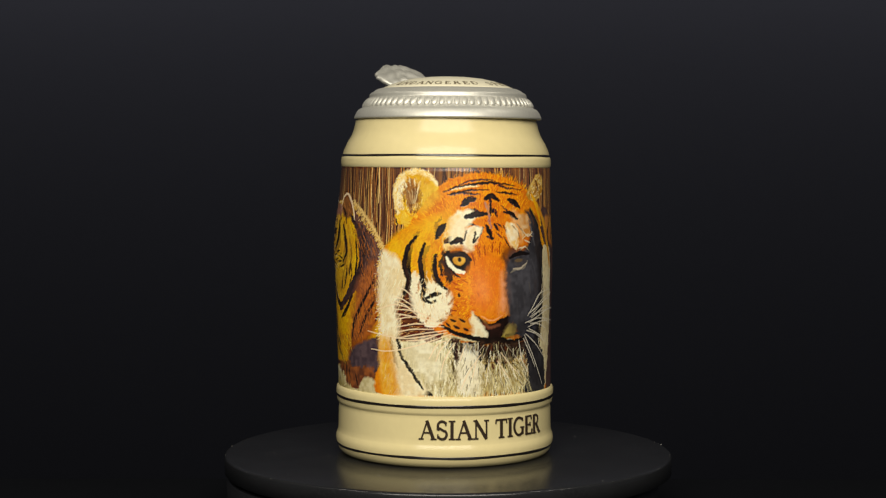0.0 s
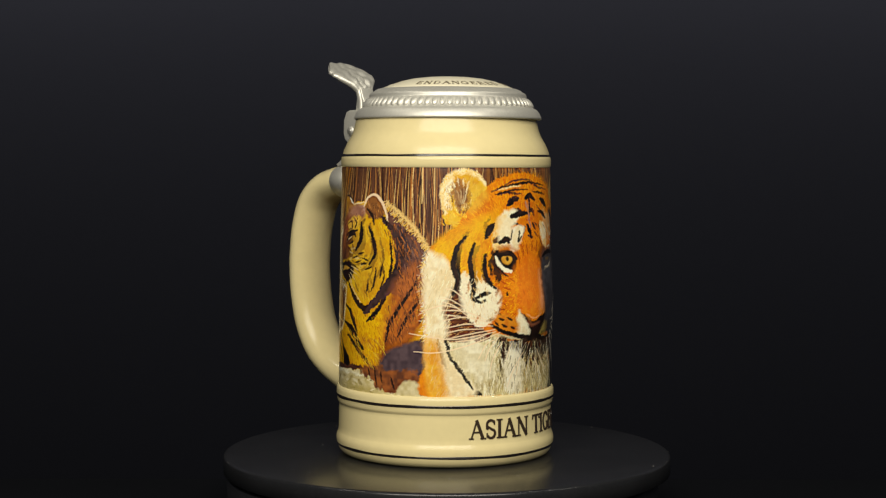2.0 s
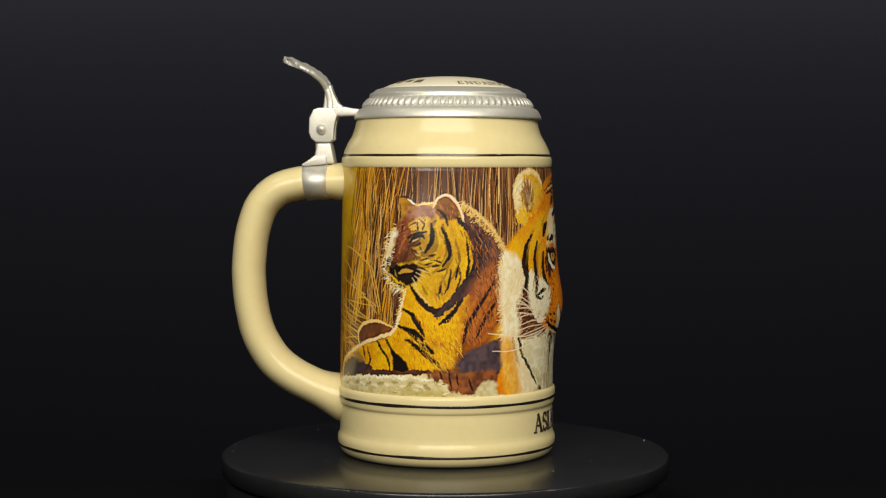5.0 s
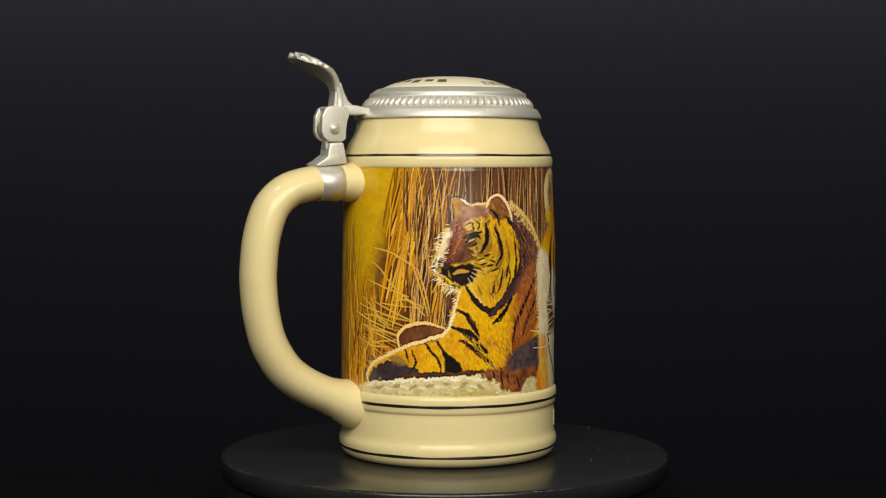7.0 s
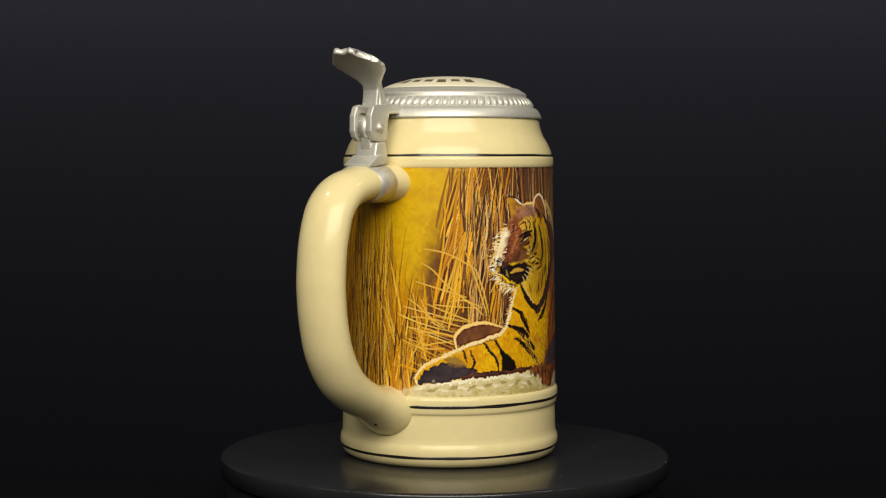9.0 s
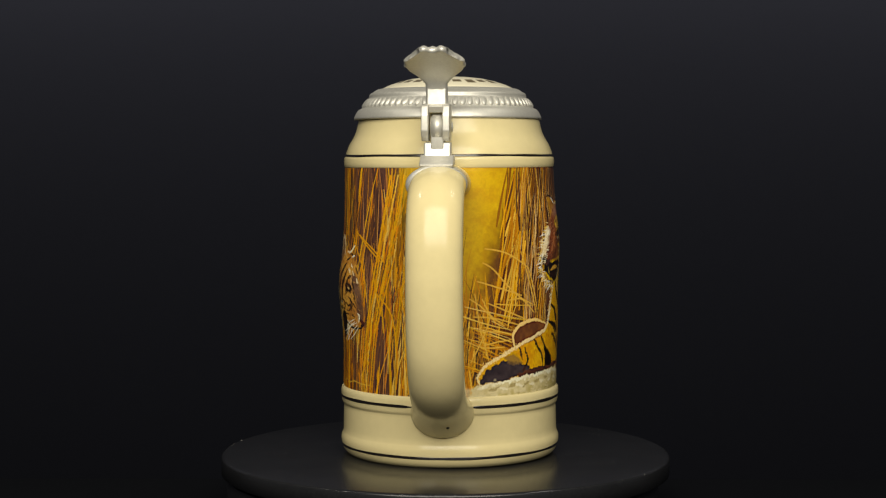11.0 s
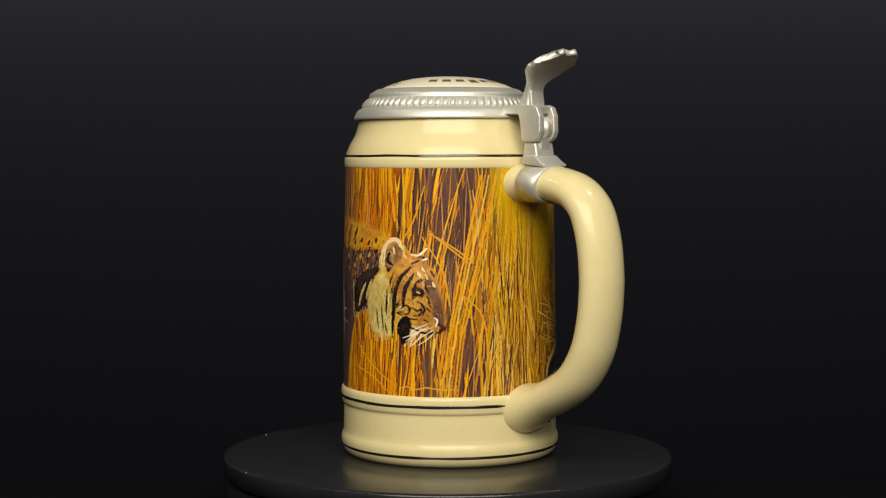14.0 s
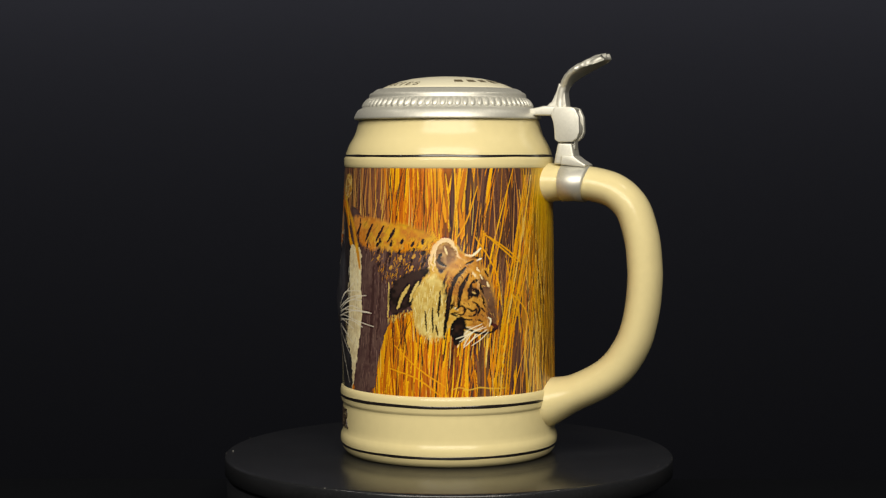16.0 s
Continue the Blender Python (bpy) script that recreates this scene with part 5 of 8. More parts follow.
fur([(110.4, 75.2), (116.6, 74.3), (119.2, 62.4), (128.8, 56.7), (110.3, 54.8)], 180, 190, 2.11, [(70, 40, 28), (200, 160, 110), (140, 86, 50)], spread=12)
stripe([(118.5, 99.1), (115.5, 93.3), (114.5, 86.6), (115.6, 79.5), (113.6, 74.2)], 2.11, (24, 17, 15), (56, 34, 24), rough=0.8)
stripe([(123.4, 94.4), (121.2, 89.9), (121.5, 83.9), (122.3, 79.2), (122.3, 75.4)], 2.35, (24, 17, 15), (56, 34, 24), rough=0.8)
stripe([(128.0, 102.6), (127.6, 98.3)], 2.58, (24, 17, 15), (56, 34, 24), rough=0.8)
stripe([(126.3, 90.7), (125.6, 84.5), (127.3, 79.3), (131.5, 76.0)], 2.11, (24, 17, 15), (56, 34, 24), rough=0.8)
stripe([(128.9, 106.4), (126.1, 102.5)], 1.17, (24, 17, 15), (56, 34, 24), rough=0.8)
stripe([(123.0, 72.5), (125.9, 74.0), (128.3, 74.1)], 2.11, (24, 17, 15), (56, 34, 24), rough=0.8)
stripe([(122.1, 75.4), (123.5, 70.2), (125.5, 67.3)], 1.41, (24, 17, 15), (56, 34, 24), rough=0.8)
stripe([(112.0, 76.0), (116.1, 76.2)], 1.41, (24, 17, 15), (56, 34, 24), rough=0.8)
stripe([(132.3, 86.5), (131.0, 79.4)], 0.94, (24, 17, 15), (56, 34, 24), rough=0.8)
stripe([(119.9, 100.5), (117.0, 98.1)], 1.41, (24, 17, 15), (56, 34, 24), rough=0.8)
stripe([(130.0, 92.2), (128.6, 86.5), (129.6, 81.7)], 1.41, (24, 17, 15), (56, 34, 24), rough=0.8)
stripe([(117.5, 93.4), (119.1, 86.3), (118.6, 81.5)], 1.65, (222, 150, 30), rough=0.7)
stripe([(124.8, 93.5), (123.9, 84.0), (124.9, 79.3)], 1.65, (222, 150, 30), rough=0.7)
stripe([(130.1, 79.4), (131.5, 72.2)], 1.65, (222, 150, 30), rough=0.7)
tufts([(115.0, 93.3), (114.1, 79.0)], 60, 190, 1.17, [(222, 150, 30), (70, 40, 24)])
blob([(132.2, 105.9), (137.3, 109.3), (140.6, 105.0), (135.9, 102.6), (133.2, 98.8), (134.6, 93.6), (130.9, 92.2), (129.5, 96.4)], (246, 234, 200), (236, 206, 140), soft=0.6)
blob([(137.4, 93.6), (137.8, 98.9), (140.6, 102.2), (144.0, 102.6), (143.5, 98.4), (141.6, 93.7), (139.7, 91.3)], (244, 232, 204), soft=0.6)
blob([(133.2, 102.1), (137.3, 103.6), (136.0, 97.4), (137.4, 93.6), (134.6, 94.6), (133.6, 98.4)], (240, 220, 170), soft=0.6)
stripe([(135.0, 99.8), (137.3, 102.6), (141.1, 103.6), (144.4, 102.6)], 0.94, (42, 34, 40), rough=0.5)
stripe([(130.4, 96.0), (133.6, 97.4), (136.2, 96.0)], 3.05, (42, 34, 40), rough=0.5)
stripe([(138.3, 96.5), (139.2, 100.8)], 0.94, (42, 34, 40), rough=0.5)
stripe([(143.0, 96.5), (143.9, 99.8)], 1.41, (42, 34, 40), rough=0.5)
stripe([(137.3, 111.2), (140.2, 114.0), (143.1, 114.5)], 2.58, (42, 34, 40), rough=0.5)
stripe([(137.8, 106.9), (142.1, 108.8), (145.5, 108.3)], 2.58, (42, 34, 40), rough=0.5)
blob([(130.5, 90.8), (133.2, 92.2), (137.8, 91.8), (140.6, 88.4), (140.2, 84.2), (136.0, 84.2), (132.8, 86.0)], (24, 17, 15), (50, 34, 26), soft=0.3, rough=0.2)
blob([(133.2, 89.4), (135.1, 91.3), (137.8, 91.0), (139.5, 88.9), (138.3, 86.5), (135.6, 86.5), (133.9, 87.7)], (204, 146, 44), (180, 120, 30), soft=0.2, rough=0.1)
stripe([(134.6, 90.8), (137.8, 90.6)], 0.94, (240, 206, 120))
stripe([(136.5, 89.9), (136.7, 88.4)], 1.17, (24, 17, 15), rough=0.1)
stripe([(131.2, 89.8), (132.3, 87.0), (134.7, 84.6), (138.3, 83.2)], 2.11, (250, 244, 224), rough=0.3)
stripe([(139.3, 84.2), (140.2, 82.3)], 1.41, (56, 40, 30))
stripe([(129.8, 117.2), (136.6, 119.2), (143.8, 120.6), (151.4, 120.7), (158.4, 118.8), (166.4, 117.8)], 0.94, (62, 46, 56), (40, 30, 32), rough=0.6)
stripe([(132.6, 115.9), (139.0, 116.6), (145.0, 115.9)], 0.94, (62, 46, 56), (40, 30, 32), rough=0.6)
stripe([(134.5, 118.7), (140.1, 121.6), (147.5, 122.1), (152.8, 121.6)], 0.70, (62, 46, 56), (40, 30, 32), rough=0.6)
stripe([(152.8, 117.3), (159.9, 115.9)], 0.70, (62, 46, 56), (40, 30, 32), rough=0.6)
stripe([(147.0, 114.0), (150.1, 115.4), (154.3, 113.5)], 1.65, (62, 46, 56), (40, 30, 32), rough=0.6)
stripe([(149.6, 115.9), (149.5, 112.6)], 1.41, (62, 46, 56), (40, 30, 32), rough=0.6)
stripe([(154.9, 111.1), (158.3, 109.2), (160.7, 106.8)], 0.70, (62, 46, 56), (40, 30, 32), rough=0.6)
stripe([(148.0, 108.3), (151.6, 109.3), (153.2, 106.9)], 1.41, (62, 46, 56), (40, 30, 32), rough=0.6)
stripe([(159.8, 113.5), (163.6, 111.1)], 2.35, (62, 46, 56), (40, 30, 32), rough=0.6)
stripe([(159.2, 108.2), (163.8, 105.3)], 1.88, (62, 46, 56), (40, 30, 32), rough=0.6)
stripe([(149.4, 101.2), (149.9, 97.4)], 1.88, (62, 46, 56), (40, 30, 32), rough=0.6)
stripe([(147.9, 98.4), (151.4, 97.4)], 1.65, (62, 46, 56), (40, 30, 32), rough=0.6)
stripe([(152.5, 100.2), (154.7, 97.8)], 0.70, (62, 46, 56), (40, 30, 32), rough=0.6)
stripe([(146.2, 102.6), (144.9, 98.4)], 0.94, (62, 46, 56), (40, 30, 32), rough=0.6)
stripe([(155.9, 103.0), (158.1, 99.2)], 0.94, (62, 46, 56), (40, 30, 32), rough=0.6)
stripe([(152.6, 104.0), (155.3, 102.1)], 0.70, (62, 46, 56), (40, 30, 32), rough=0.6)
stripe([(133.1, 117.7), (140.2, 119.2), (145.0, 119.5)], 0.94, (240, 206, 150))
stripe([(149.5, 112.6), (149.0, 106.7), (149.9, 101.9)], 1.41, (150, 112, 116), (190, 130, 90), rough=0.7)
stripe([(147.5, 113.1), (148.5, 109.7)], 0.94, (180, 130, 110))
fur([(142.5, 103.1), (156.7, 103.0), (156.4, 83.9), (142.5, 84.2)], 320, 95, 1.41, [(196, 92, 18), (170, 70, 16), (228, 140, 40)], spread=16)
blob([(141.6, 86.5), (148.8, 90.0), (155.1, 88.2), (156.7, 79.1), (156.3, 68.4), (154.4, 64.4), (148.5, 62.7), (143.8, 64.7), (140.6, 70.0), (139.3, 78.2)], (224, 136, 28), (214, 118, 20), soft=1.4)
blob([(153.3, 81.6), (156.9, 82.0), (156.6, 67.2), (153.3, 64.0), (150.2, 65.1), (151.8, 74.6)], (228, 156, 104), (226, 140, 70), soft=1.2)
fur([(133.3, 81.8), (142.5, 81.8), (143.6, 65.2), (140.5, 58.0), (133.5, 62.7), (131.5, 72.2)], 380, 200, 1.41, [(230, 150, 30), (206, 110, 16), (240, 180, 70), (190, 90, 16)], spread=25)
stripe([(133.5, 61.8), (136.3, 60.3)], 0.94, (70, 36, 20))
stripe([(134.9, 63.2), (137.6, 61.8)], 0.94, (70, 36, 20))
stripe([(132.5, 66.0), (133.9, 64.6)], 0.94, (70, 36, 20))
stripe([(140.2, 73.3), (140.6, 72.3)], 0.94, (70, 36, 20))
stripe([(136.1, 74.7), (136.6, 73.2)], 0.94, (70, 36, 20))
fur([(141.6, 86.5), (156.8, 86.3), (156.1, 64.8), (144.8, 63.8), (140.2, 72.3)], 420, 260, 1.41, [(228, 146, 34), (212, 116, 22), (194, 96, 18), (236, 164, 70)], spread=14, width=0.22)
fur([(133.0, 122.0), (168.1, 119.7), (171.9, 107.5), (133.1, 107.8)], 260, 95, 1.41, [(170, 80, 14), (228, 160, 44), (190, 94, 16)], spread=18, width=0.2)
fur([(105.9, 95.4), (123.8, 103.0), (120.3, 79.1), (108.8, 81.1)], 180, 235, 1.65, [(240, 200, 80), (206, 134, 22), (230, 180, 44)], spread=12, width=0.22)
blob([(158.0, 89.6), (162.9, 90.4), (168.5, 93.1), (171.7, 97.9), (170.3, 106.1), (168.8, 109.1), (173.6, 107.5), (177.7, 97.7), (183.5, 90.1), (186.7, 77.5), (185.2, 62.8), (179.1, 53.4), (168.4, 53.3), (163.2, 57.1), (157.9, 64.3), (156.5, 74.4), (156.3, 82.5)], (64, 62, 66), (46, 44, 48), rough=0.5, soft=1.0)
blob([(157.6, 79.1), (165.7, 81.2), (171.1, 68.8), (165.8, 61.8), (159.2, 64.7)], (84, 84, 88), (66, 64, 70), soft=1.6)
blob([(158.5, 86.2), (166.1, 84.0), (173.1, 85.7), (175.7, 78.2), (169.4, 73.7), (161.7, 74.1), (158.2, 79.1)], (92, 92, 98), (72, 70, 76), soft=1.4)
blob([(155.7, 93.5), (159.5, 94.3), (163.6, 91.8), (159.5, 89.1), (156.5, 86.3), (154.6, 89.7)], (150, 84, 30), (110, 64, 34), soft=1.2)
blob([(157.0, 103.5), (161.2, 103.9), (164.4, 98.1), (162.3, 92.8), (158.7, 95.8)], (242, 228, 196), (230, 190, 120), soft=0.5)
blob([(164.5, 107.7), (171.1, 106.6), (171.8, 99.1), (166.4, 98.0), (165.1, 102.9)], (206, 166, 120), (190, 130, 70), soft=0.7)
stripe([(160.6, 102.9), (163.7, 100.0), (165.0, 97.1)], 0.70, (60, 44, 40))
stripe([(163.1, 103.9), (167.2, 99.4)], 0.70, (60, 44, 40))
stripe([(155.8, 98.2), (159.2, 93.4)], 0.70, (60, 44, 40))
stripe([(164.2, 91.8), (167.8, 93.6), (170.8, 91.6)], 0.42, (216, 196, 160), rough=0.1, tip=0.4, soft=0.18)
stripe([(166.4, 97.0), (170.2, 98.9), (173.5, 97.8)], 0.42, (216, 196, 160), rough=0.1, tip=0.4, soft=0.18)
blob([(160.3, 86.6), (163.5, 88.9), (168.4, 88.8), (169.0, 86.3), (164.7, 84.6), (161.5, 84.7)], (28, 26, 28), (44, 38, 36), soft=0.3)
stripe([(159.6, 83.3), (162.1, 84.7), (166.8, 85.0), (169.1, 87.8)], 1.06, (190, 176, 150))
stripe([(169.5, 78.6), (171.0, 73.6)], 0.70, (130, 120, 100))
blob([(169.9, 90.6), (173.2, 90.0), (175.7, 78.2), (174.0, 63.7), (171.1, 68.8), (172.0, 80.9)], (44, 42, 46), soft=1.6)
stripe([(171.1, 104.7), (173.5, 99.7), (175.2, 93.8)], 0.70, (104, 102, 106), rough=0.6, soft=0.5)
stripe([(172.3, 88.1), (175.7, 80.7), (176.7, 73.3)], 0.70, (104, 102, 106), rough=0.6, soft=0.5)
stripe([(158.6, 74.3), (159.7, 67.5)], 0.70, (104, 102, 106), rough=0.6, soft=0.5)
stripe([(161.6, 71.7), (162.5, 64.5)], 0.70, (104, 102, 106), rough=0.6, soft=0.5)
stripe([(165.8, 73.9), (167.3, 65.1)], 0.70, (104, 102, 106), rough=0.6, soft=0.5)
stripe([(169.4, 71.3), (170.5, 63.9)], 0.70, (104, 102, 106), rough=0.6, soft=0.5)
blob([(161.0, 87.1), (163.5, 88.7), (167.6, 88.6), (168.7, 86.8), (165.1, 85.3), (162.2, 85.4)], (84, 70, 52), (60, 50, 42), soft=0.25, rough=0.1)
stripe([(160.3, 87.6), (163.5, 89.2), (168.4, 89.3)], 0.82, (24, 17, 15), rough=0.1)
stripe([(164.5, 87.9), (165.1, 86.2)], 1.06, (24, 17, 15), rough=0.1)
stripe([(159.0, 82.9), (162.1, 84.2), (166.8, 84.7), (169.4, 87.5)], 0.94, (206, 194, 166), rough=0.2)
stripe([(161.8, 103.4), (163.4, 99.5), (162.3, 95.2)], 0.59, (246, 230, 196), rough=0.4, soft=0.4)
stripe([(158.2, 102.0), (159.6, 97.2)], 0.59, (246, 230, 196), rough=0.4, soft=0.4)
blob([(169.6, 115.8), (173.6, 120.6), (179.2, 125.0), (182.6, 123.0), (184.0, 118.6), (180.4, 114.7), (174.5, 112.8)], (226, 196, 120), (180, 130, 60))
stripe([(177.3, 122.0), (179.3, 117.2)], 1.41, (110, 76, 44))
fur([(170.4, 116.0), (180.3, 124.0), (181.6, 114.7)], 90, 60, 1.17, [(244, 226, 180), (140, 96, 50)], spread=30)
blob([(173.7, 78.3), (179.0, 78.0), (182.2, 63.0), (180.3, 53.3), (174.9, 53.8), (175.9, 66.0)], (70, 48, 36), (44, 32, 30), soft=0.6)
stripe([(173.7, 115.8), (178.3, 109.8), (181.7, 102.4)], 2.11, (228, 170, 36), rough=0.5)
blob([(174.7, 105.2), (177.7, 106.3), (179.8, 101.4), (183.1, 91.7), (184.8, 77.0), (183.6, 62.0), (182.0, 46.9), (178.6, 28.5), (170.2, 27.4), (173.9, 51.1), (176.0, 81.3)], (38, 34, 36), (52, 46, 46), rough=0.5, soft=0.8)
stripe([(172.8, 109.7), (179.0, 101.4), (184.3, 93.7), (188.0, 89.0)], 2.58, (230, 172, 30), (222, 150, 26), rough=0.4)
blob([(183.1, 91.7), (188.9, 93.0), (193.4, 90.7), (193.5, 77.5), (193.7, 62.9), (191.4, 50.4), (188.0, 37.7), (183.3, 28.6), (170.2, 26.9), (177.0, 41.4), (181.0, 56.8), (183.1, 71.9)], (240, 226, 186), (214, 196, 156), rough=0.5)
fur([(183.2, 90.5), (193.0, 89.7), (192.8, 62.8), (185.8, 32.4), (176.6, 31.3)], 260, -94, 3.29, [(248, 240, 214), (206, 186, 150), (226, 206, 160)], spread=6)
blob([(140.9, 65.2), (143.0, 63.3), (145.4, 59.4), (147.0, 56.4), (144.3, 55.3), (141.0, 57.0), (140.4, 60.9)], (248, 240, 214), (232, 214, 170), soft=0.6)
blob([(153.7, 55.7), (154.9, 59.1), (158.8, 61.3), (162.2, 59.6), (160.7, 56.3), (157.2, 55.0)], (176, 160, 84), (140, 120, 60), soft=0.5)
blob([(141.6, 66.1), (144.7, 64.2), (149.0, 62.2), (154.4, 64.0), (159.8, 64.6), (158.2, 60.8), (154.5, 57.6), (152.2, 54.3), (148.7, 54.5), (146.9, 58.9), (143.9, 62.3)], (24, 15, 15), (42, 25, 22), soft=0.3)
stripe([(141.6, 66.4), (144.3, 62.8), (147.4, 57.9)], 1.17, (40, 26, 20), rough=0.4)
stripe([(142.9, 64.7), (146.6, 62.3), (148.3, 58.9)], 1.17, (150, 104, 60))
stripe([(144.7, 65.2), (148.9, 63.2), (153.8, 65.0)], 0.70, (236, 170, 120))
stripe([(131.2, 59.8), (136.3, 57.5), (144.3, 55.5), (150.1, 54.7)], 1.41, (36, 26, 22), rough=0.6)
stripe([(133.6, 53.1), (140.6, 53.1), (148.2, 54.0), (158.5, 53.5), (166.9, 53.9)], 1.88, (36, 26, 22), rough=0.6)
stripe([(156.4, 56.6), (161.9, 56.7), (166.6, 57.4)], 1.41, (36, 26, 22), rough=0.6)
stripe([(151.7, 54.3), (151.4, 52.4)], 1.88, (36, 26, 22), rough=0.6)
stripe([(132.6, 56.5), (138.2, 55.1), (144.8, 54.5)], 1.17, (236, 220, 176))
stripe([(153.8, 54.5), (159.7, 54.4)], 0.70, (220, 206, 170))
blob([(143.9, 53.6), (150.8, 52.9), (165.6, 53.0), (168.2, 47.0), (159.3, 45.2), (150.8, 47.1), (145.7, 45.8), (142.2, 50.2)], (90, 66, 50), (60, 42, 34), rough=1.2)
blob([(145.7, 47.2), (152.3, 48.0), (164.9, 45.8), (170.9, 39.4), (171.3, 29.5), (145.5, 31.3)], (216, 202, 152), (180, 160, 106), soft=3.0, rough=2.0)
fur([(144.5, 51.9), (169.3, 51.3), (172.9, 29.9), (146.0, 31.8)], 420, -84, 3.05, [(236, 226, 186), (150, 130, 84), (110, 90, 58), (214, 200, 152)], spread=14, width=0.26)
blob([(143.4, 53.6), (150.8, 52.7), (166.3, 52.7), (168.8, 48.9), (162.9, 46.4), (156.1, 48.8), (150.2, 47.6), (145.6, 48.2), (142.1, 51.2)], (52, 36, 30), (84, 60, 46), rough=1.4, soft=0.8)
blob([(130.3, 54.5), (135.0, 54.6), (137.8, 52.7), (136.5, 45.9), (133.6, 48.8)], (66, 48, 36), (100, 80, 56), rough=1.2, soft=0.8)
blob([(166.3, 53.5), (176.0, 52.7), (181.2, 40.8), (175.4, 31.6), (170.9, 39.4), (168.2, 47.0)], (46, 42, 42), (66, 60, 56), rough=0.9, soft=0.8)
fur([(143.4, 54.1), (150.9, 52.4), (167.0, 52.9), (170.6, 44.3), (160.9, 42.6), (150.4, 43.7), (142.8, 45.8)], 260, 0, 2.11, [(48, 32, 26), (70, 50, 38), (236, 224, 190), (120, 96, 64)], spread=14, width=0.26, away=(150.5, 56.3))
fur([(142.3, 45.9), (151.4, 45.6), (169.2, 43.2), (172.0, 31.9), (146.0, 32.3)], 180, 0, 4.23, [(246, 240, 216), (226, 214, 176), (110, 90, 56)], spread=8, width=0.28, away=(150.3, 57.8))
tufts([(131.2, 54.1), (136.4, 52.7), (143.5, 51.6)], 70, -100, 3.29, [(236, 228, 196), (190, 180, 136), (246, 240, 216)], spread=14)
tufts([(138.3, 53.1), (144.5, 51.6)], 60, -95, 6.11, [(250, 246, 230), (236, 228, 204)], spread=10, width=0.45)
stripe([(146.0, 50.1), (145.7, 47.2)], 1.17, (40, 26, 22))
stripe([(148.4, 51.0), (148.2, 47.6)], 1.17, (40, 26, 22))
stripe([(151.0, 51.0), (151.8, 48.0)], 1.17, (40, 26, 22))
stripe([(154.2, 50.8), (155.0, 47.8)], 1.17, (40, 26, 22))
stripe([(157.0, 51.6), (158.4, 48.6)], 1.17, (40, 26, 22))
stripe([(153.5, 46.9), (153.1, 44.0)], 1.17, (40, 26, 22))
stripe([(149.8, 46.6), (149.4, 43.7)], 1.17, (40, 26, 22))
stripe([(160.7, 50.9), (162.2, 47.9)], 1.17, (40, 26, 22))
stripe([(146.8, 53.0), (146.4, 51.6)], 1.17, (40, 26, 22))
stripe([(156.3, 45.3), (157.6, 42.3)], 1.17, (40, 26, 22))
stripe([(150.4, 52.4), (149.8, 45.6)], 0.47, (226, 200, 170), rough=0.1, tip=0.4, soft=0.18)
stripe([(153.0, 52.3), (155.1, 46.4)], 0.47, (226, 200, 170), rough=0.1, tip=0.4, soft=0.18)
stripe([(147.4, 51.6), (145.2, 45.8)], 0.47, (226, 200, 170), rough=0.1, tip=0.4, soft=0.18)
stripe([(155.8, 52.2), (159.8, 46.6)], 0.47, (226, 200, 170), rough=0.1, tip=0.4, soft=0.18)
stripe([(135.5, 53.1), (135.1, 48.3), (136.1, 44.0)], 1.65, (60, 44, 34), rough=0.8)
stripe([(137.8, 52.7), (137.4, 49.8)], 1.17, (60, 44, 34))
stripe([(133.7, 45.9), (135.2, 38.7)], 1.17, (110, 98, 66))
blob([(168.5, 52.8), (177.0, 52.6), (184.9, 42.9), (184.2, 28.1), (172.9, 29.4), (168.2, 32.3), (171.7, 39.3)], (58, 56, 58), (40, 38, 40), rough=0.8)
tufts([(166.1, 47.1), (172.0, 31.9)], 90, -60, 2.82, [(190, 180, 140), (90, 84, 66)], spread=14)
stripe([(107.1, 85.9), (108.8, 78.8), (107.7, 71.5)], 0.70, (226, 160, 40), rough=0.6)
stripe([(110.3, 90.8), (112.0, 83.7), (112.5, 78.9)], 0.94, (226, 160, 40), rough=0.6)
stripe([(112.9, 95.6), (110.9, 90.8)], 0.94, (226, 160, 40), rough=0.6)
fur([(119.5, 98.2), (130.8, 103.1), (130.0, 93.6), (126.3, 86.4), (120.1, 83.9)], 160, 250, 1.65, [(240, 196, 60), (226, 150, 30)], spread=12)
stripe([(123.8, 94.4), (121.5, 89.6), (121.5, 83.0), (122.5, 76.3)], 2.11, (24, 17, 15), rough=0.7)
stripe([(118.5, 98.6), (115.8, 93.3), (115.1, 86.1), (115.9, 79.5)], 1.88, (24, 17, 15), rough=0.7)
stripe([(126.7, 90.7), (126.1, 84.5), (127.7, 79.3), (131.5, 76.0)], 1.65, (24, 17, 15), rough=0.7)
stripe([(127.5, 103.0), (127.1, 98.3)], 2.35, (24, 17, 15), rough=0.7)
stripe([(133.3, 79.4), (136.1, 78.0)], 0.59, (170, 80, 20))
stripe([(134.7, 76.6), (137.9, 75.6)], 0.59, (170, 80, 20))
stripe([(137.4, 80.4), (139.7, 79.0)], 0.59, (170, 80, 20))
stripe([(143.8, 74.7), (144.2, 73.3)], 0.59, (170, 80, 20))
stripe([(134.8, 69.9), (136.2, 68.5)], 0.59, (170, 80, 20))
stripe([(139.7, 82.8), (140.6, 74.7), (139.3, 67.1)], 1.17, (240, 170, 60), rough=0.8, alpha=0.6)
tufts([(108.6, 103.1), (112.8, 107.5), (117.6, 106.2)], 60, 120, 1.41, [(240, 200, 90), (226, 160, 40)], spread=20)
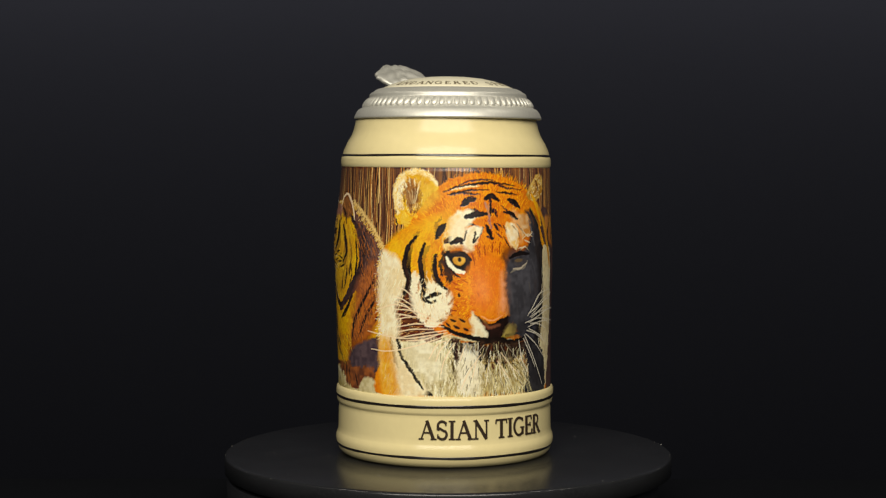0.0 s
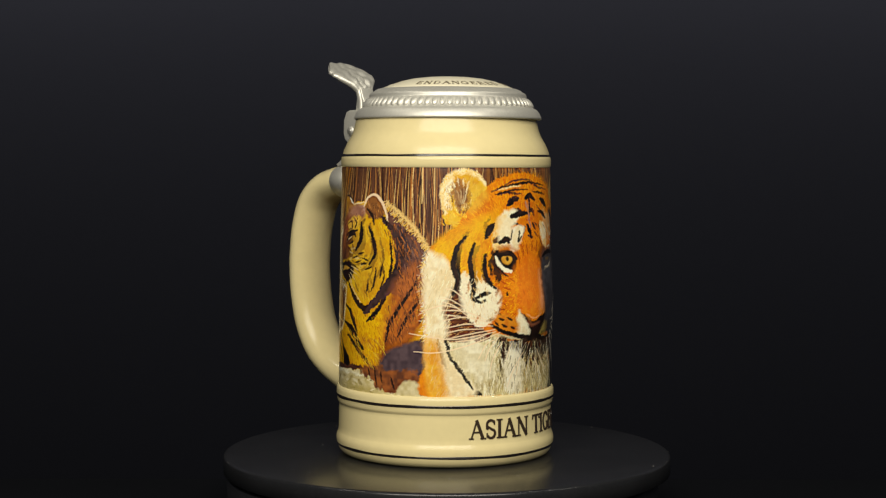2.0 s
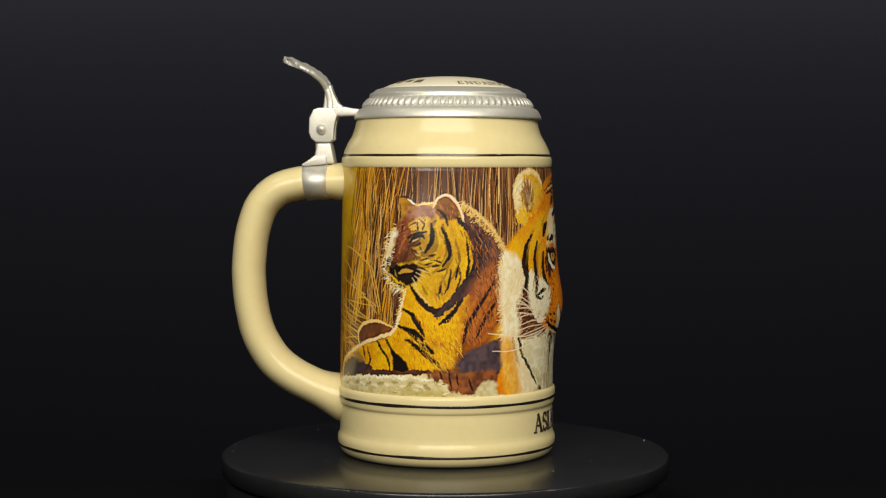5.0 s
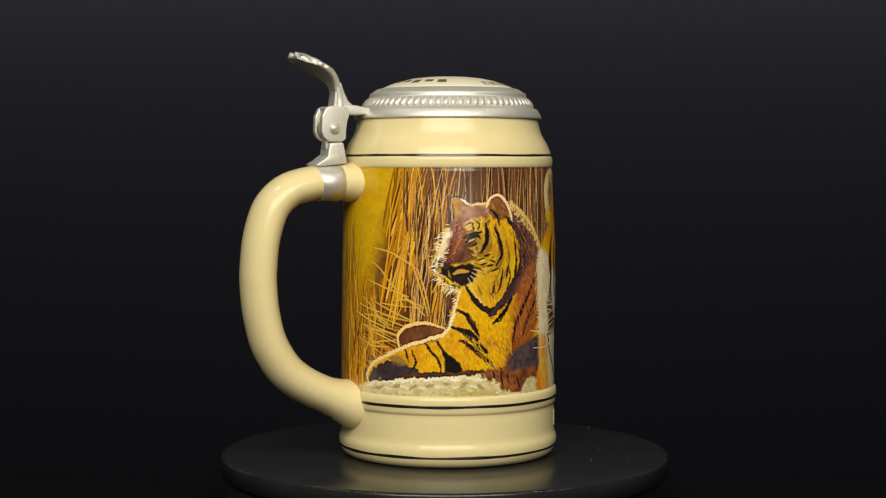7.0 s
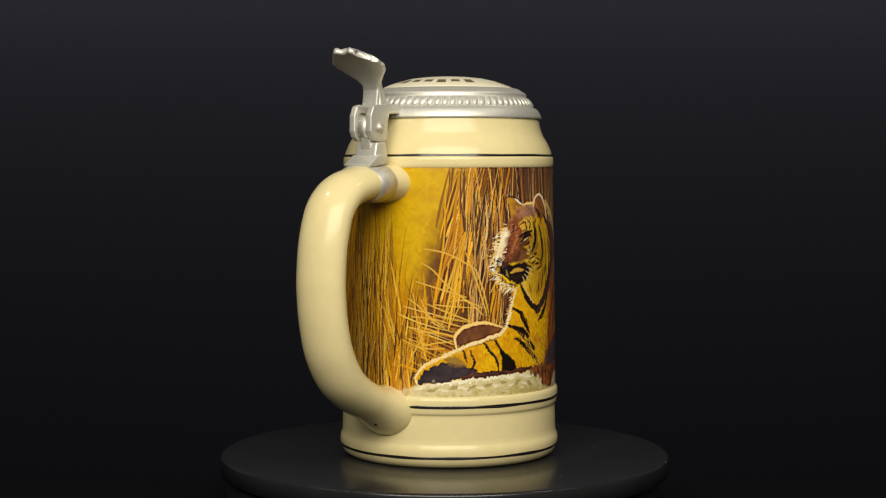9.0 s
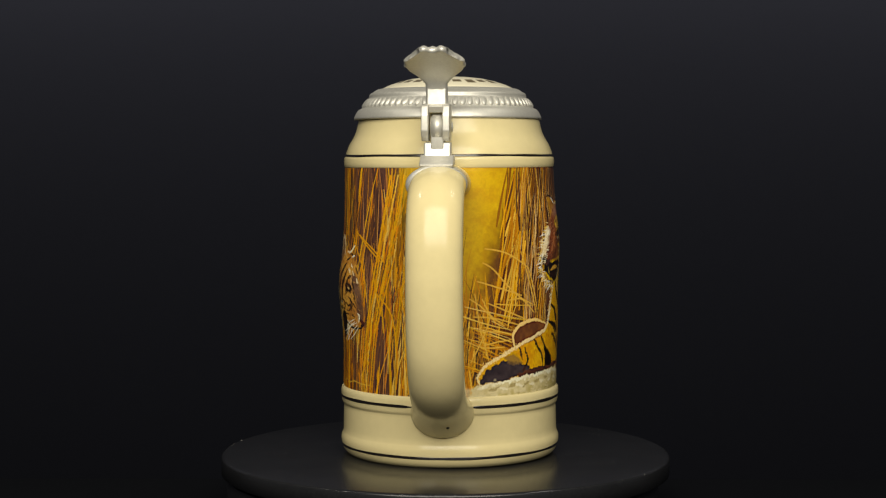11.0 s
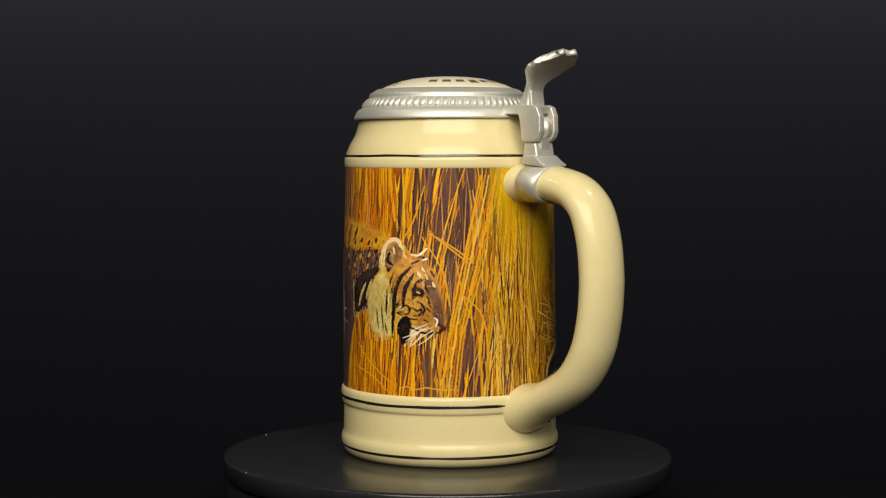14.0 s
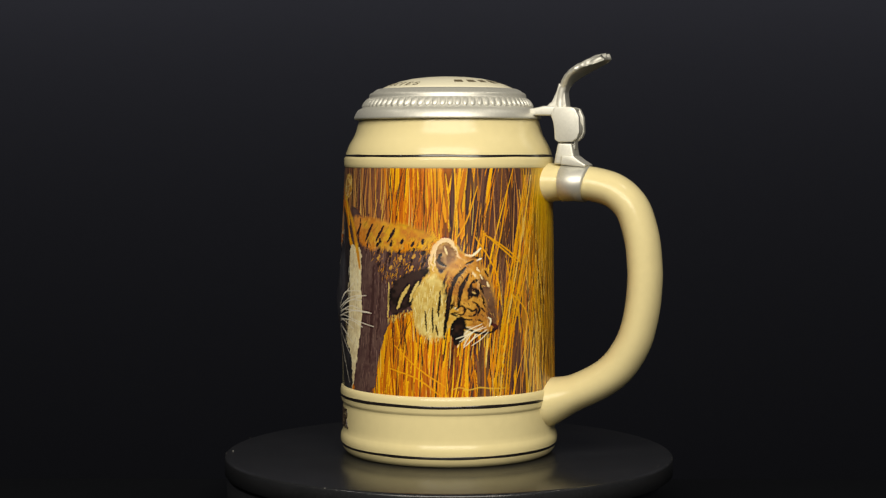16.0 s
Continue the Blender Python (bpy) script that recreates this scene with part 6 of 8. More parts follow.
blob([(112.1, 119.4), (114.7, 121.8), (118.2, 121.4), (119.7, 117.1), (118.3, 113.3), (114.8, 114.2)], (126, 78, 40), (170, 120, 66), rough=1.0, soft=0.6)
stripe([(113.2, 119.4), (114.3, 114.2)], 0.52, (70, 42, 26), rough=0.5)
stripe([(115.7, 121.4), (116.3, 115.7)], 0.52, (70, 42, 26), rough=0.5)
stripe([(118.2, 120.0), (117.8, 114.3)], 0.52, (70, 42, 26), rough=0.5)
stripe([(111.7, 116.6), (112.7, 112.3)], 0.52, (70, 42, 26), rough=0.5)
stripe([(115.3, 113.3), (116.3, 109.5)], 0.52, (70, 42, 26), rough=0.5)
stripe([(112.6, 122.3), (113.7, 118.0)], 0.52, (250, 238, 200), rough=0.5)
stripe([(114.7, 123.2), (115.5, 119.5)], 0.52, (250, 238, 200), rough=0.5)
stripe([(117.2, 122.8), (117.5, 119.5)], 0.52, (250, 238, 200), rough=0.5)
stripe([(119.7, 121.4), (118.7, 117.6)], 0.52, (250, 238, 200), rough=0.5)
stripe([(110.6, 119.4), (112.2, 115.6)], 0.52, (250, 238, 200), rough=0.5)
stripe([(131.1, 74.6), (133.4, 72.3)], 0.70, (150, 70, 16), rough=0.5)
stripe([(131.5, 71.3), (134.3, 69.9)], 0.70, (150, 70, 16), rough=0.5)
stripe([(132.5, 68.0), (135.3, 67.0)], 0.70, (150, 70, 16), rough=0.5)
stripe([(133.3, 84.6), (134.7, 81.3)], 0.70, (150, 70, 16), rough=0.5)
stripe([(141.6, 91.3), (142.5, 86.5)], 0.70, (150, 70, 16), rough=0.5)
stripe([(143.9, 94.6), (144.9, 89.8)], 0.59, (150, 70, 16), rough=0.5)
stripe([(146.8, 94.6), (147.3, 90.8)], 0.59, (150, 70, 16), rough=0.5)
stripe([(154.1, 95.9), (153.5, 91.1)], 0.59, (150, 70, 16), rough=0.5)
stripe([(150.4, 95.5), (150.3, 91.7)], 0.59, (150, 70, 16), rough=0.5)
blob([(129.5, 90.7), (131.4, 92.2), (132.3, 86.5), (134.2, 82.7), (132.4, 78.9), (130.0, 83.6)], (50, 32, 24), (80, 46, 26), soft=0.6, rough=0.8)
blob([(144.4, 53.1), (150.9, 51.9), (166.4, 52.5), (168.1, 48.4), (161.0, 46.5), (153.3, 48.4), (147.7, 47.2)], (40, 27, 23), (64, 44, 34), soft=1.6, rough=1.4, alpha=0.8)
stripe([(127.7, 46.8), (126.6, 39.1), (125.2, 32.4)], 1.17, (120, 102, 62), (156, 136, 90), rough=1.0, soft=0.9, alpha=0.8)
stripe([(130.3, 45.9), (129.5, 38.2), (128.6, 32.0)], 1.17, (120, 102, 62), (156, 136, 90), rough=1.0, soft=0.9, alpha=0.8)
stripe([(132.7, 44.5), (132.3, 37.3), (131.4, 31.5)], 1.17, (120, 102, 62), (156, 136, 90), rough=1.0, soft=0.9, alpha=0.8)
stripe([(124.6, 42.0), (123.5, 36.2), (122.3, 32.8)], 1.17, (120, 102, 62), (156, 136, 90), rough=1.0, soft=0.9, alpha=0.8)
stripe([(136.5, 44.0), (135.6, 38.2), (135.2, 33.5)], 1.17, (120, 102, 62), (156, 136, 90), rough=1.0, soft=0.9, alpha=0.8)
stripe([(119.8, 39.9), (118.9, 33.6)], 1.17, (120, 102, 62), (156, 136, 90), rough=1.0, soft=0.9, alpha=0.8)
stripe([(147.3, 43.3), (146.5, 33.7)], 1.17, (120, 102, 62), (156, 136, 90), rough=1.0, soft=0.9, alpha=0.8)
stripe([(150.4, 43.7), (150.7, 33.0)], 1.17, (120, 102, 62), (156, 136, 90), rough=1.0, soft=0.9, alpha=0.8)
stripe([(154.7, 44.0), (156.2, 33.2)], 1.17, (120, 102, 62), (156, 136, 90), rough=1.0, soft=0.9, alpha=0.8)
stripe([(159.3, 44.7), (162.1, 34.8)], 1.17, (120, 102, 62), (156, 136, 90), rough=1.0, soft=0.9, alpha=0.8)
stripe([(164.3, 44.8), (167.4, 34.8)], 1.17, (120, 102, 62), (156, 136, 90), rough=1.0, soft=0.9, alpha=0.8)
stripe([(144.9, 41.0), (143.0, 32.4)], 1.17, (120, 102, 62), (156, 136, 90), rough=1.0, soft=0.9, alpha=0.8)
blob([(116.2, 52.2), (124.1, 53.9), (127.9, 49.2), (125.1, 42.0), (119.3, 42.8)], (246, 238, 212), soft=3.0, rough=1.5, alpha=0.8)
blob([(138.4, 48.8), (142.7, 49.2), (144.8, 43.9), (142.9, 38.1), (139.5, 39.6)], (250, 244, 224), soft=2.2, rough=1.5, alpha=0.9)
stripe([(147.4, 51.1), (147.1, 48.7)], 0.82, (24, 15, 14), rough=0.5)
stripe([(149.9, 51.5), (150.2, 48.1)], 0.82, (24, 15, 14), rough=0.5)
stripe([(153.1, 51.3), (154.4, 48.4)], 0.82, (24, 15, 14), rough=0.5)
stripe([(156.4, 51.7), (158.4, 49.1)], 0.82, (24, 15, 14), rough=0.5)
stripe([(159.9, 51.9), (162.1, 49.4)], 0.82, (24, 15, 14), rough=0.5)
stripe([(148.7, 47.6), (148.3, 45.2)], 0.82, (24, 15, 14), rough=0.5)
stripe([(152.4, 47.0), (152.5, 44.6)], 0.82, (24, 15, 14), rough=0.5)
stripe([(156.2, 47.8), (157.5, 45.3)], 0.82, (24, 15, 14), rough=0.5)
stripe([(145.6, 48.7), (144.7, 46.8)], 0.82, (24, 15, 14), rough=0.5)
stripe([(148.8, 52.5), (145.8, 44.3), (142.9, 38.1)], 0.35, (240, 226, 196), rough=0.1, tip=0.4, soft=0.18)
stripe([(150.4, 52.4), (149.4, 43.2), (148.5, 35.1)], 0.35, (240, 226, 196), rough=0.1, tip=0.4, soft=0.18)
stripe([(152.4, 52.4), (154.8, 43.0), (155.5, 35.7)], 0.35, (240, 226, 196), rough=0.1, tip=0.4, soft=0.18)
stripe([(154.6, 52.2), (160.0, 43.6), (164.0, 37.0)], 0.35, (240, 226, 196), rough=0.1, tip=0.4, soft=0.18)
stripe([(156.9, 52.6), (164.9, 44.8), (169.4, 38.5)], 0.35, (240, 226, 196), rough=0.1, tip=0.4, soft=0.18)
stripe([(146.9, 52.6), (142.8, 46.8), (139.0, 41.1)], 0.35, (240, 226, 196), rough=0.1, tip=0.4, soft=0.18)
stripe([(73.5, 100.5), (76.6, 92.7), (72.7, 84.1)], 0.94, (34, 24, 20), rough=0.5)
stripe([(79.9, 97.3), (81.9, 88.1), (77.0, 77.5)], 1.17, (34, 24, 20), rough=0.5)
stripe([(84.9, 98.0), (85.9, 85.9), (82.2, 72.4)], 1.17, (34, 24, 20), rough=0.5)
stripe([(77.1, 84.4), (73.5, 76.7)], 0.94, (34, 24, 20), rough=0.5)
stripe([(89.4, 102.1), (94.0, 91.1), (92.0, 77.9)], 2.58, (74, 62, 66), (54, 42, 44), rough=0.8, soft=0.6)
fur([(87.7, 106.9), (100.6, 95.2), (99.5, 78.3), (89.9, 72.9)], 110, -70, 2.82, [(130, 104, 96), (66, 50, 50), (156, 110, 70)], width=0.26)
stripe([(83.1, 112.6), (91.7, 106.0), (98.0, 100.0), (102.4, 92.9)], 1.41, (230, 196, 130), rough=0.9, soft=0.6)

enrich(1.13)

# second layer of glaze on the great tiger
blob([(105.9, 93.2), (112.7, 100.5), (123.9, 105.4), (132.2, 109.7), (133.4, 103.0), (128.8, 95.9), (126.5, 86.4), (125.3, 78.1), (119.3, 81.6), (115.4, 91.0), (110.1, 90.9)], (228, 172, 30), (218, 150, 24), soft=3, alpha=0.6)
blob([(118.3, 123.8), (123.7, 121.5), (128.1, 116.0), (124.8, 110.6), (119.5, 108.2), (119.9, 114.8)], (222, 178, 52), (206, 150, 40), soft=1.8, alpha=0.7)
stripe([(112.7, 120.0), (114.3, 116.0), (115.4, 111.9)], 0.55, (240, 222, 170), rough=0.4)
stripe([(113.5, 118.8), (114.8, 114.3), (115.6, 111.9)], 0.55, (76, 46, 24), rough=0.4)
stripe([(114.3, 117.6), (115.3, 116.0), (115.9, 111.9)], 0.55, (240, 222, 170), rough=0.4)
stripe([(115.0, 119.3), (115.9, 114.3), (116.1, 111.9)], 0.55, (76, 46, 24), rough=0.4)
stripe([(115.8, 118.1), (116.3, 116.0), (116.4, 111.9)], 0.55, (240, 222, 170), rough=0.4)
stripe([(116.5, 119.8), (116.9, 114.3), (116.7, 111.9)], 0.55, (76, 46, 24), rough=0.4)
stripe([(117.3, 118.6), (117.4, 116.0), (116.9, 111.9)], 0.55, (240, 222, 170), rough=0.4)
stripe([(118.1, 117.4), (117.9, 114.3), (117.2, 111.9)], 0.55, (76, 46, 24), rough=0.4)
stripe([(118.8, 119.1), (118.4, 116.0), (117.4, 112.0)], 0.55, (240, 222, 170), rough=0.4)
blob([(112.7, 120.0), (115.8, 121.4), (118.3, 118.4), (117.9, 112.4), (115.4, 109.6), (112.7, 113.6)], (110, 70, 34), (160, 110, 56), soft=1.4, rough=1.4, alpha=0.7)
blob([(100.7, 84.6), (106.5, 90.3), (111.5, 86.6), (114.7, 79.1), (112.2, 74.2), (109.0, 68.1), (110.7, 57.4), (106.9, 54.3), (103.4, 64.2), (100.8, 76.1)], (247, 235, 198), (233, 212, 164), soft=1.4)
blob([(101.7, 54.5), (106.9, 54.8), (109.8, 42.9), (112.0, 31.3), (103.8, 30.7), (102.2, 42.4)], (232, 178, 66), (220, 150, 44), soft=2.4, alpha=0.8)
blob([(107.5, 53.9), (111.3, 52.1), (113.9, 45.5), (119.0, 39.0), (123.4, 32.0), (113.0, 31.3), (110.3, 41.7)], (247, 235, 198), (233, 212, 164), soft=1.2)
fur([(101.3, 85.8), (112.1, 85.0), (111.2, 57.4), (106.4, 54.8)], 120, -110, 2.6, [(247, 235, 198), (233, 212, 164), (232, 206, 150)], width=0.3, spread=10)
stripe([(109.6, 54.9), (112.4, 46.7), (117.0, 40.4), (121.4, 33.8)], 1.5, (52, 34, 26), (26, 18, 16), rough=0.7, tip=0.5)
blob([(117.5, 82.2), (122.2, 79.2), (130.0, 77.4), (133.5, 72.2), (131.7, 65.1), (127.1, 61.0), (120.6, 63.2), (116.3, 70.7), (116.5, 77.9)], (247, 235, 198), (240, 228, 194), soft=1)
blob([(132.2, 97.1), (134.8, 104.2), (139.5, 109.7), (143.4, 107.3), (139.9, 102.6), (137.1, 96.4), (135.3, 93.6)], (247, 235, 198), (240, 222, 176), soft=0.8)
blob([(139.0, 97.1), (142.3, 102.5), (145.7, 101.8), (143.2, 95.4), (140.8, 91.7)], (247, 235, 198), (233, 212, 164), soft=0.7)
blob([(160.4, 109.4), (166.0, 106.2), (168.6, 100.1), (164.0, 94.9), (161.0, 101.5)], (238, 210, 160), (222, 160, 90), soft=1.2, alpha=0.4)
blob([(140.7, 84.6), (155.1, 85.7), (154.7, 67.7), (145.0, 65.1), (140.2, 71.1)], (222, 128, 34), (212, 110, 28), soft=3, alpha=0.6)
stripe([(154.4, 83.3), (154.3, 75.5), (153.9, 67.7)], 2.6, (226, 154, 112), (222, 136, 70), soft=1, alpha=0.85)
stripe([(118.1, 98.2), (114.6, 93.4), (113.1, 86.2), (114.7, 79.1), (112.7, 73.7)], 2.2, (26, 18, 16), (52, 34, 26), rough=0.5)
stripe([(122.1, 95.4), (120.2, 89.9), (120.5, 83.5), (121.7, 76.8), (121.3, 72.5), (124.6, 70.5)], 2.3, (26, 18, 16), (52, 34, 26), rough=0.5)
stripe([(130.6, 103.5), (128.7, 101.1), (126.9, 97.8)], 3.0, (26, 18, 16), (52, 34, 26), rough=0.5)
stripe([(126.9, 90.7), (126.3, 84.5), (128.2, 79.3), (131.2, 76.5)], 2.0, (26, 18, 16), (52, 34, 26), rough=0.5)
stripe([(122.2, 72.1), (125.6, 73.8), (128.7, 74.3)], 1.9, (26, 18, 16), (52, 34, 26), rough=0.5)
stripe([(125.1, 70.5), (127.0, 71.5)], 1.3, (26, 18, 16), (52, 34, 26), rough=0.5)
stripe([(132.9, 95.5), (136.2, 97.1), (137.6, 95.5)], 2.6, (26, 18, 16), (52, 34, 26), rough=0.5)
stripe([(133.4, 86.5), (134.4, 82.9), (136.9, 81.3)], 1.0, (26, 18, 16), (52, 34, 26), rough=0.5)
stripe([(138.1, 111.6), (140.5, 113.4), (143.0, 113.9)], 2.2, (26, 18, 16), (52, 34, 26), rough=0.5)
stripe([(138.6, 106.4), (143.4, 107.7), (148.3, 107.7)], 2.5, (26, 18, 16), (52, 34, 26), rough=0.5)
stripe([(147.5, 113.9), (150.6, 115.5), (153.8, 113.6)], 2.1, (26, 18, 16), (52, 34, 26), rough=0.5)
stripe([(150.3, 114.8), (149.9, 107.2)], 1.1, (26, 18, 16), (52, 34, 26), rough=0.5)
stripe([(158.5, 113.8), (162.2, 112.8), (165.4, 110.3)], 2.3, (26, 18, 16), (52, 34, 26), rough=0.5)
stripe([(156.5, 108.5), (160.4, 108.0), (163.8, 105.5)], 1.9, (26, 18, 16), (52, 34, 26), rough=0.5)
stripe([(147.7, 103.0), (149.1, 100.1), (150.6, 97.2)], 1.9, (26, 18, 16), (52, 34, 26), rough=0.5)
stripe([(151.3, 103.9), (153.4, 101.0)], 1.3, (26, 18, 16), (52, 34, 26), rough=0.5)
stripe([(143.2, 100.2), (142.2, 95.9), (144.2, 98.3)], 1.1, (26, 18, 16), (52, 34, 26), rough=0.5)
stripe([(133.4, 118.4), (140.6, 120.1), (150.8, 121.0), (162.4, 119.5)], 1.0, (26, 18, 16), (52, 34, 26), rough=0.5)
stripe([(131.5, 116.0), (140.6, 117.7), (149.6, 118.1)], 0.8, (26, 18, 16), (52, 34, 26), rough=0.5)
stripe([(153.4, 117.2), (163.9, 115.9)], 0.8, (26, 18, 16), (52, 34, 26), rough=0.5)
blob([(132.1, 89.6), (134.6, 92.2), (138.0, 91.9), (140.8, 88.6), (138.9, 85.3), (135.0, 85.3)], (26, 18, 16), (52, 34, 26), soft=0.4, rough=0.3)
blob([(133.7, 88.9), (135.5, 91.0), (137.8, 90.7), (138.9, 88.4), (137.1, 86.3), (134.8, 86.7)], (200, 140, 40), (222, 168, 60), soft=0.3, rough=0.1)
stripe([(132.0, 90.0), (134.6, 91.0), (138.2, 90.7), (141.0, 88.6)], 2.4, (26, 18, 16), (52, 34, 26), rough=0.2)
stripe([(136.4, 89.3), (136.6, 88.1)], 1.5, (26, 18, 16), rough=0.1, soft=0.3)
stripe([(134.1, 86.5), (136.2, 85.3), (138.9, 86.0)], 1.1, (26, 18, 16), (52, 34, 26), rough=0.2)
blob([(132.0, 93.6), (136.2, 95.0), (140.8, 93.1), (141.7, 90.7), (137.6, 92.4), (133.4, 91.9)], (214, 140, 40), (180, 96, 26), soft=0.8, alpha=0.7)
stripe([(131.1, 89.8), (132.5, 86.5), (135.3, 84.1), (138.5, 83.6)], 1.5, (247, 235, 198), rough=0.4)
stripe([(129.3, 88.4), (131.2, 85.1), (133.5, 82.7)], 1.6, (70, 40, 24), (52, 34, 26), rough=0.6, soft=0.5)
stripe([(130.2, 90.7), (132.5, 92.2)], 1.2, (26, 18, 16), rough=0.4)
stripe([(132.6, 76.5), (131.2, 73.4)], 0.9, (206, 120, 30), (120, 70, 30), rough=0.7, soft=0.5)
stripe([(134.2, 72.7), (132.2, 69.9)], 0.9, (206, 120, 30), (120, 70, 30), rough=0.7, soft=0.5)
stripe([(133.5, 68.0), (131.3, 66.0)], 0.9, (206, 120, 30), (120, 70, 30), rough=0.7, soft=0.5)
stripe([(130.8, 63.6), (128.0, 62.6)], 0.9, (206, 120, 30), (120, 70, 30), rough=0.7, soft=0.5)
stripe([(119.8, 79.2), (118.8, 74.4)], 0.9, (206, 120, 30), (120, 70, 30), rough=0.7, soft=0.5)
stripe([(124.2, 65.0), (122.3, 62.5)], 0.9, (206, 120, 30), (120, 70, 30), rough=0.7, soft=0.5)
fur([(116.8, 80.3), (131.2, 77.0), (132.4, 65.1), (120.6, 63.0)], 120, -80, 2.4, [(247, 235, 198), (236, 214, 164), (216, 180, 120)], width=0.28, spread=18)
blob([(158.2, 90.3), (170.2, 92.8), (177.7, 85.1), (177.4, 63.1), (169.0, 54.0), (158.1, 59.2), (155.6, 74.3)], (70, 68, 74), (52, 50, 54), soft=1.6, alpha=0.8)
stripe([(159.0, 89.1), (163.9, 90.9), (170.5, 90.4)], 2.0, (26, 18, 16), rough=0.3)
stripe([(160.3, 84.5), (164.3, 84.6), (168.7, 86.6)], 0.8, (170, 158, 138), rough=0.3)
stripe([(161.8, 87.8), (165.8, 88.1)], 1.6, (96, 78, 56), rough=0.2)
stripe([(166.8, 100.2), (170.5, 98.1), (173.6, 99.9)], 0.6, (216, 196, 160), rough=0.2)
stripe([(167.7, 96.5), (171.6, 95.2)], 0.6, (216, 196, 160), rough=0.2)
stripe([(164.0, 93.0), (168.3, 93.8)], 0.6, (216, 196, 160), rough=0.2)
stripe([(172.3, 109.2), (177.6, 102.2), (180.5, 92.3), (180.6, 82.5)], 3.2, (34, 30, 32), (52, 46, 46), soft=0.6)
stripe([(178.0, 111.5), (184.9, 103.2), (189.9, 91.9), (192.5, 84.3)], 2.8, (226, 166, 34), (214, 140, 30), soft=0.6)
blob([(143.1, 65.2), (146.9, 61.7), (151.6, 62.3), (156.8, 65.1), (155.6, 57.9), (151.0, 54.8), (146.4, 57.4)], (44, 26, 22), (26, 18, 16), soft=0.5)
stripe([(145.2, 61.8), (148.4, 60.3), (152.7, 61.0)], 1.4, (150, 90, 60), soft=0.6, alpha=0.7)
blob([(141.5, 66.8), (143.8, 63.2), (147.7, 57.8), (147.0, 54.9), (142.4, 56.2), (140.6, 60.3)], (247, 235, 198), (233, 212, 164), soft=0.6)
blob([(154.9, 57.0), (157.8, 61.0), (162.0, 59.4), (160.6, 55.1)], (190, 166, 96), (150, 128, 66), soft=0.8, alpha=0.6)
blob([(131.3, 64.6), (137.0, 65.1), (140.8, 62.3), (141.8, 57.4), (137.1, 58.4), (132.7, 60.3)], (222, 146, 34), (200, 112, 24), soft=1)
stripe([(132.9, 63.7), (135.0, 62.7)], 1.0, (60, 30, 18), rough=0.4)
stripe([(134.1, 60.8), (136.6, 59.8)], 1.0, (60, 30, 18), rough=0.4)
stripe([(136.3, 63.9), (138.6, 62.7)], 1.0, (60, 30, 18), rough=0.4)
stripe([(138.2, 59.9), (140.4, 58.9)], 1.0, (60, 30, 18), rough=0.4)
stripe([(131.3, 62.2), (132.7, 60.3)], 1.0, (60, 30, 18), rough=0.4)
stripe([(129.7, 60.7), (133.6, 58.4), (140.5, 56.0), (148.0, 54.9), (153.8, 55.1), (159.9, 53.2), (166.7, 54.7)], 1.9, (26, 18, 16), rough=0.4, tip=0.5)
blob([(133.7, 54.5), (150.0, 54.3), (166.5, 53.2), (165.3, 47.5), (157.7, 45.1), (149.3, 48.5), (140.7, 50.2)], (64, 44, 32), (40, 28, 22), soft=2.4, rough=1.2, alpha=0.65)
blob([(136.6, 45.9), (141.7, 48.7), (145.7, 44.5), (144.9, 33.7), (140.5, 32.2), (137.3, 38.7)], (247, 235, 198), (236, 226, 194), soft=2, rough=1.2, alpha=0.9)
blob([(113.1, 50.3), (120.6, 52.5), (127.8, 49.5), (130.2, 42.3), (125.5, 36.3), (119.0, 40.9)], (238, 230, 196), (214, 200, 156), soft=2.4, rough=1.2, alpha=0.8)
stripe([(144.2, 52.5), (143.6, 50.4)], 1.2, (90, 52, 30), rough=0.5)
stripe([(147.4, 51.0), (147.2, 48.8)], 1.2, (26, 18, 16), rough=0.5)
stripe([(150.2, 52.3), (150.4, 50.1)], 1.2, (90, 52, 30), rough=0.5)
stripe([(153.6, 50.2), (154.2, 48.0)], 1.2, (26, 18, 16), rough=0.5)
stripe([(157.1, 51.5), (158.3, 49.2)], 1.2, (90, 52, 30), rough=0.5)
stripe([(149.6, 48.0), (149.6, 45.8)], 1.2, (26, 18, 16), rough=0.5)
stripe([(153.4, 46.3), (153.8, 44.1)], 1.2, (90, 52, 30), rough=0.5)
stripe([(146.1, 47.6), (145.7, 45.5)], 1.2, (26, 18, 16), rough=0.5)
stripe([(157.0, 46.6), (158.0, 44.3)], 1.2, (90, 52, 30), rough=0.5)
stripe([(160.4, 48.6), (161.9, 46.3)], 1.2, (26, 18, 16), rough=0.5)
stripe([(151.4, 44.2), (151.5, 42.1)], 1.2, (90, 52, 30), rough=0.5)
stripe([(148.3, 44.4), (148.0, 42.2)], 1.2, (26, 18, 16), rough=0.5)
fur([(131.3, 53.1), (166.7, 51.7), (169.3, 32.0), (133.8, 32.8)], 260, -88, 3.6, [(247, 235, 198), (206, 196, 150), (150, 136, 96), (90, 76, 52)], width=0.3, spread=16)
# second layer of glaze on the resting tiger
blob([(63.0, 101.9), (72.5, 104.9), (80.4, 100.4), (83.1, 90.8), (80.8, 78.9), (72.9, 70.8), (65.8, 75.8), (64.2, 86.6), (66.3, 93.7)], (212, 166, 40), (190, 138, 34), soft=2, alpha=0.6)
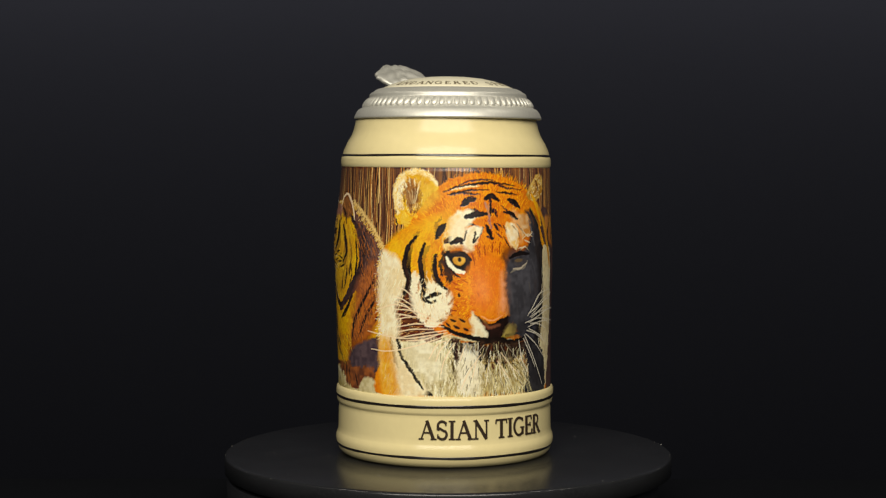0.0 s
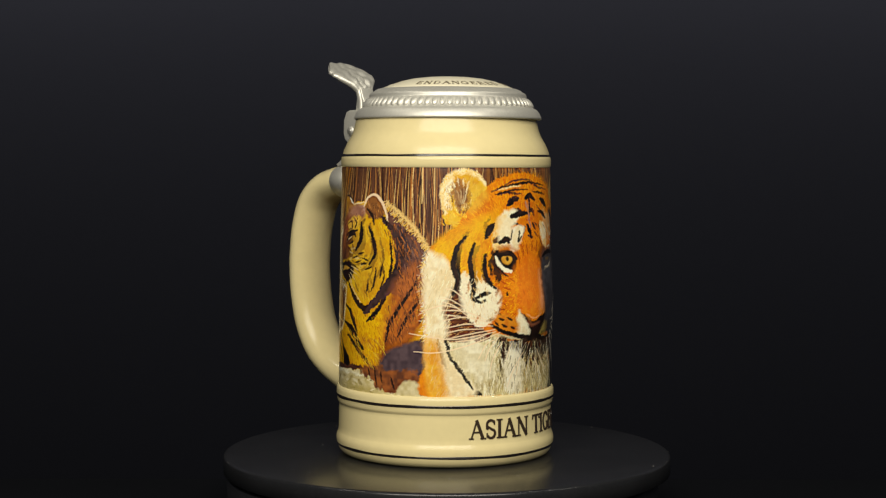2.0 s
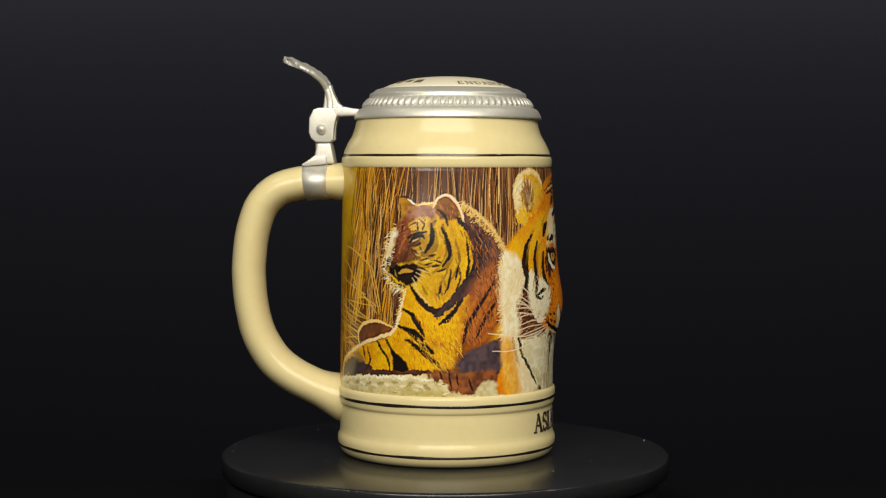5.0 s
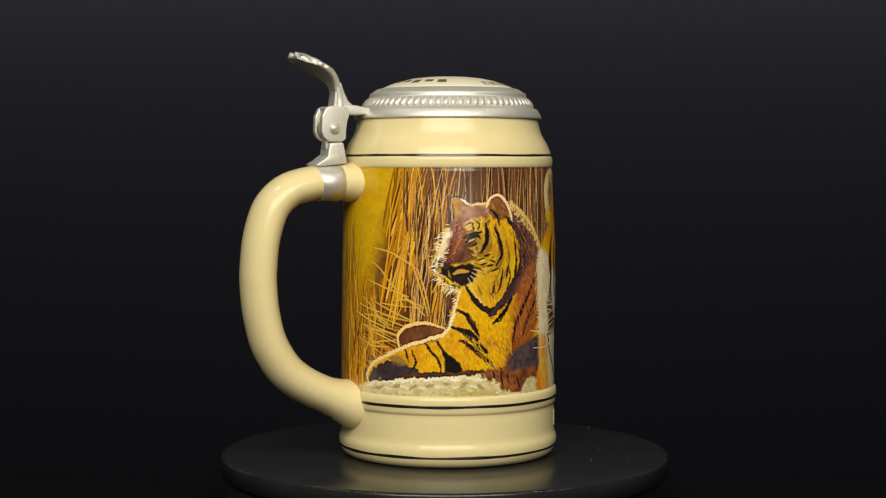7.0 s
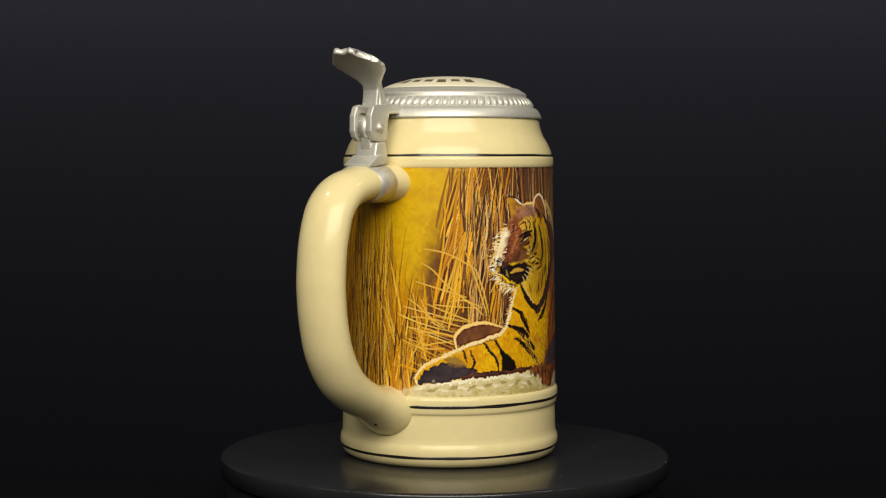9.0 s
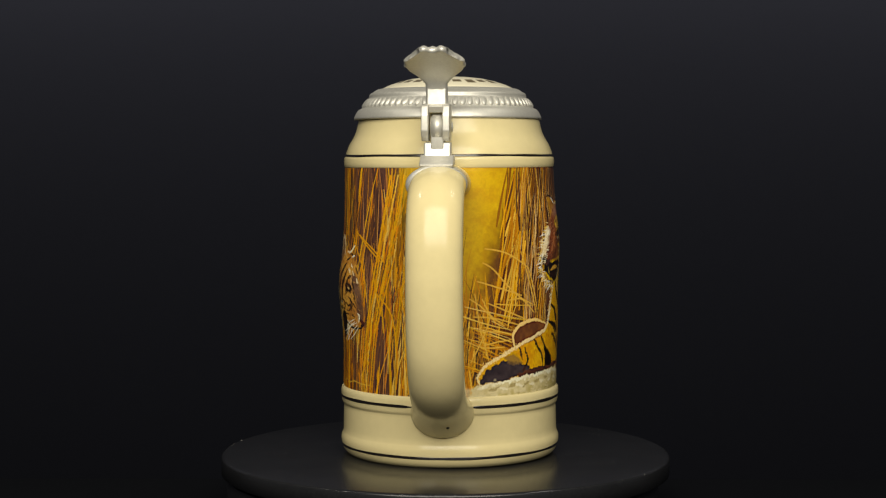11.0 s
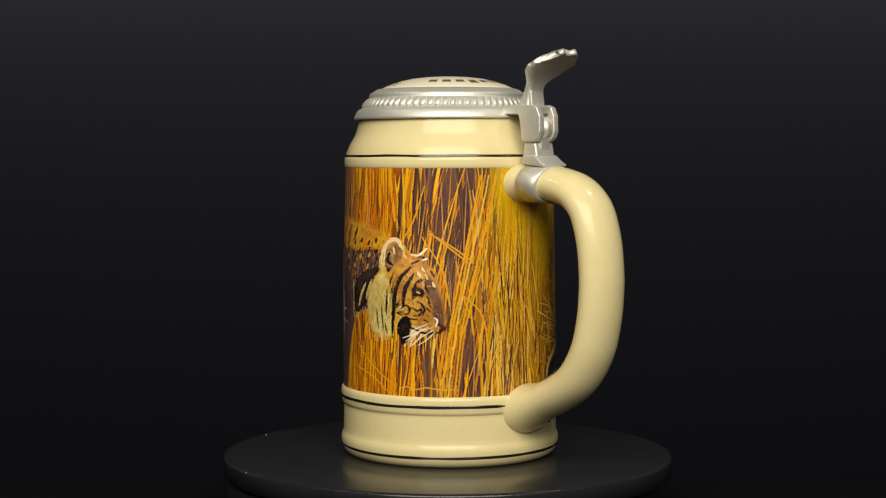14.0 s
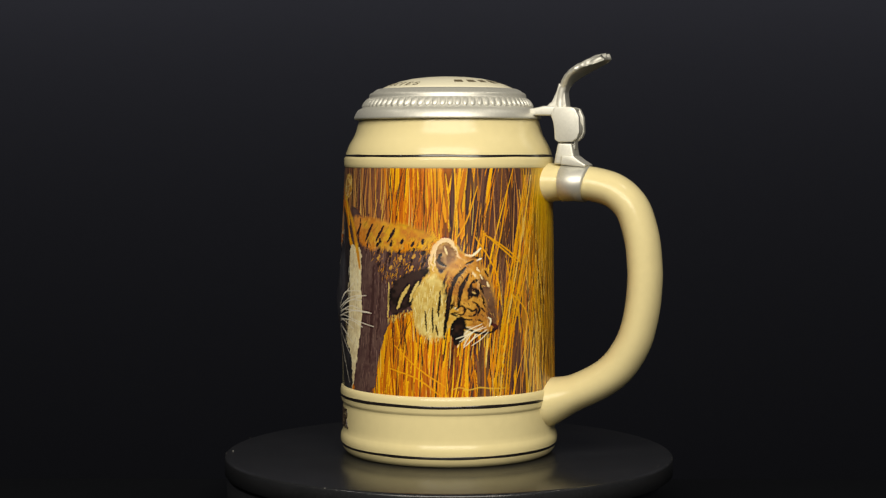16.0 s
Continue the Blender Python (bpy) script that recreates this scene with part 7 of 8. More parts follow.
blob([(57.1, 102.6), (59.9, 106.9), (63.5, 105.0), (62.0, 98.4), (59.7, 91.3), (56.1, 86.6), (52.9, 88.0), (53.9, 93.7)], (130, 68, 36), (104, 54, 32), soft=0.9)
blob([(59.9, 109.7), (65.1, 111.1), (71.6, 108.7), (70.9, 104.9), (64.9, 105.2), (60.3, 105.9)], (158, 106, 76), (112, 66, 44), soft=1, alpha=0.85)
blob([(60.6, 96.5), (67.6, 99.3), (70.0, 93.6), (65.6, 87.7), (59.7, 86.6), (57.0, 89.9)], (124, 74, 38), (84, 50, 30), soft=2, rough=0.9, alpha=0.5)
blob([(61.2, 103.6), (66.9, 106.4), (69.9, 105.4), (67.2, 101.2), (62.9, 99.8)], (218, 174, 56), (200, 150, 44), soft=0.6)
stripe([(61.2, 102.7), (64.0, 104.0), (64.8, 101.2), (62.5, 100.3)], 0.9, (26, 18, 16), (52, 34, 26), rough=0.4)
stripe([(65.4, 105.4), (67.3, 103.5), (66.7, 101.2)], 0.9, (26, 18, 16), (52, 34, 26), rough=0.4)
stripe([(61.3, 95.6), (63.3, 97.5), (66.4, 98.8), (67.6, 97.4)], 1.5, (26, 18, 16), (52, 34, 26), rough=0.4)
stripe([(64.2, 94.2), (66.3, 95.5)], 1.0, (26, 18, 16), (52, 34, 26), rough=0.4)
stripe([(70.3, 103.5), (70.6, 97.1), (68.0, 91.7)], 2.0, (26, 18, 16), (52, 34, 26), rough=0.4)
stripe([(74.6, 102.0), (76.7, 96.9), (77.9, 91.0), (74.9, 85.8)], 1.9, (26, 18, 16), (52, 34, 26), rough=0.4)
stripe([(72.7, 109.6), (75.9, 106.5), (76.9, 102.9)], 1.4, (26, 18, 16), (52, 34, 26), rough=0.4)
stripe([(66.6, 88.4), (69.0, 89.3)], 0.9, (26, 18, 16), (52, 34, 26), rough=0.4)
stripe([(67.6, 86.5), (70.1, 86.9)], 0.9, (26, 18, 16), (52, 34, 26), rough=0.4)
stripe([(70.6, 85.5), (73.3, 86.3)], 0.9, (26, 18, 16), (52, 34, 26), rough=0.4)
stripe([(69.5, 90.0), (72.1, 90.7)], 0.9, (26, 18, 16), (52, 34, 26), rough=0.4)
stripe([(65.7, 85.6), (67.6, 84.1)], 0.9, (26, 18, 16), (52, 34, 26), rough=0.4)
stripe([(71.6, 88.3), (74.4, 87.3)], 0.9, (26, 18, 16), (52, 34, 26), rough=0.4)
stripe([(72.8, 83.5), (76.1, 84.8)], 1.0, (26, 18, 16), (52, 34, 26), rough=0.4)
stripe([(78.4, 84.2), (77.3, 77.8), (75.6, 74.3)], 1.1, (26, 18, 16), (52, 34, 26), rough=0.4)
stripe([(81.5, 86.0), (80.2, 80.1)], 1.1, (26, 18, 16), (52, 34, 26), rough=0.4)
stripe([(74.5, 77.9), (73.4, 73.9)], 1.0, (26, 18, 16), (52, 34, 26), rough=0.4)
stripe([(81.2, 105.7), (87.5, 99.0), (90.2, 90.5), (87.3, 81.5), (81.4, 74.1), (75.6, 67.6), (72.4, 64.9)], 3.8, (44, 30, 28), (70, 50, 48), rough=0.8)
stripe([(61.6, 77.6), (64.9, 72.3), (68.3, 68.4), (72.4, 65.8)], 2.0, (26, 18, 16), (52, 34, 26), rough=0.5)
stripe([(62.7, 78.3), (66.3, 73.2), (69.8, 69.3)], 0.7, (226, 190, 120), rough=0.4)
stripe([(73.4, 61.3), (76.9, 64.2), (80.7, 68.1), (82.9, 71.6)], 1.8, (26, 18, 16), (52, 34, 26), rough=0.5)
stripe([(63.3, 96.3), (65.2, 97.4)], 0.4, (206, 176, 124), rough=0.1)
blob([(55.7, 81.4), (53.4, 86.6), (57.0, 85.6), (63.3, 86.6), (66.2, 84.2), (64.4, 79.4), (59.8, 77.6)], (44, 28, 24), (26, 18, 16), soft=0.5)
stripe([(56.8, 82.6), (59.5, 83.8), (62.7, 83.7)], 1.5, (196, 148, 54), rough=0.4)
stripe([(60.6, 97.5), (64.3, 99.3), (68.2, 100.2)], 1.8, (26, 18, 16), (52, 34, 26), rough=0.4)
stripe([(60.2, 100.3), (58.8, 95.6), (56.6, 90.9)], 1.2, (170, 104, 60), rough=0.6, soft=0.5)
stripe([(58.4, 104.1), (57.5, 98.9)], 1.1, (84, 44, 30), rough=0.6)
stripe([(61.9, 95.6), (60.1, 90.2), (58.8, 87.1)], 1.3, (84, 46, 32), rough=0.7, soft=0.5)
fur([(57.5, 103.6), (72.1, 108.7), (67.8, 105.0), (62.0, 97.2), (56.1, 87.1), (53.4, 88.5)], 130, 235, 1.6, [(160, 92, 52), (84, 46, 32), (186, 126, 86), (112, 60, 36)], width=0.26, spread=20)
stripe([(64.1, 83.2), (67.7, 81.3)], 0.3, (230, 206, 150), rough=0.1, tip=0.4, soft=0.18)
stripe([(63.6, 81.8), (66.5, 78.9)], 0.3, (230, 206, 150), rough=0.1, tip=0.4, soft=0.18)
stripe([(64.7, 84.7), (69.1, 83.1)], 0.3, (230, 206, 150), rough=0.1, tip=0.4, soft=0.18)
stripe([(62.5, 80.9), (64.4, 77.5)], 0.3, (230, 206, 150), rough=0.1, tip=0.4, soft=0.18)
stripe([(52.3, 88.0), (53.9, 86.1), (55.2, 87.1)], 1.8, (66, 40, 36), rough=0.3)
blob([(52.0, 96.0), (53.9, 100.7), (55.5, 99.3), (53.9, 93.2), (51.6, 89.9), (50.9, 91.7)], (247, 235, 198), (233, 212, 164), soft=0.9, alpha=0.8)
fur([(50.6, 96.0), (55.2, 100.8), (53.9, 86.6), (50.1, 86.5)], 40, 190, 1.8, [(247, 235, 198), (233, 212, 164)], width=0.3, spread=24)
blob([(87.2, 77.4), (97.9, 86.6), (98.7, 63.3), (91.7, 53.6), (81.8, 54.3), (83.7, 64.3)], (192, 106, 40), (150, 80, 36), soft=2.6, alpha=0.75)
stripe([(96.9, 78.1), (91.2, 69.9), (85.8, 61.8), (83.6, 53.3)], 1.7, (26, 18, 16), (52, 34, 26), rough=0.5)
stripe([(98.4, 70.7), (93.3, 63.7), (89.2, 55.5)], 1.5, (26, 18, 16), (52, 34, 26), rough=0.5)
stripe([(58.5, 67.1), (61.9, 65.2), (65.5, 59.1), (67.4, 56.0)], 1.5, (26, 18, 16), (52, 34, 26), rough=0.5)
stripe([(56.6, 59.7), (63.1, 58.0), (67.4, 53.6), (71.0, 49.4)], 1.9, (26, 18, 16), (52, 34, 26), rough=0.5)
stripe([(60.8, 54.4), (66.8, 49.5), (74.7, 43.2)], 1.9, (26, 18, 16), (52, 34, 26), rough=0.5)
blob([(80.2, 43.3), (83.7, 48.4), (90.3, 51.8), (98.6, 52.6), (98.5, 41.8), (87.6, 40.9)], (66, 52, 58), (90, 72, 76), soft=0.8)
blob([(69.9, 38.1), (71.1, 41.9), (76.9, 43.1), (83.2, 41.0), (82.6, 33.5), (78.1, 32.4), (75.9, 37.1)], (156, 90, 42), (104, 62, 40), soft=0.5, rough=0.9)
blob([(83.2, 41.0), (98.5, 40.8), (95.5, 33.8), (85.7, 31.3), (82.0, 35.5)], (96, 54, 34), (156, 88, 42), soft=0.6, rough=1)
blob([(91.0, 35.7), (97.2, 37.1), (98.4, 29.8), (88.9, 30.8)], (214, 200, 154), (184, 166, 110), soft=0.6)
stripe([(73.7, 41.3), (74.8, 37.9)], 0.9, (50, 28, 22), rough=0.4)
stripe([(77.4, 41.8), (78.6, 34.5)], 0.9, (50, 28, 22), rough=0.4)
stripe([(80.8, 40.4), (81.5, 35.5)], 0.9, (50, 28, 22), rough=0.4)
stripe([(86.0, 38.1), (87.6, 33.1)], 0.9, (50, 28, 22), rough=0.4)
blob([(12.1, 34.1), (36.8, 37.0), (68.1, 37.7), (68.7, 31.5), (36.8, 30.5), (12.2, 29.2)], (196, 178, 112), (226, 212, 168), soft=0.8, rough=1.6, alpha=0.55)
stripe([(16.0, 34.0), (20.2, 34.9)], 1.3, (238, 228, 194), rough=0.7, alpha=0.7)
stripe([(21.2, 32.8), (25.0, 34.1)], 1.3, (150, 130, 70), rough=0.7, alpha=0.7)
stripe([(25.9, 33.7), (29.3, 33.2)], 1.3, (238, 228, 194), rough=0.7, alpha=0.7)
stripe([(30.2, 34.4), (33.4, 34.9)], 1.3, (150, 130, 70), rough=0.7, alpha=0.7)
stripe([(34.2, 35.2), (37.4, 33.9)], 1.3, (238, 228, 194), rough=0.7, alpha=0.7)
stripe([(38.1, 33.7), (41.1, 35.5)], 1.3, (150, 130, 70), rough=0.7, alpha=0.7)
stripe([(41.9, 34.4), (44.8, 34.4)], 1.3, (238, 228, 194), rough=0.7, alpha=0.7)
stripe([(45.5, 34.9), (48.4, 36.0)], 1.3, (150, 130, 70), rough=0.7, alpha=0.7)
stripe([(49.1, 35.5), (51.9, 34.8)], 1.3, (238, 228, 194), rough=0.7, alpha=0.7)
stripe([(52.6, 36.0), (55.5, 36.3)], 1.3, (150, 130, 70), rough=0.7, alpha=0.7)
stripe([(56.2, 34.4), (59.0, 35.1)], 1.3, (238, 228, 194), rough=0.7, alpha=0.7)
stripe([(59.7, 34.8), (62.6, 36.4)], 1.3, (150, 130, 70), rough=0.7, alpha=0.7)
stripe([(63.3, 35.2), (66.2, 35.1)], 1.3, (238, 228, 194), rough=0.7, alpha=0.7)
stripe([(66.9, 35.6), (69.9, 33.8)], 1.3, (150, 130, 70), rough=0.7, alpha=0.7)
fur([(81.7, 102.8), (95.6, 100.0), (99.2, 85.3), (97.4, 63.4), (85.8, 53.4), (82.7, 64.4), (89.7, 83.3)], 260, -75, 3, [(112, 64, 34), (70, 46, 38), (190, 110, 44), (150, 84, 38)], width=0.4, spread=12)
fur([(67.9, 55.5), (82.7, 54.8), (77.1, 43.5), (68.0, 45.9), (60.8, 55.6)], 90, -60, 3, [(222, 180, 50), (196, 140, 34), (176, 112, 34)], width=0.5, spread=16)
# second layer of glaze on the striding tiger
blob([(193.8, 104.5), (206.7, 104.4), (224.5, 101.9), (231.6, 99.1), (228.7, 95.3), (219.8, 96.5), (213.7, 92.5), (199.4, 95.4)], (208, 158, 40), (188, 120, 44), soft=1.5, alpha=0.75)
stripe([(204.2, 98.0), (203.1, 96.0)], 1.3, (196, 146, 60), rough=0.7)
stripe([(216.3, 92.9), (215.5, 90.9)], 1.3, (52, 36, 32), rough=0.7)
stripe([(226.4, 87.6), (225.7, 85.7)], 1.3, (52, 36, 32), rough=0.7)
stripe([(210.9, 94.1), (210.0, 92.2)], 1.3, (196, 146, 60), rough=0.7)
stripe([(221.6, 88.9), (220.9, 87.0)], 1.3, (52, 36, 32), rough=0.7)
stripe([(204.7, 95.4), (203.7, 93.4)], 1.3, (52, 36, 32), rough=0.7)
stripe([(216.7, 90.2), (215.9, 88.3)], 1.3, (196, 146, 60), rough=0.7)
stripe([(226.4, 97.4), (225.6, 95.5)], 1.3, (52, 36, 32), rough=0.7)
stripe([(211.3, 91.5), (210.5, 89.5)], 1.3, (52, 36, 32), rough=0.7)
stripe([(222.0, 86.3), (221.2, 84.4)], 1.3, (196, 146, 60), rough=0.7)
stripe([(205.2, 92.7), (204.2, 90.7)], 1.3, (52, 36, 32), rough=0.7)
stripe([(217.0, 87.6), (216.2, 85.7)], 1.3, (52, 36, 32), rough=0.7)
stripe([(226.7, 94.8), (226.0, 92.9)], 1.3, (196, 146, 60), rough=0.7)
stripe([(211.7, 88.9), (210.8, 86.9)], 1.3, (52, 36, 32), rough=0.7)
stripe([(222.0, 96.1), (221.2, 94.2)], 1.3, (52, 36, 32), rough=0.7)
stripe([(205.7, 90.1), (204.7, 88.1)], 1.3, (196, 146, 60), rough=0.7)
stripe([(217.0, 97.4), (216.2, 95.5)], 1.3, (52, 36, 32), rough=0.7)
stripe([(227.0, 92.2), (226.3, 90.3)], 1.3, (52, 36, 32), rough=0.7)
stripe([(212.1, 86.2), (211.2, 84.3)], 1.3, (196, 146, 60), rough=0.7)
stripe([(222.3, 93.5), (221.6, 91.6)], 1.3, (52, 36, 32), rough=0.7)
stripe([(206.2, 87.4), (205.1, 85.5)], 1.3, (52, 36, 32), rough=0.7)
stripe([(217.4, 94.8), (216.6, 92.9)], 1.3, (196, 146, 60), rough=0.7)
stripe([(227.3, 89.6), (226.6, 87.6)], 1.3, (52, 36, 32), rough=0.7)
stripe([(212.1, 96.1), (211.2, 94.1)], 1.3, (52, 36, 32), rough=0.7)
stripe([(222.6, 90.9), (221.9, 89.0)], 1.3, (196, 146, 60), rough=0.7)
stripe([(206.0, 97.3), (205.1, 95.4)], 1.3, (52, 36, 32), rough=0.7)
stripe([(192.7, 103.2), (189.3, 98.2)], 1.4, (60, 38, 32), rough=0.4)
stripe([(201.0, 103.2), (196.4, 96.0)], 1.4, (60, 38, 32), rough=0.4)
stripe([(207.5, 102.5), (203.5, 96.3)], 1.4, (60, 38, 32), rough=0.4)
stripe([(213.3, 101.7), (209.9, 95.8)], 1.4, (60, 38, 32), rough=0.4)
blob([(211.1, 75.6), (216.8, 81.1), (226.5, 85.3), (229.5, 83.9), (224.0, 78.5), (220.1, 69.2), (214.2, 65.1), (210.8, 67.6)], (30, 22, 20), (58, 42, 38), soft=0.5)
stripe([(220.5, 78.2), (217.4, 73.5), (214.9, 67.8)], 1.5, (206, 176, 96), rough=0.5)
stripe([(224.5, 79.5), (222.4, 75.4), (220.7, 71.2)], 1.2, (214, 186, 110), rough=0.5)
blob([(231.7, 93.0), (233.4, 95.8), (237.0, 95.6), (240.3, 91.6), (238.5, 86.4), (234.3, 85.7), (231.8, 88.7)], (196, 152, 92), (130, 90, 52), soft=0.6, rough=0.8)
stripe([(233.7, 91.6), (233.3, 88.3), (235.7, 86.4)], 1.8, (50, 34, 26), rough=0.6)
stripe([(235.6, 94.4), (236.6, 91.1)], 0.8, (232, 206, 150), rough=0.4)
stripe([(231.4, 86.8), (231.7, 93.0), (233.8, 96.3), (237.5, 96.1), (240.6, 92.1)], 1.0, (236, 206, 156), rough=0.6)
blob([(236.7, 86.4), (244.1, 90.7), (250.2, 87.8), (255.1, 81.5), (258.1, 68.3), (257.6, 60.9), (252.7, 58.7), (244.1, 61.2), (239.5, 69.9), (236.8, 79.4)], (208, 152, 58), (182, 120, 44), soft=0.9, alpha=0.85)
blob([(250.6, 82.1), (254.1, 79.2), (257.6, 69.1), (258.1, 61.9), (255.1, 61.0), (253.0, 69.7), (250.6, 74.5)], (122, 88, 62), (96, 66, 48), soft=0.7)
blob([(222.4, 73.0), (228.9, 80.4), (232.5, 82.1), (235.4, 75.8), (235.6, 57.8), (229.8, 56.6), (224.2, 59.3)], (226, 204, 124), (200, 168, 84), soft=1)
fur([(222.9, 71.8), (232.6, 80.5), (235.2, 59.0), (225.2, 58.6)], 110, -95, 3, [(236, 220, 160), (196, 160, 80), (222, 196, 120)], width=0.3, spread=8)
stripe([(230.6, 68.5), (230.6, 58.1)], 0.8, (26, 18, 16), (52, 34, 26), rough=0.35)
stripe([(227.6, 67.2), (227.8, 58.7)], 0.7, (26, 18, 16), (52, 34, 26), rough=0.35)
stripe([(233.8, 75.7), (232.9, 64.9)], 1.0, (26, 18, 16), (52, 34, 26), rough=0.35)
stripe([(231.9, 61.3), (232.7, 57.2)], 0.8, (26, 18, 16), (52, 34, 26), rough=0.35)
stripe([(244.1, 85.5), (240.0, 81.3), (237.7, 74.6), (236.7, 67.4), (235.4, 57.3)], 2.0, (26, 18, 16), (52, 34, 26), rough=0.35)
stripe([(245.4, 82.7), (242.2, 76.5), (240.9, 68.7)], 1.8, (26, 18, 16), (52, 34, 26), rough=0.35)
stripe([(240.2, 68.0), (242.2, 69.4), (244.0, 67.9), (242.9, 65.8), (240.8, 66.0)], 0.9, (26, 18, 16), (52, 34, 26), rough=0.35)
stripe([(244.7, 68.6), (246.8, 67.2), (248.7, 67.9), (248.2, 65.5), (245.4, 65.0)], 0.9, (26, 18, 16), (52, 34, 26), rough=0.35)
stripe([(246.8, 79.3), (249.2, 80.2)], 1.2, (26, 18, 16), (52, 34, 26), rough=0.35)
stripe([(244.1, 86.9), (247.6, 88.3)], 1.1, (26, 18, 16), (52, 34, 26), rough=0.35)
stripe([(252.4, 84.4), (254.1, 81.6)], 0.8, (26, 18, 16), (52, 34, 26), rough=0.35)
stripe([(250.6, 68.5), (252.6, 66.8)], 0.7, (26, 18, 16), (52, 34, 26), rough=0.35)
stripe([(249.2, 63.5), (251.6, 62.5)], 0.7, (26, 18, 16), (52, 34, 26), rough=0.35)
blob([(244.7, 76.5), (248.0, 77.4), (250.3, 75.5), (249.2, 72.9), (246.8, 73.6), (245.4, 72.2)], (26, 18, 16), (52, 34, 26), soft=0.4, rough=0.5)
stripe([(246.8, 79.3), (245.4, 75.8)], 1.3, (26, 18, 16), (52, 34, 26), rough=0.4)
stripe([(250.1, 79.3), (251.6, 74.5)], 0.9, (26, 18, 16), (52, 34, 26), rough=0.4)
stripe([(247.5, 71.0), (249.9, 68.6), (249.2, 65.0)], 1.0, (26, 18, 16), (52, 34, 26), rough=0.4)
stripe([(251.1, 73.3), (252.6, 68.5)], 0.8, (26, 18, 16), (52, 34, 26), rough=0.4)
stripe([(241.8, 65.1), (244.1, 63.6), (246.9, 63.6)], 0.9, (26, 18, 16), (52, 34, 26), rough=0.4)
fur([(238.3, 86.4), (250.2, 87.6), (256.6, 68.4), (253.6, 60.1), (240.6, 68.7)], 120, -70, 1.5, [(226, 170, 80), (150, 96, 44), (190, 130, 56), (96, 60, 36)], width=0.26, spread=22)
stripe([(246.8, 75.3), (248.2, 74.6)], 0.7, (206, 170, 100), rough=0.1)
blob([(238.7, 61.2), (241.5, 64.8), (244.1, 62.2), (243.4, 55.9), (240.1, 52.3), (238.2, 56.4)], (26, 18, 16), (52, 34, 26), soft=0.4)
stripe([(243.6, 60.2), (250.0, 57.7), (256.6, 58.1)], 1.1, (26, 18, 16), rough=0.3)
stripe([(255.1, 61.7), (257.9, 59.9), (256.4, 58.6)], 1.9, (92, 42, 32), (52, 34, 26), rough=0.3)
stripe([(247.1, 83.6), (248.2, 81.7)], 0.9, (240, 214, 166), rough=0.5)
stripe([(250.2, 82.6), (251.4, 80.7)], 0.9, (240, 214, 166), rough=0.5)
stripe([(253.3, 79.2), (254.3, 77.3)], 0.9, (240, 214, 166), rough=0.5)
stripe([(248.8, 85.4), (250.2, 84.0)], 0.9, (240, 214, 166), rough=0.5)
stripe([(254.1, 64.4), (255.3, 62.9), (254.6, 60.5)], 0.8, (246, 230, 196), rough=0.2)
stripe([(253.1, 60.1), (247.6, 58.3), (241.7, 54.2)], 0.32, (246, 234, 206), rough=0.1, tip=0.4, soft=0.18)
stripe([(253.6, 59.1), (247.6, 55.4), (243.6, 51.8)], 0.32, (246, 234, 206), rough=0.1, tip=0.4, soft=0.18)
stripe([(251.7, 60.6), (245.2, 57.3), (240.1, 55.4)], 0.32, (246, 234, 206), rough=0.1, tip=0.4, soft=0.18)
stripe([(254.1, 58.1), (250.7, 54.9), (246.9, 52.5)], 0.32, (246, 234, 206), rough=0.1, tip=0.4, soft=0.18)
stripe([(251.2, 61.6), (245.5, 59.3)], 0.32, (246, 234, 206), rough=0.1, tip=0.4, soft=0.18)

# whiskers
stripe([(131.2, 58.8), (120.4, 57.2), (108.9, 54.8)], 0.42, (246, 218, 178), rough=0.1, tip=0.4, soft=0.18)
stripe([(130.2, 60.3), (119.2, 61.4), (109.4, 59.6)], 0.42, (246, 218, 178), rough=0.1, tip=0.4, soft=0.18)
stripe([(129.3, 61.7), (118.2, 64.3), (108.9, 62.9)], 0.42, (246, 218, 178), rough=0.1, tip=0.4, soft=0.18)
stripe([(128.3, 62.6), (117.9, 66.7), (107.8, 67.2)], 0.42, (246, 218, 178), rough=0.1, tip=0.4, soft=0.18)
stripe([(117.9, 68.3), (112.0, 71.7), (107.2, 72.4)], 0.42, (246, 218, 178), rough=0.1, tip=0.4, soft=0.18)
stripe([(117.9, 71.9), (113.1, 75.6), (109.9, 76.4)], 0.42, (246, 218, 178), rough=0.1, tip=0.4, soft=0.18)
stripe([(133.5, 57.4), (119.2, 52.3), (106.2, 49.3), (96.5, 49.6)], 0.42, (246, 218, 178), rough=0.1, tip=0.4, soft=0.18)
stripe([(131.7, 57.9), (114.2, 55.0), (103.3, 55.9), (94.4, 57.2)], 0.42, (246, 218, 178), rough=0.1, tip=0.4, soft=0.18)
stripe([(116.7, 67.6), (108.8, 69.2), (99.6, 66.7)], 0.42, (246, 218, 178), rough=0.1, tip=0.4, soft=0.18)
stripe([(119.2, 64.8), (113.1, 69.3), (108.8, 70.6)], 0.42, (246, 218, 178), rough=0.1, tip=0.4, soft=0.18)
stripe([(126.0, 59.2), (116.7, 59.0), (110.5, 57.7)], 0.42, (246, 218, 178), rough=0.1, tip=0.4, soft=0.18)
stripe([(128.8, 57.4), (121.7, 54.8), (114.2, 54.1)], 0.42, (246, 218, 178), rough=0.1, tip=0.4, soft=0.18)
stripe([(116.2, 64.7), (108.9, 65.3)], 0.42, (246, 218, 178), rough=0.1, tip=0.4, soft=0.18)
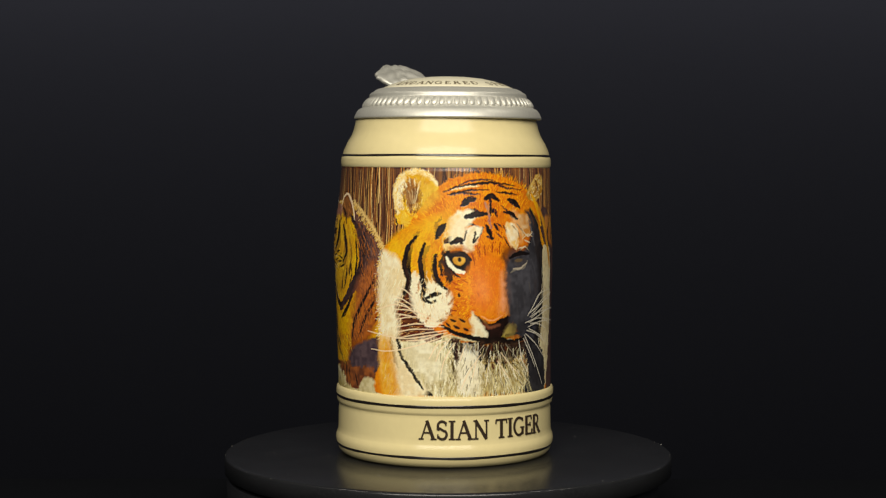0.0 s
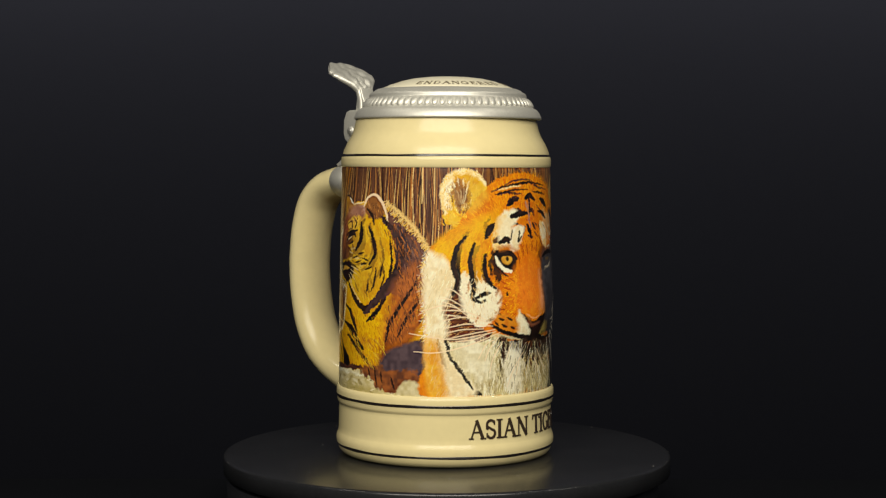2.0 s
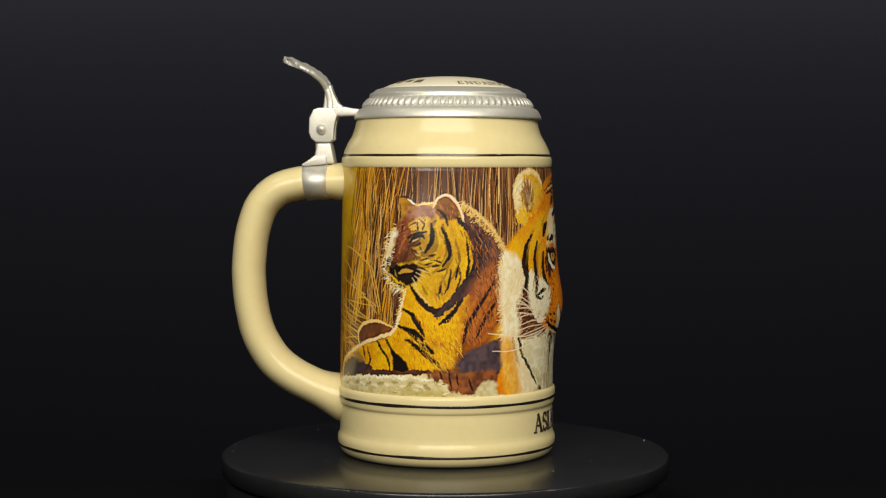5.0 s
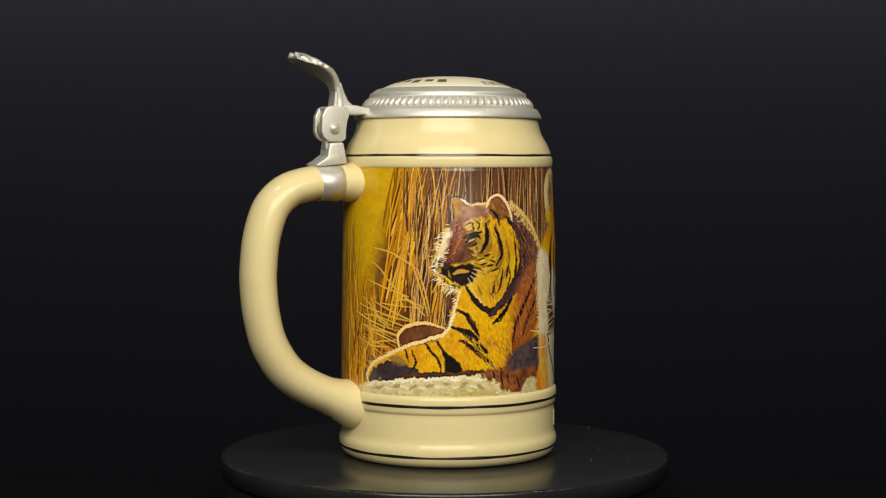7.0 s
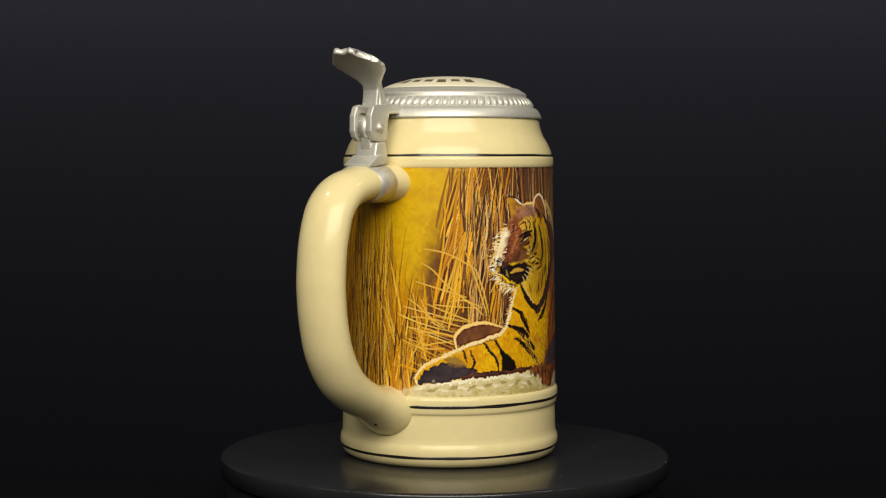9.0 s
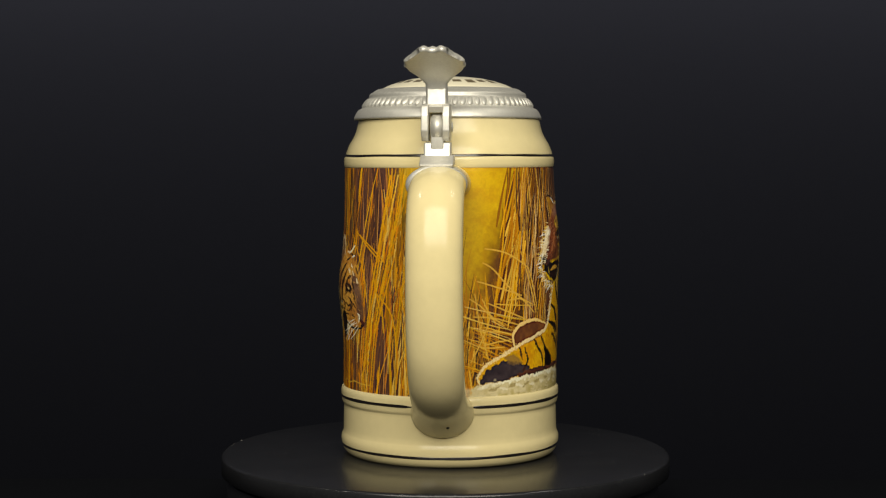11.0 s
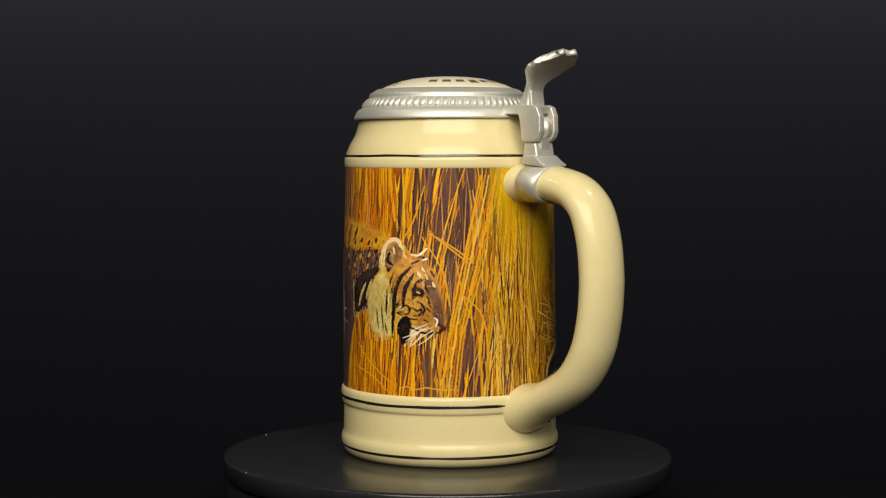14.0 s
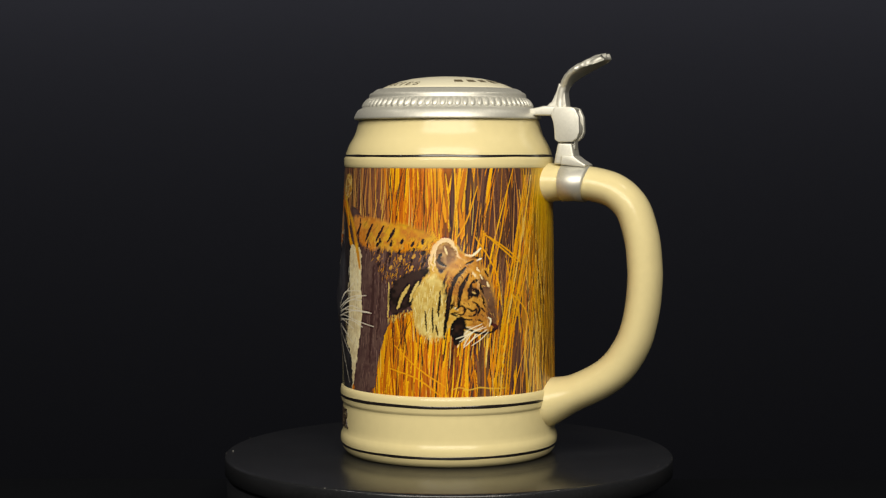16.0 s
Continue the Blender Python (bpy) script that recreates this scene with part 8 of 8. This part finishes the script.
stripe([(133.1, 55.5), (128.9, 50.7), (127.0, 45.8)], 0.42, (246, 218, 178), rough=0.1, tip=0.4, soft=0.18)
stripe([(135.0, 53.6), (130.8, 46.9), (129.0, 40.6)], 0.42, (246, 218, 178), rough=0.1, tip=0.4, soft=0.18)
stripe([(131.2, 54.5), (127.4, 52.6), (124.1, 46.7)], 0.42, (246, 218, 178), rough=0.1, tip=0.4, soft=0.18)
stripe([(139.2, 52.6), (137.0, 45.9)], 0.42, (246, 218, 178), rough=0.1, tip=0.4, soft=0.18)
stripe([(145.6, 48.2), (140.9, 41.1), (137.6, 33.9)], 0.42, (246, 218, 178), rough=0.1, tip=0.4, soft=0.18)
stripe([(144.2, 45.8), (142.4, 38.6)], 0.42, (246, 218, 178), rough=0.1, tip=0.4, soft=0.18)
stripe([(153.5, 45.5), (159.6, 37.8)], 0.42, (246, 218, 178), rough=0.1, tip=0.4, soft=0.18)
stripe([(154.9, 49.1), (160.9, 42.6), (164.5, 39.9)], 0.42, (246, 218, 178), rough=0.1, tip=0.4, soft=0.18)
stripe([(168.9, 64.0), (175.7, 70.4), (187.5, 77.5)], 0.35, (236, 226, 206), rough=0.1, tip=0.4, soft=0.18)
stripe([(169.6, 65.0), (179.2, 68.2), (194.1, 72.0)], 0.35, (236, 226, 206), rough=0.1, tip=0.4, soft=0.18)
stripe([(170.5, 63.4), (179.4, 65.2), (200.5, 65.0)], 0.35, (236, 226, 206), rough=0.1, tip=0.4, soft=0.18)
stripe([(169.9, 61.0), (178.4, 62.3), (201.9, 59.3)], 0.35, (236, 226, 206), rough=0.1, tip=0.4, soft=0.18)
stripe([(169.3, 59.1), (176.3, 60.1), (187.3, 57.1)], 0.35, (236, 226, 206), rough=0.1, tip=0.4, soft=0.18)
stripe([(168.7, 57.7), (175.7, 55.7), (186.0, 51.3)], 0.35, (236, 226, 206), rough=0.1, tip=0.4, soft=0.18)
stripe([(168.1, 56.3), (176.1, 51.2), (183.4, 45.6)], 0.35, (236, 226, 206), rough=0.1, tip=0.4, soft=0.18)
stripe([(167.4, 55.8), (175.7, 43.9), (182.7, 33.2)], 0.35, (236, 226, 206), rough=0.1, tip=0.4, soft=0.18)
stripe([(164.2, 53.6), (167.0, 44.6), (170.9, 39.4)], 0.35, (236, 226, 206), rough=0.1, tip=0.4, soft=0.18)
stripe([(166.9, 54.4), (172.0, 47.2), (175.9, 41.4)], 0.35, (236, 226, 206), rough=0.1, tip=0.4, soft=0.18)
stripe([(172.2, 67.3), (178.8, 72.8), (193.0, 74.1)], 0.38, (240, 230, 208), rough=0.1, tip=0.4, soft=0.18)
stripe([(172.1, 66.0), (184.8, 71.0), (197.2, 72.4)], 0.38, (240, 230, 208), rough=0.1, tip=0.4, soft=0.18)
stripe([(171.9, 64.5), (183.7, 69.5), (193.8, 70.0)], 0.38, (240, 230, 208), rough=0.1, tip=0.4, soft=0.18)
stripe([(171.6, 62.9), (183.7, 67.0), (192.8, 66.2)], 0.38, (240, 230, 208), rough=0.1, tip=0.4, soft=0.18)
stripe([(167.3, 61.0), (188.0, 65.3), (199.4, 65.2)], 0.38, (240, 230, 208), rough=0.1, tip=0.4, soft=0.18)
stripe([(171.0, 60.4), (185.8, 60.7), (194.5, 58.5)], 0.38, (240, 230, 208), rough=0.1, tip=0.4, soft=0.18)
stripe([(170.2, 58.3), (180.9, 54.3), (183.4, 52.1)], 0.38, (240, 230, 208), rough=0.1, tip=0.4, soft=0.18)
sharpen(0.32)

# signature of the picture, a plain scrawl
stripe([(238.3, 33.8), (241.9, 34.7), (245.5, 33.7), (250.5, 34.6), (255.6, 33.9), (262.4, 33.8)], 0.47, (226, 180, 60), rough=0.1, tip=0.4, soft=0.18)


def relief(u, z):
    """How far the tigers stand out of the band, in millimetres."""
    h = 0.0
    for cu, cz, su, sz, rise in ((146, 88, 24, 26, 2.2), (151, 66, 13, 14, 3.7), (63, 93, 14, 20, 3.2), (66, 60, 22, 18, 1.2), (238, 75, 15, 16, 2.7), (208, 85, 16, 18, 1.0), (172, 68, 10, 22, 1.0)):
        d = (u - cu + ROUND / 2) % ROUND - ROUND / 2
        h = h + rise * np.exp(-(d / su) ** 2 - ((z - cz) / sz) ** 2)
    return h


def relief_band(parent):
    z = BAND_LOW + np.arange(NV) * DZ
    u = np.arange(NU) * DU
    U, Z = np.meshgrid(u, z)
    light = PIC.mean(2)
    smooth = (light + np.roll(light, 1, 1) + np.roll(light, -1, 1)) / 3
    edge = np.minimum(1, np.minimum(Z - BAND_LOW, BAND_TOP - Z) / 1.5)
    R = 47.55 - 1.25 * (Z - BAND_LOW) / (BAND_TOP - BAND_LOW) + edge * (relief(U, Z) + 0.10 * np.sqrt(smooth))
    A = U / BAND_R
    co = np.stack([R * np.sin(A), -R * np.cos(A), Z], -1).reshape(-1, 3) / 1000
    i, j = np.meshgrid(np.arange(NU), np.arange(NV - 1))
    k = (i + 1) % NU
    quads = np.stack([j * NU + i, j * NU + k, (j + 1) * NU + k, (j + 1) * NU + i], -1).reshape(-1, 4)
    me = bpy.data.meshes.new("relief_band")
    me.vertices.add(len(co))
    me.vertices.foreach_set("co", co.ravel())
    me.loops.add(quads.size)
    me.loops.foreach_set("vertex_index", quads.ravel())
    me.polygons.add(len(quads))
    me.polygons.foreach_set("loop_start", np.arange(0, quads.size, 4))
    me.update(calc_edges=True)
    me.shade_smooth()
    paint = me.color_attributes.new("paint", "FLOAT_COLOR", "POINT")
    paint.data.foreach_set("color", np.concatenate([PIC.reshape(-1, 3), np.ones((NU * NV, 1))], 1).ravel())
    me.materials.append(PAINT)
    ob = new("relief_band", me)
    ob.parent = parent
    return tagged(ob, "painted relief of three tigers in tall dry grass")


relief_band(stein)


# ---- what turns ----
def motions():
    rows = TURN
    axis, off, disc_off = Vector((0.00203, 0, 0)), Vector((0.00125, -0.00037, 0)), Vector((-0.00075, -0.00095, 0))
    walk(stein, [(t, Matrix.Translation(axis) @ pose(0, 0, 0, 0, 0, d) @ Matrix.Translation(off) @ pose(0, 0, 0.0001, 0, -0.26, 0)) for t, d in rows])
    walk(disc, [(t, Matrix.Translation(axis) @ pose(0, 0, 0, 0, 0, d) @ Matrix.Translation(disc_off)) for t, d in rows])


TURN = [(0.0, -158.8), (0.5, -152.8), (1.0, -146.6), (1.5, -140.0), (2.0, -133.4), (2.5, -126.5), (3.0, -119.8), (3.5, -113.5), (4.0, -107.0), (5.2, -90.2), (6.5, -72.7), (7.0, -66.1), (7.5, -59.6), (8.0, -52.4), (8.5, -44.7), (9.0, -36.6), (10.2, -17.4), (11.5, 3.0), (12.0, 11.3), (12.5, 19.4), (13.0, 27.5), (13.5, 35.7), (14.0, 43.7), (14.5, 51.7), (15.0, 58.5), (15.5, 65.0), (16.0, 71.8)]
motions()
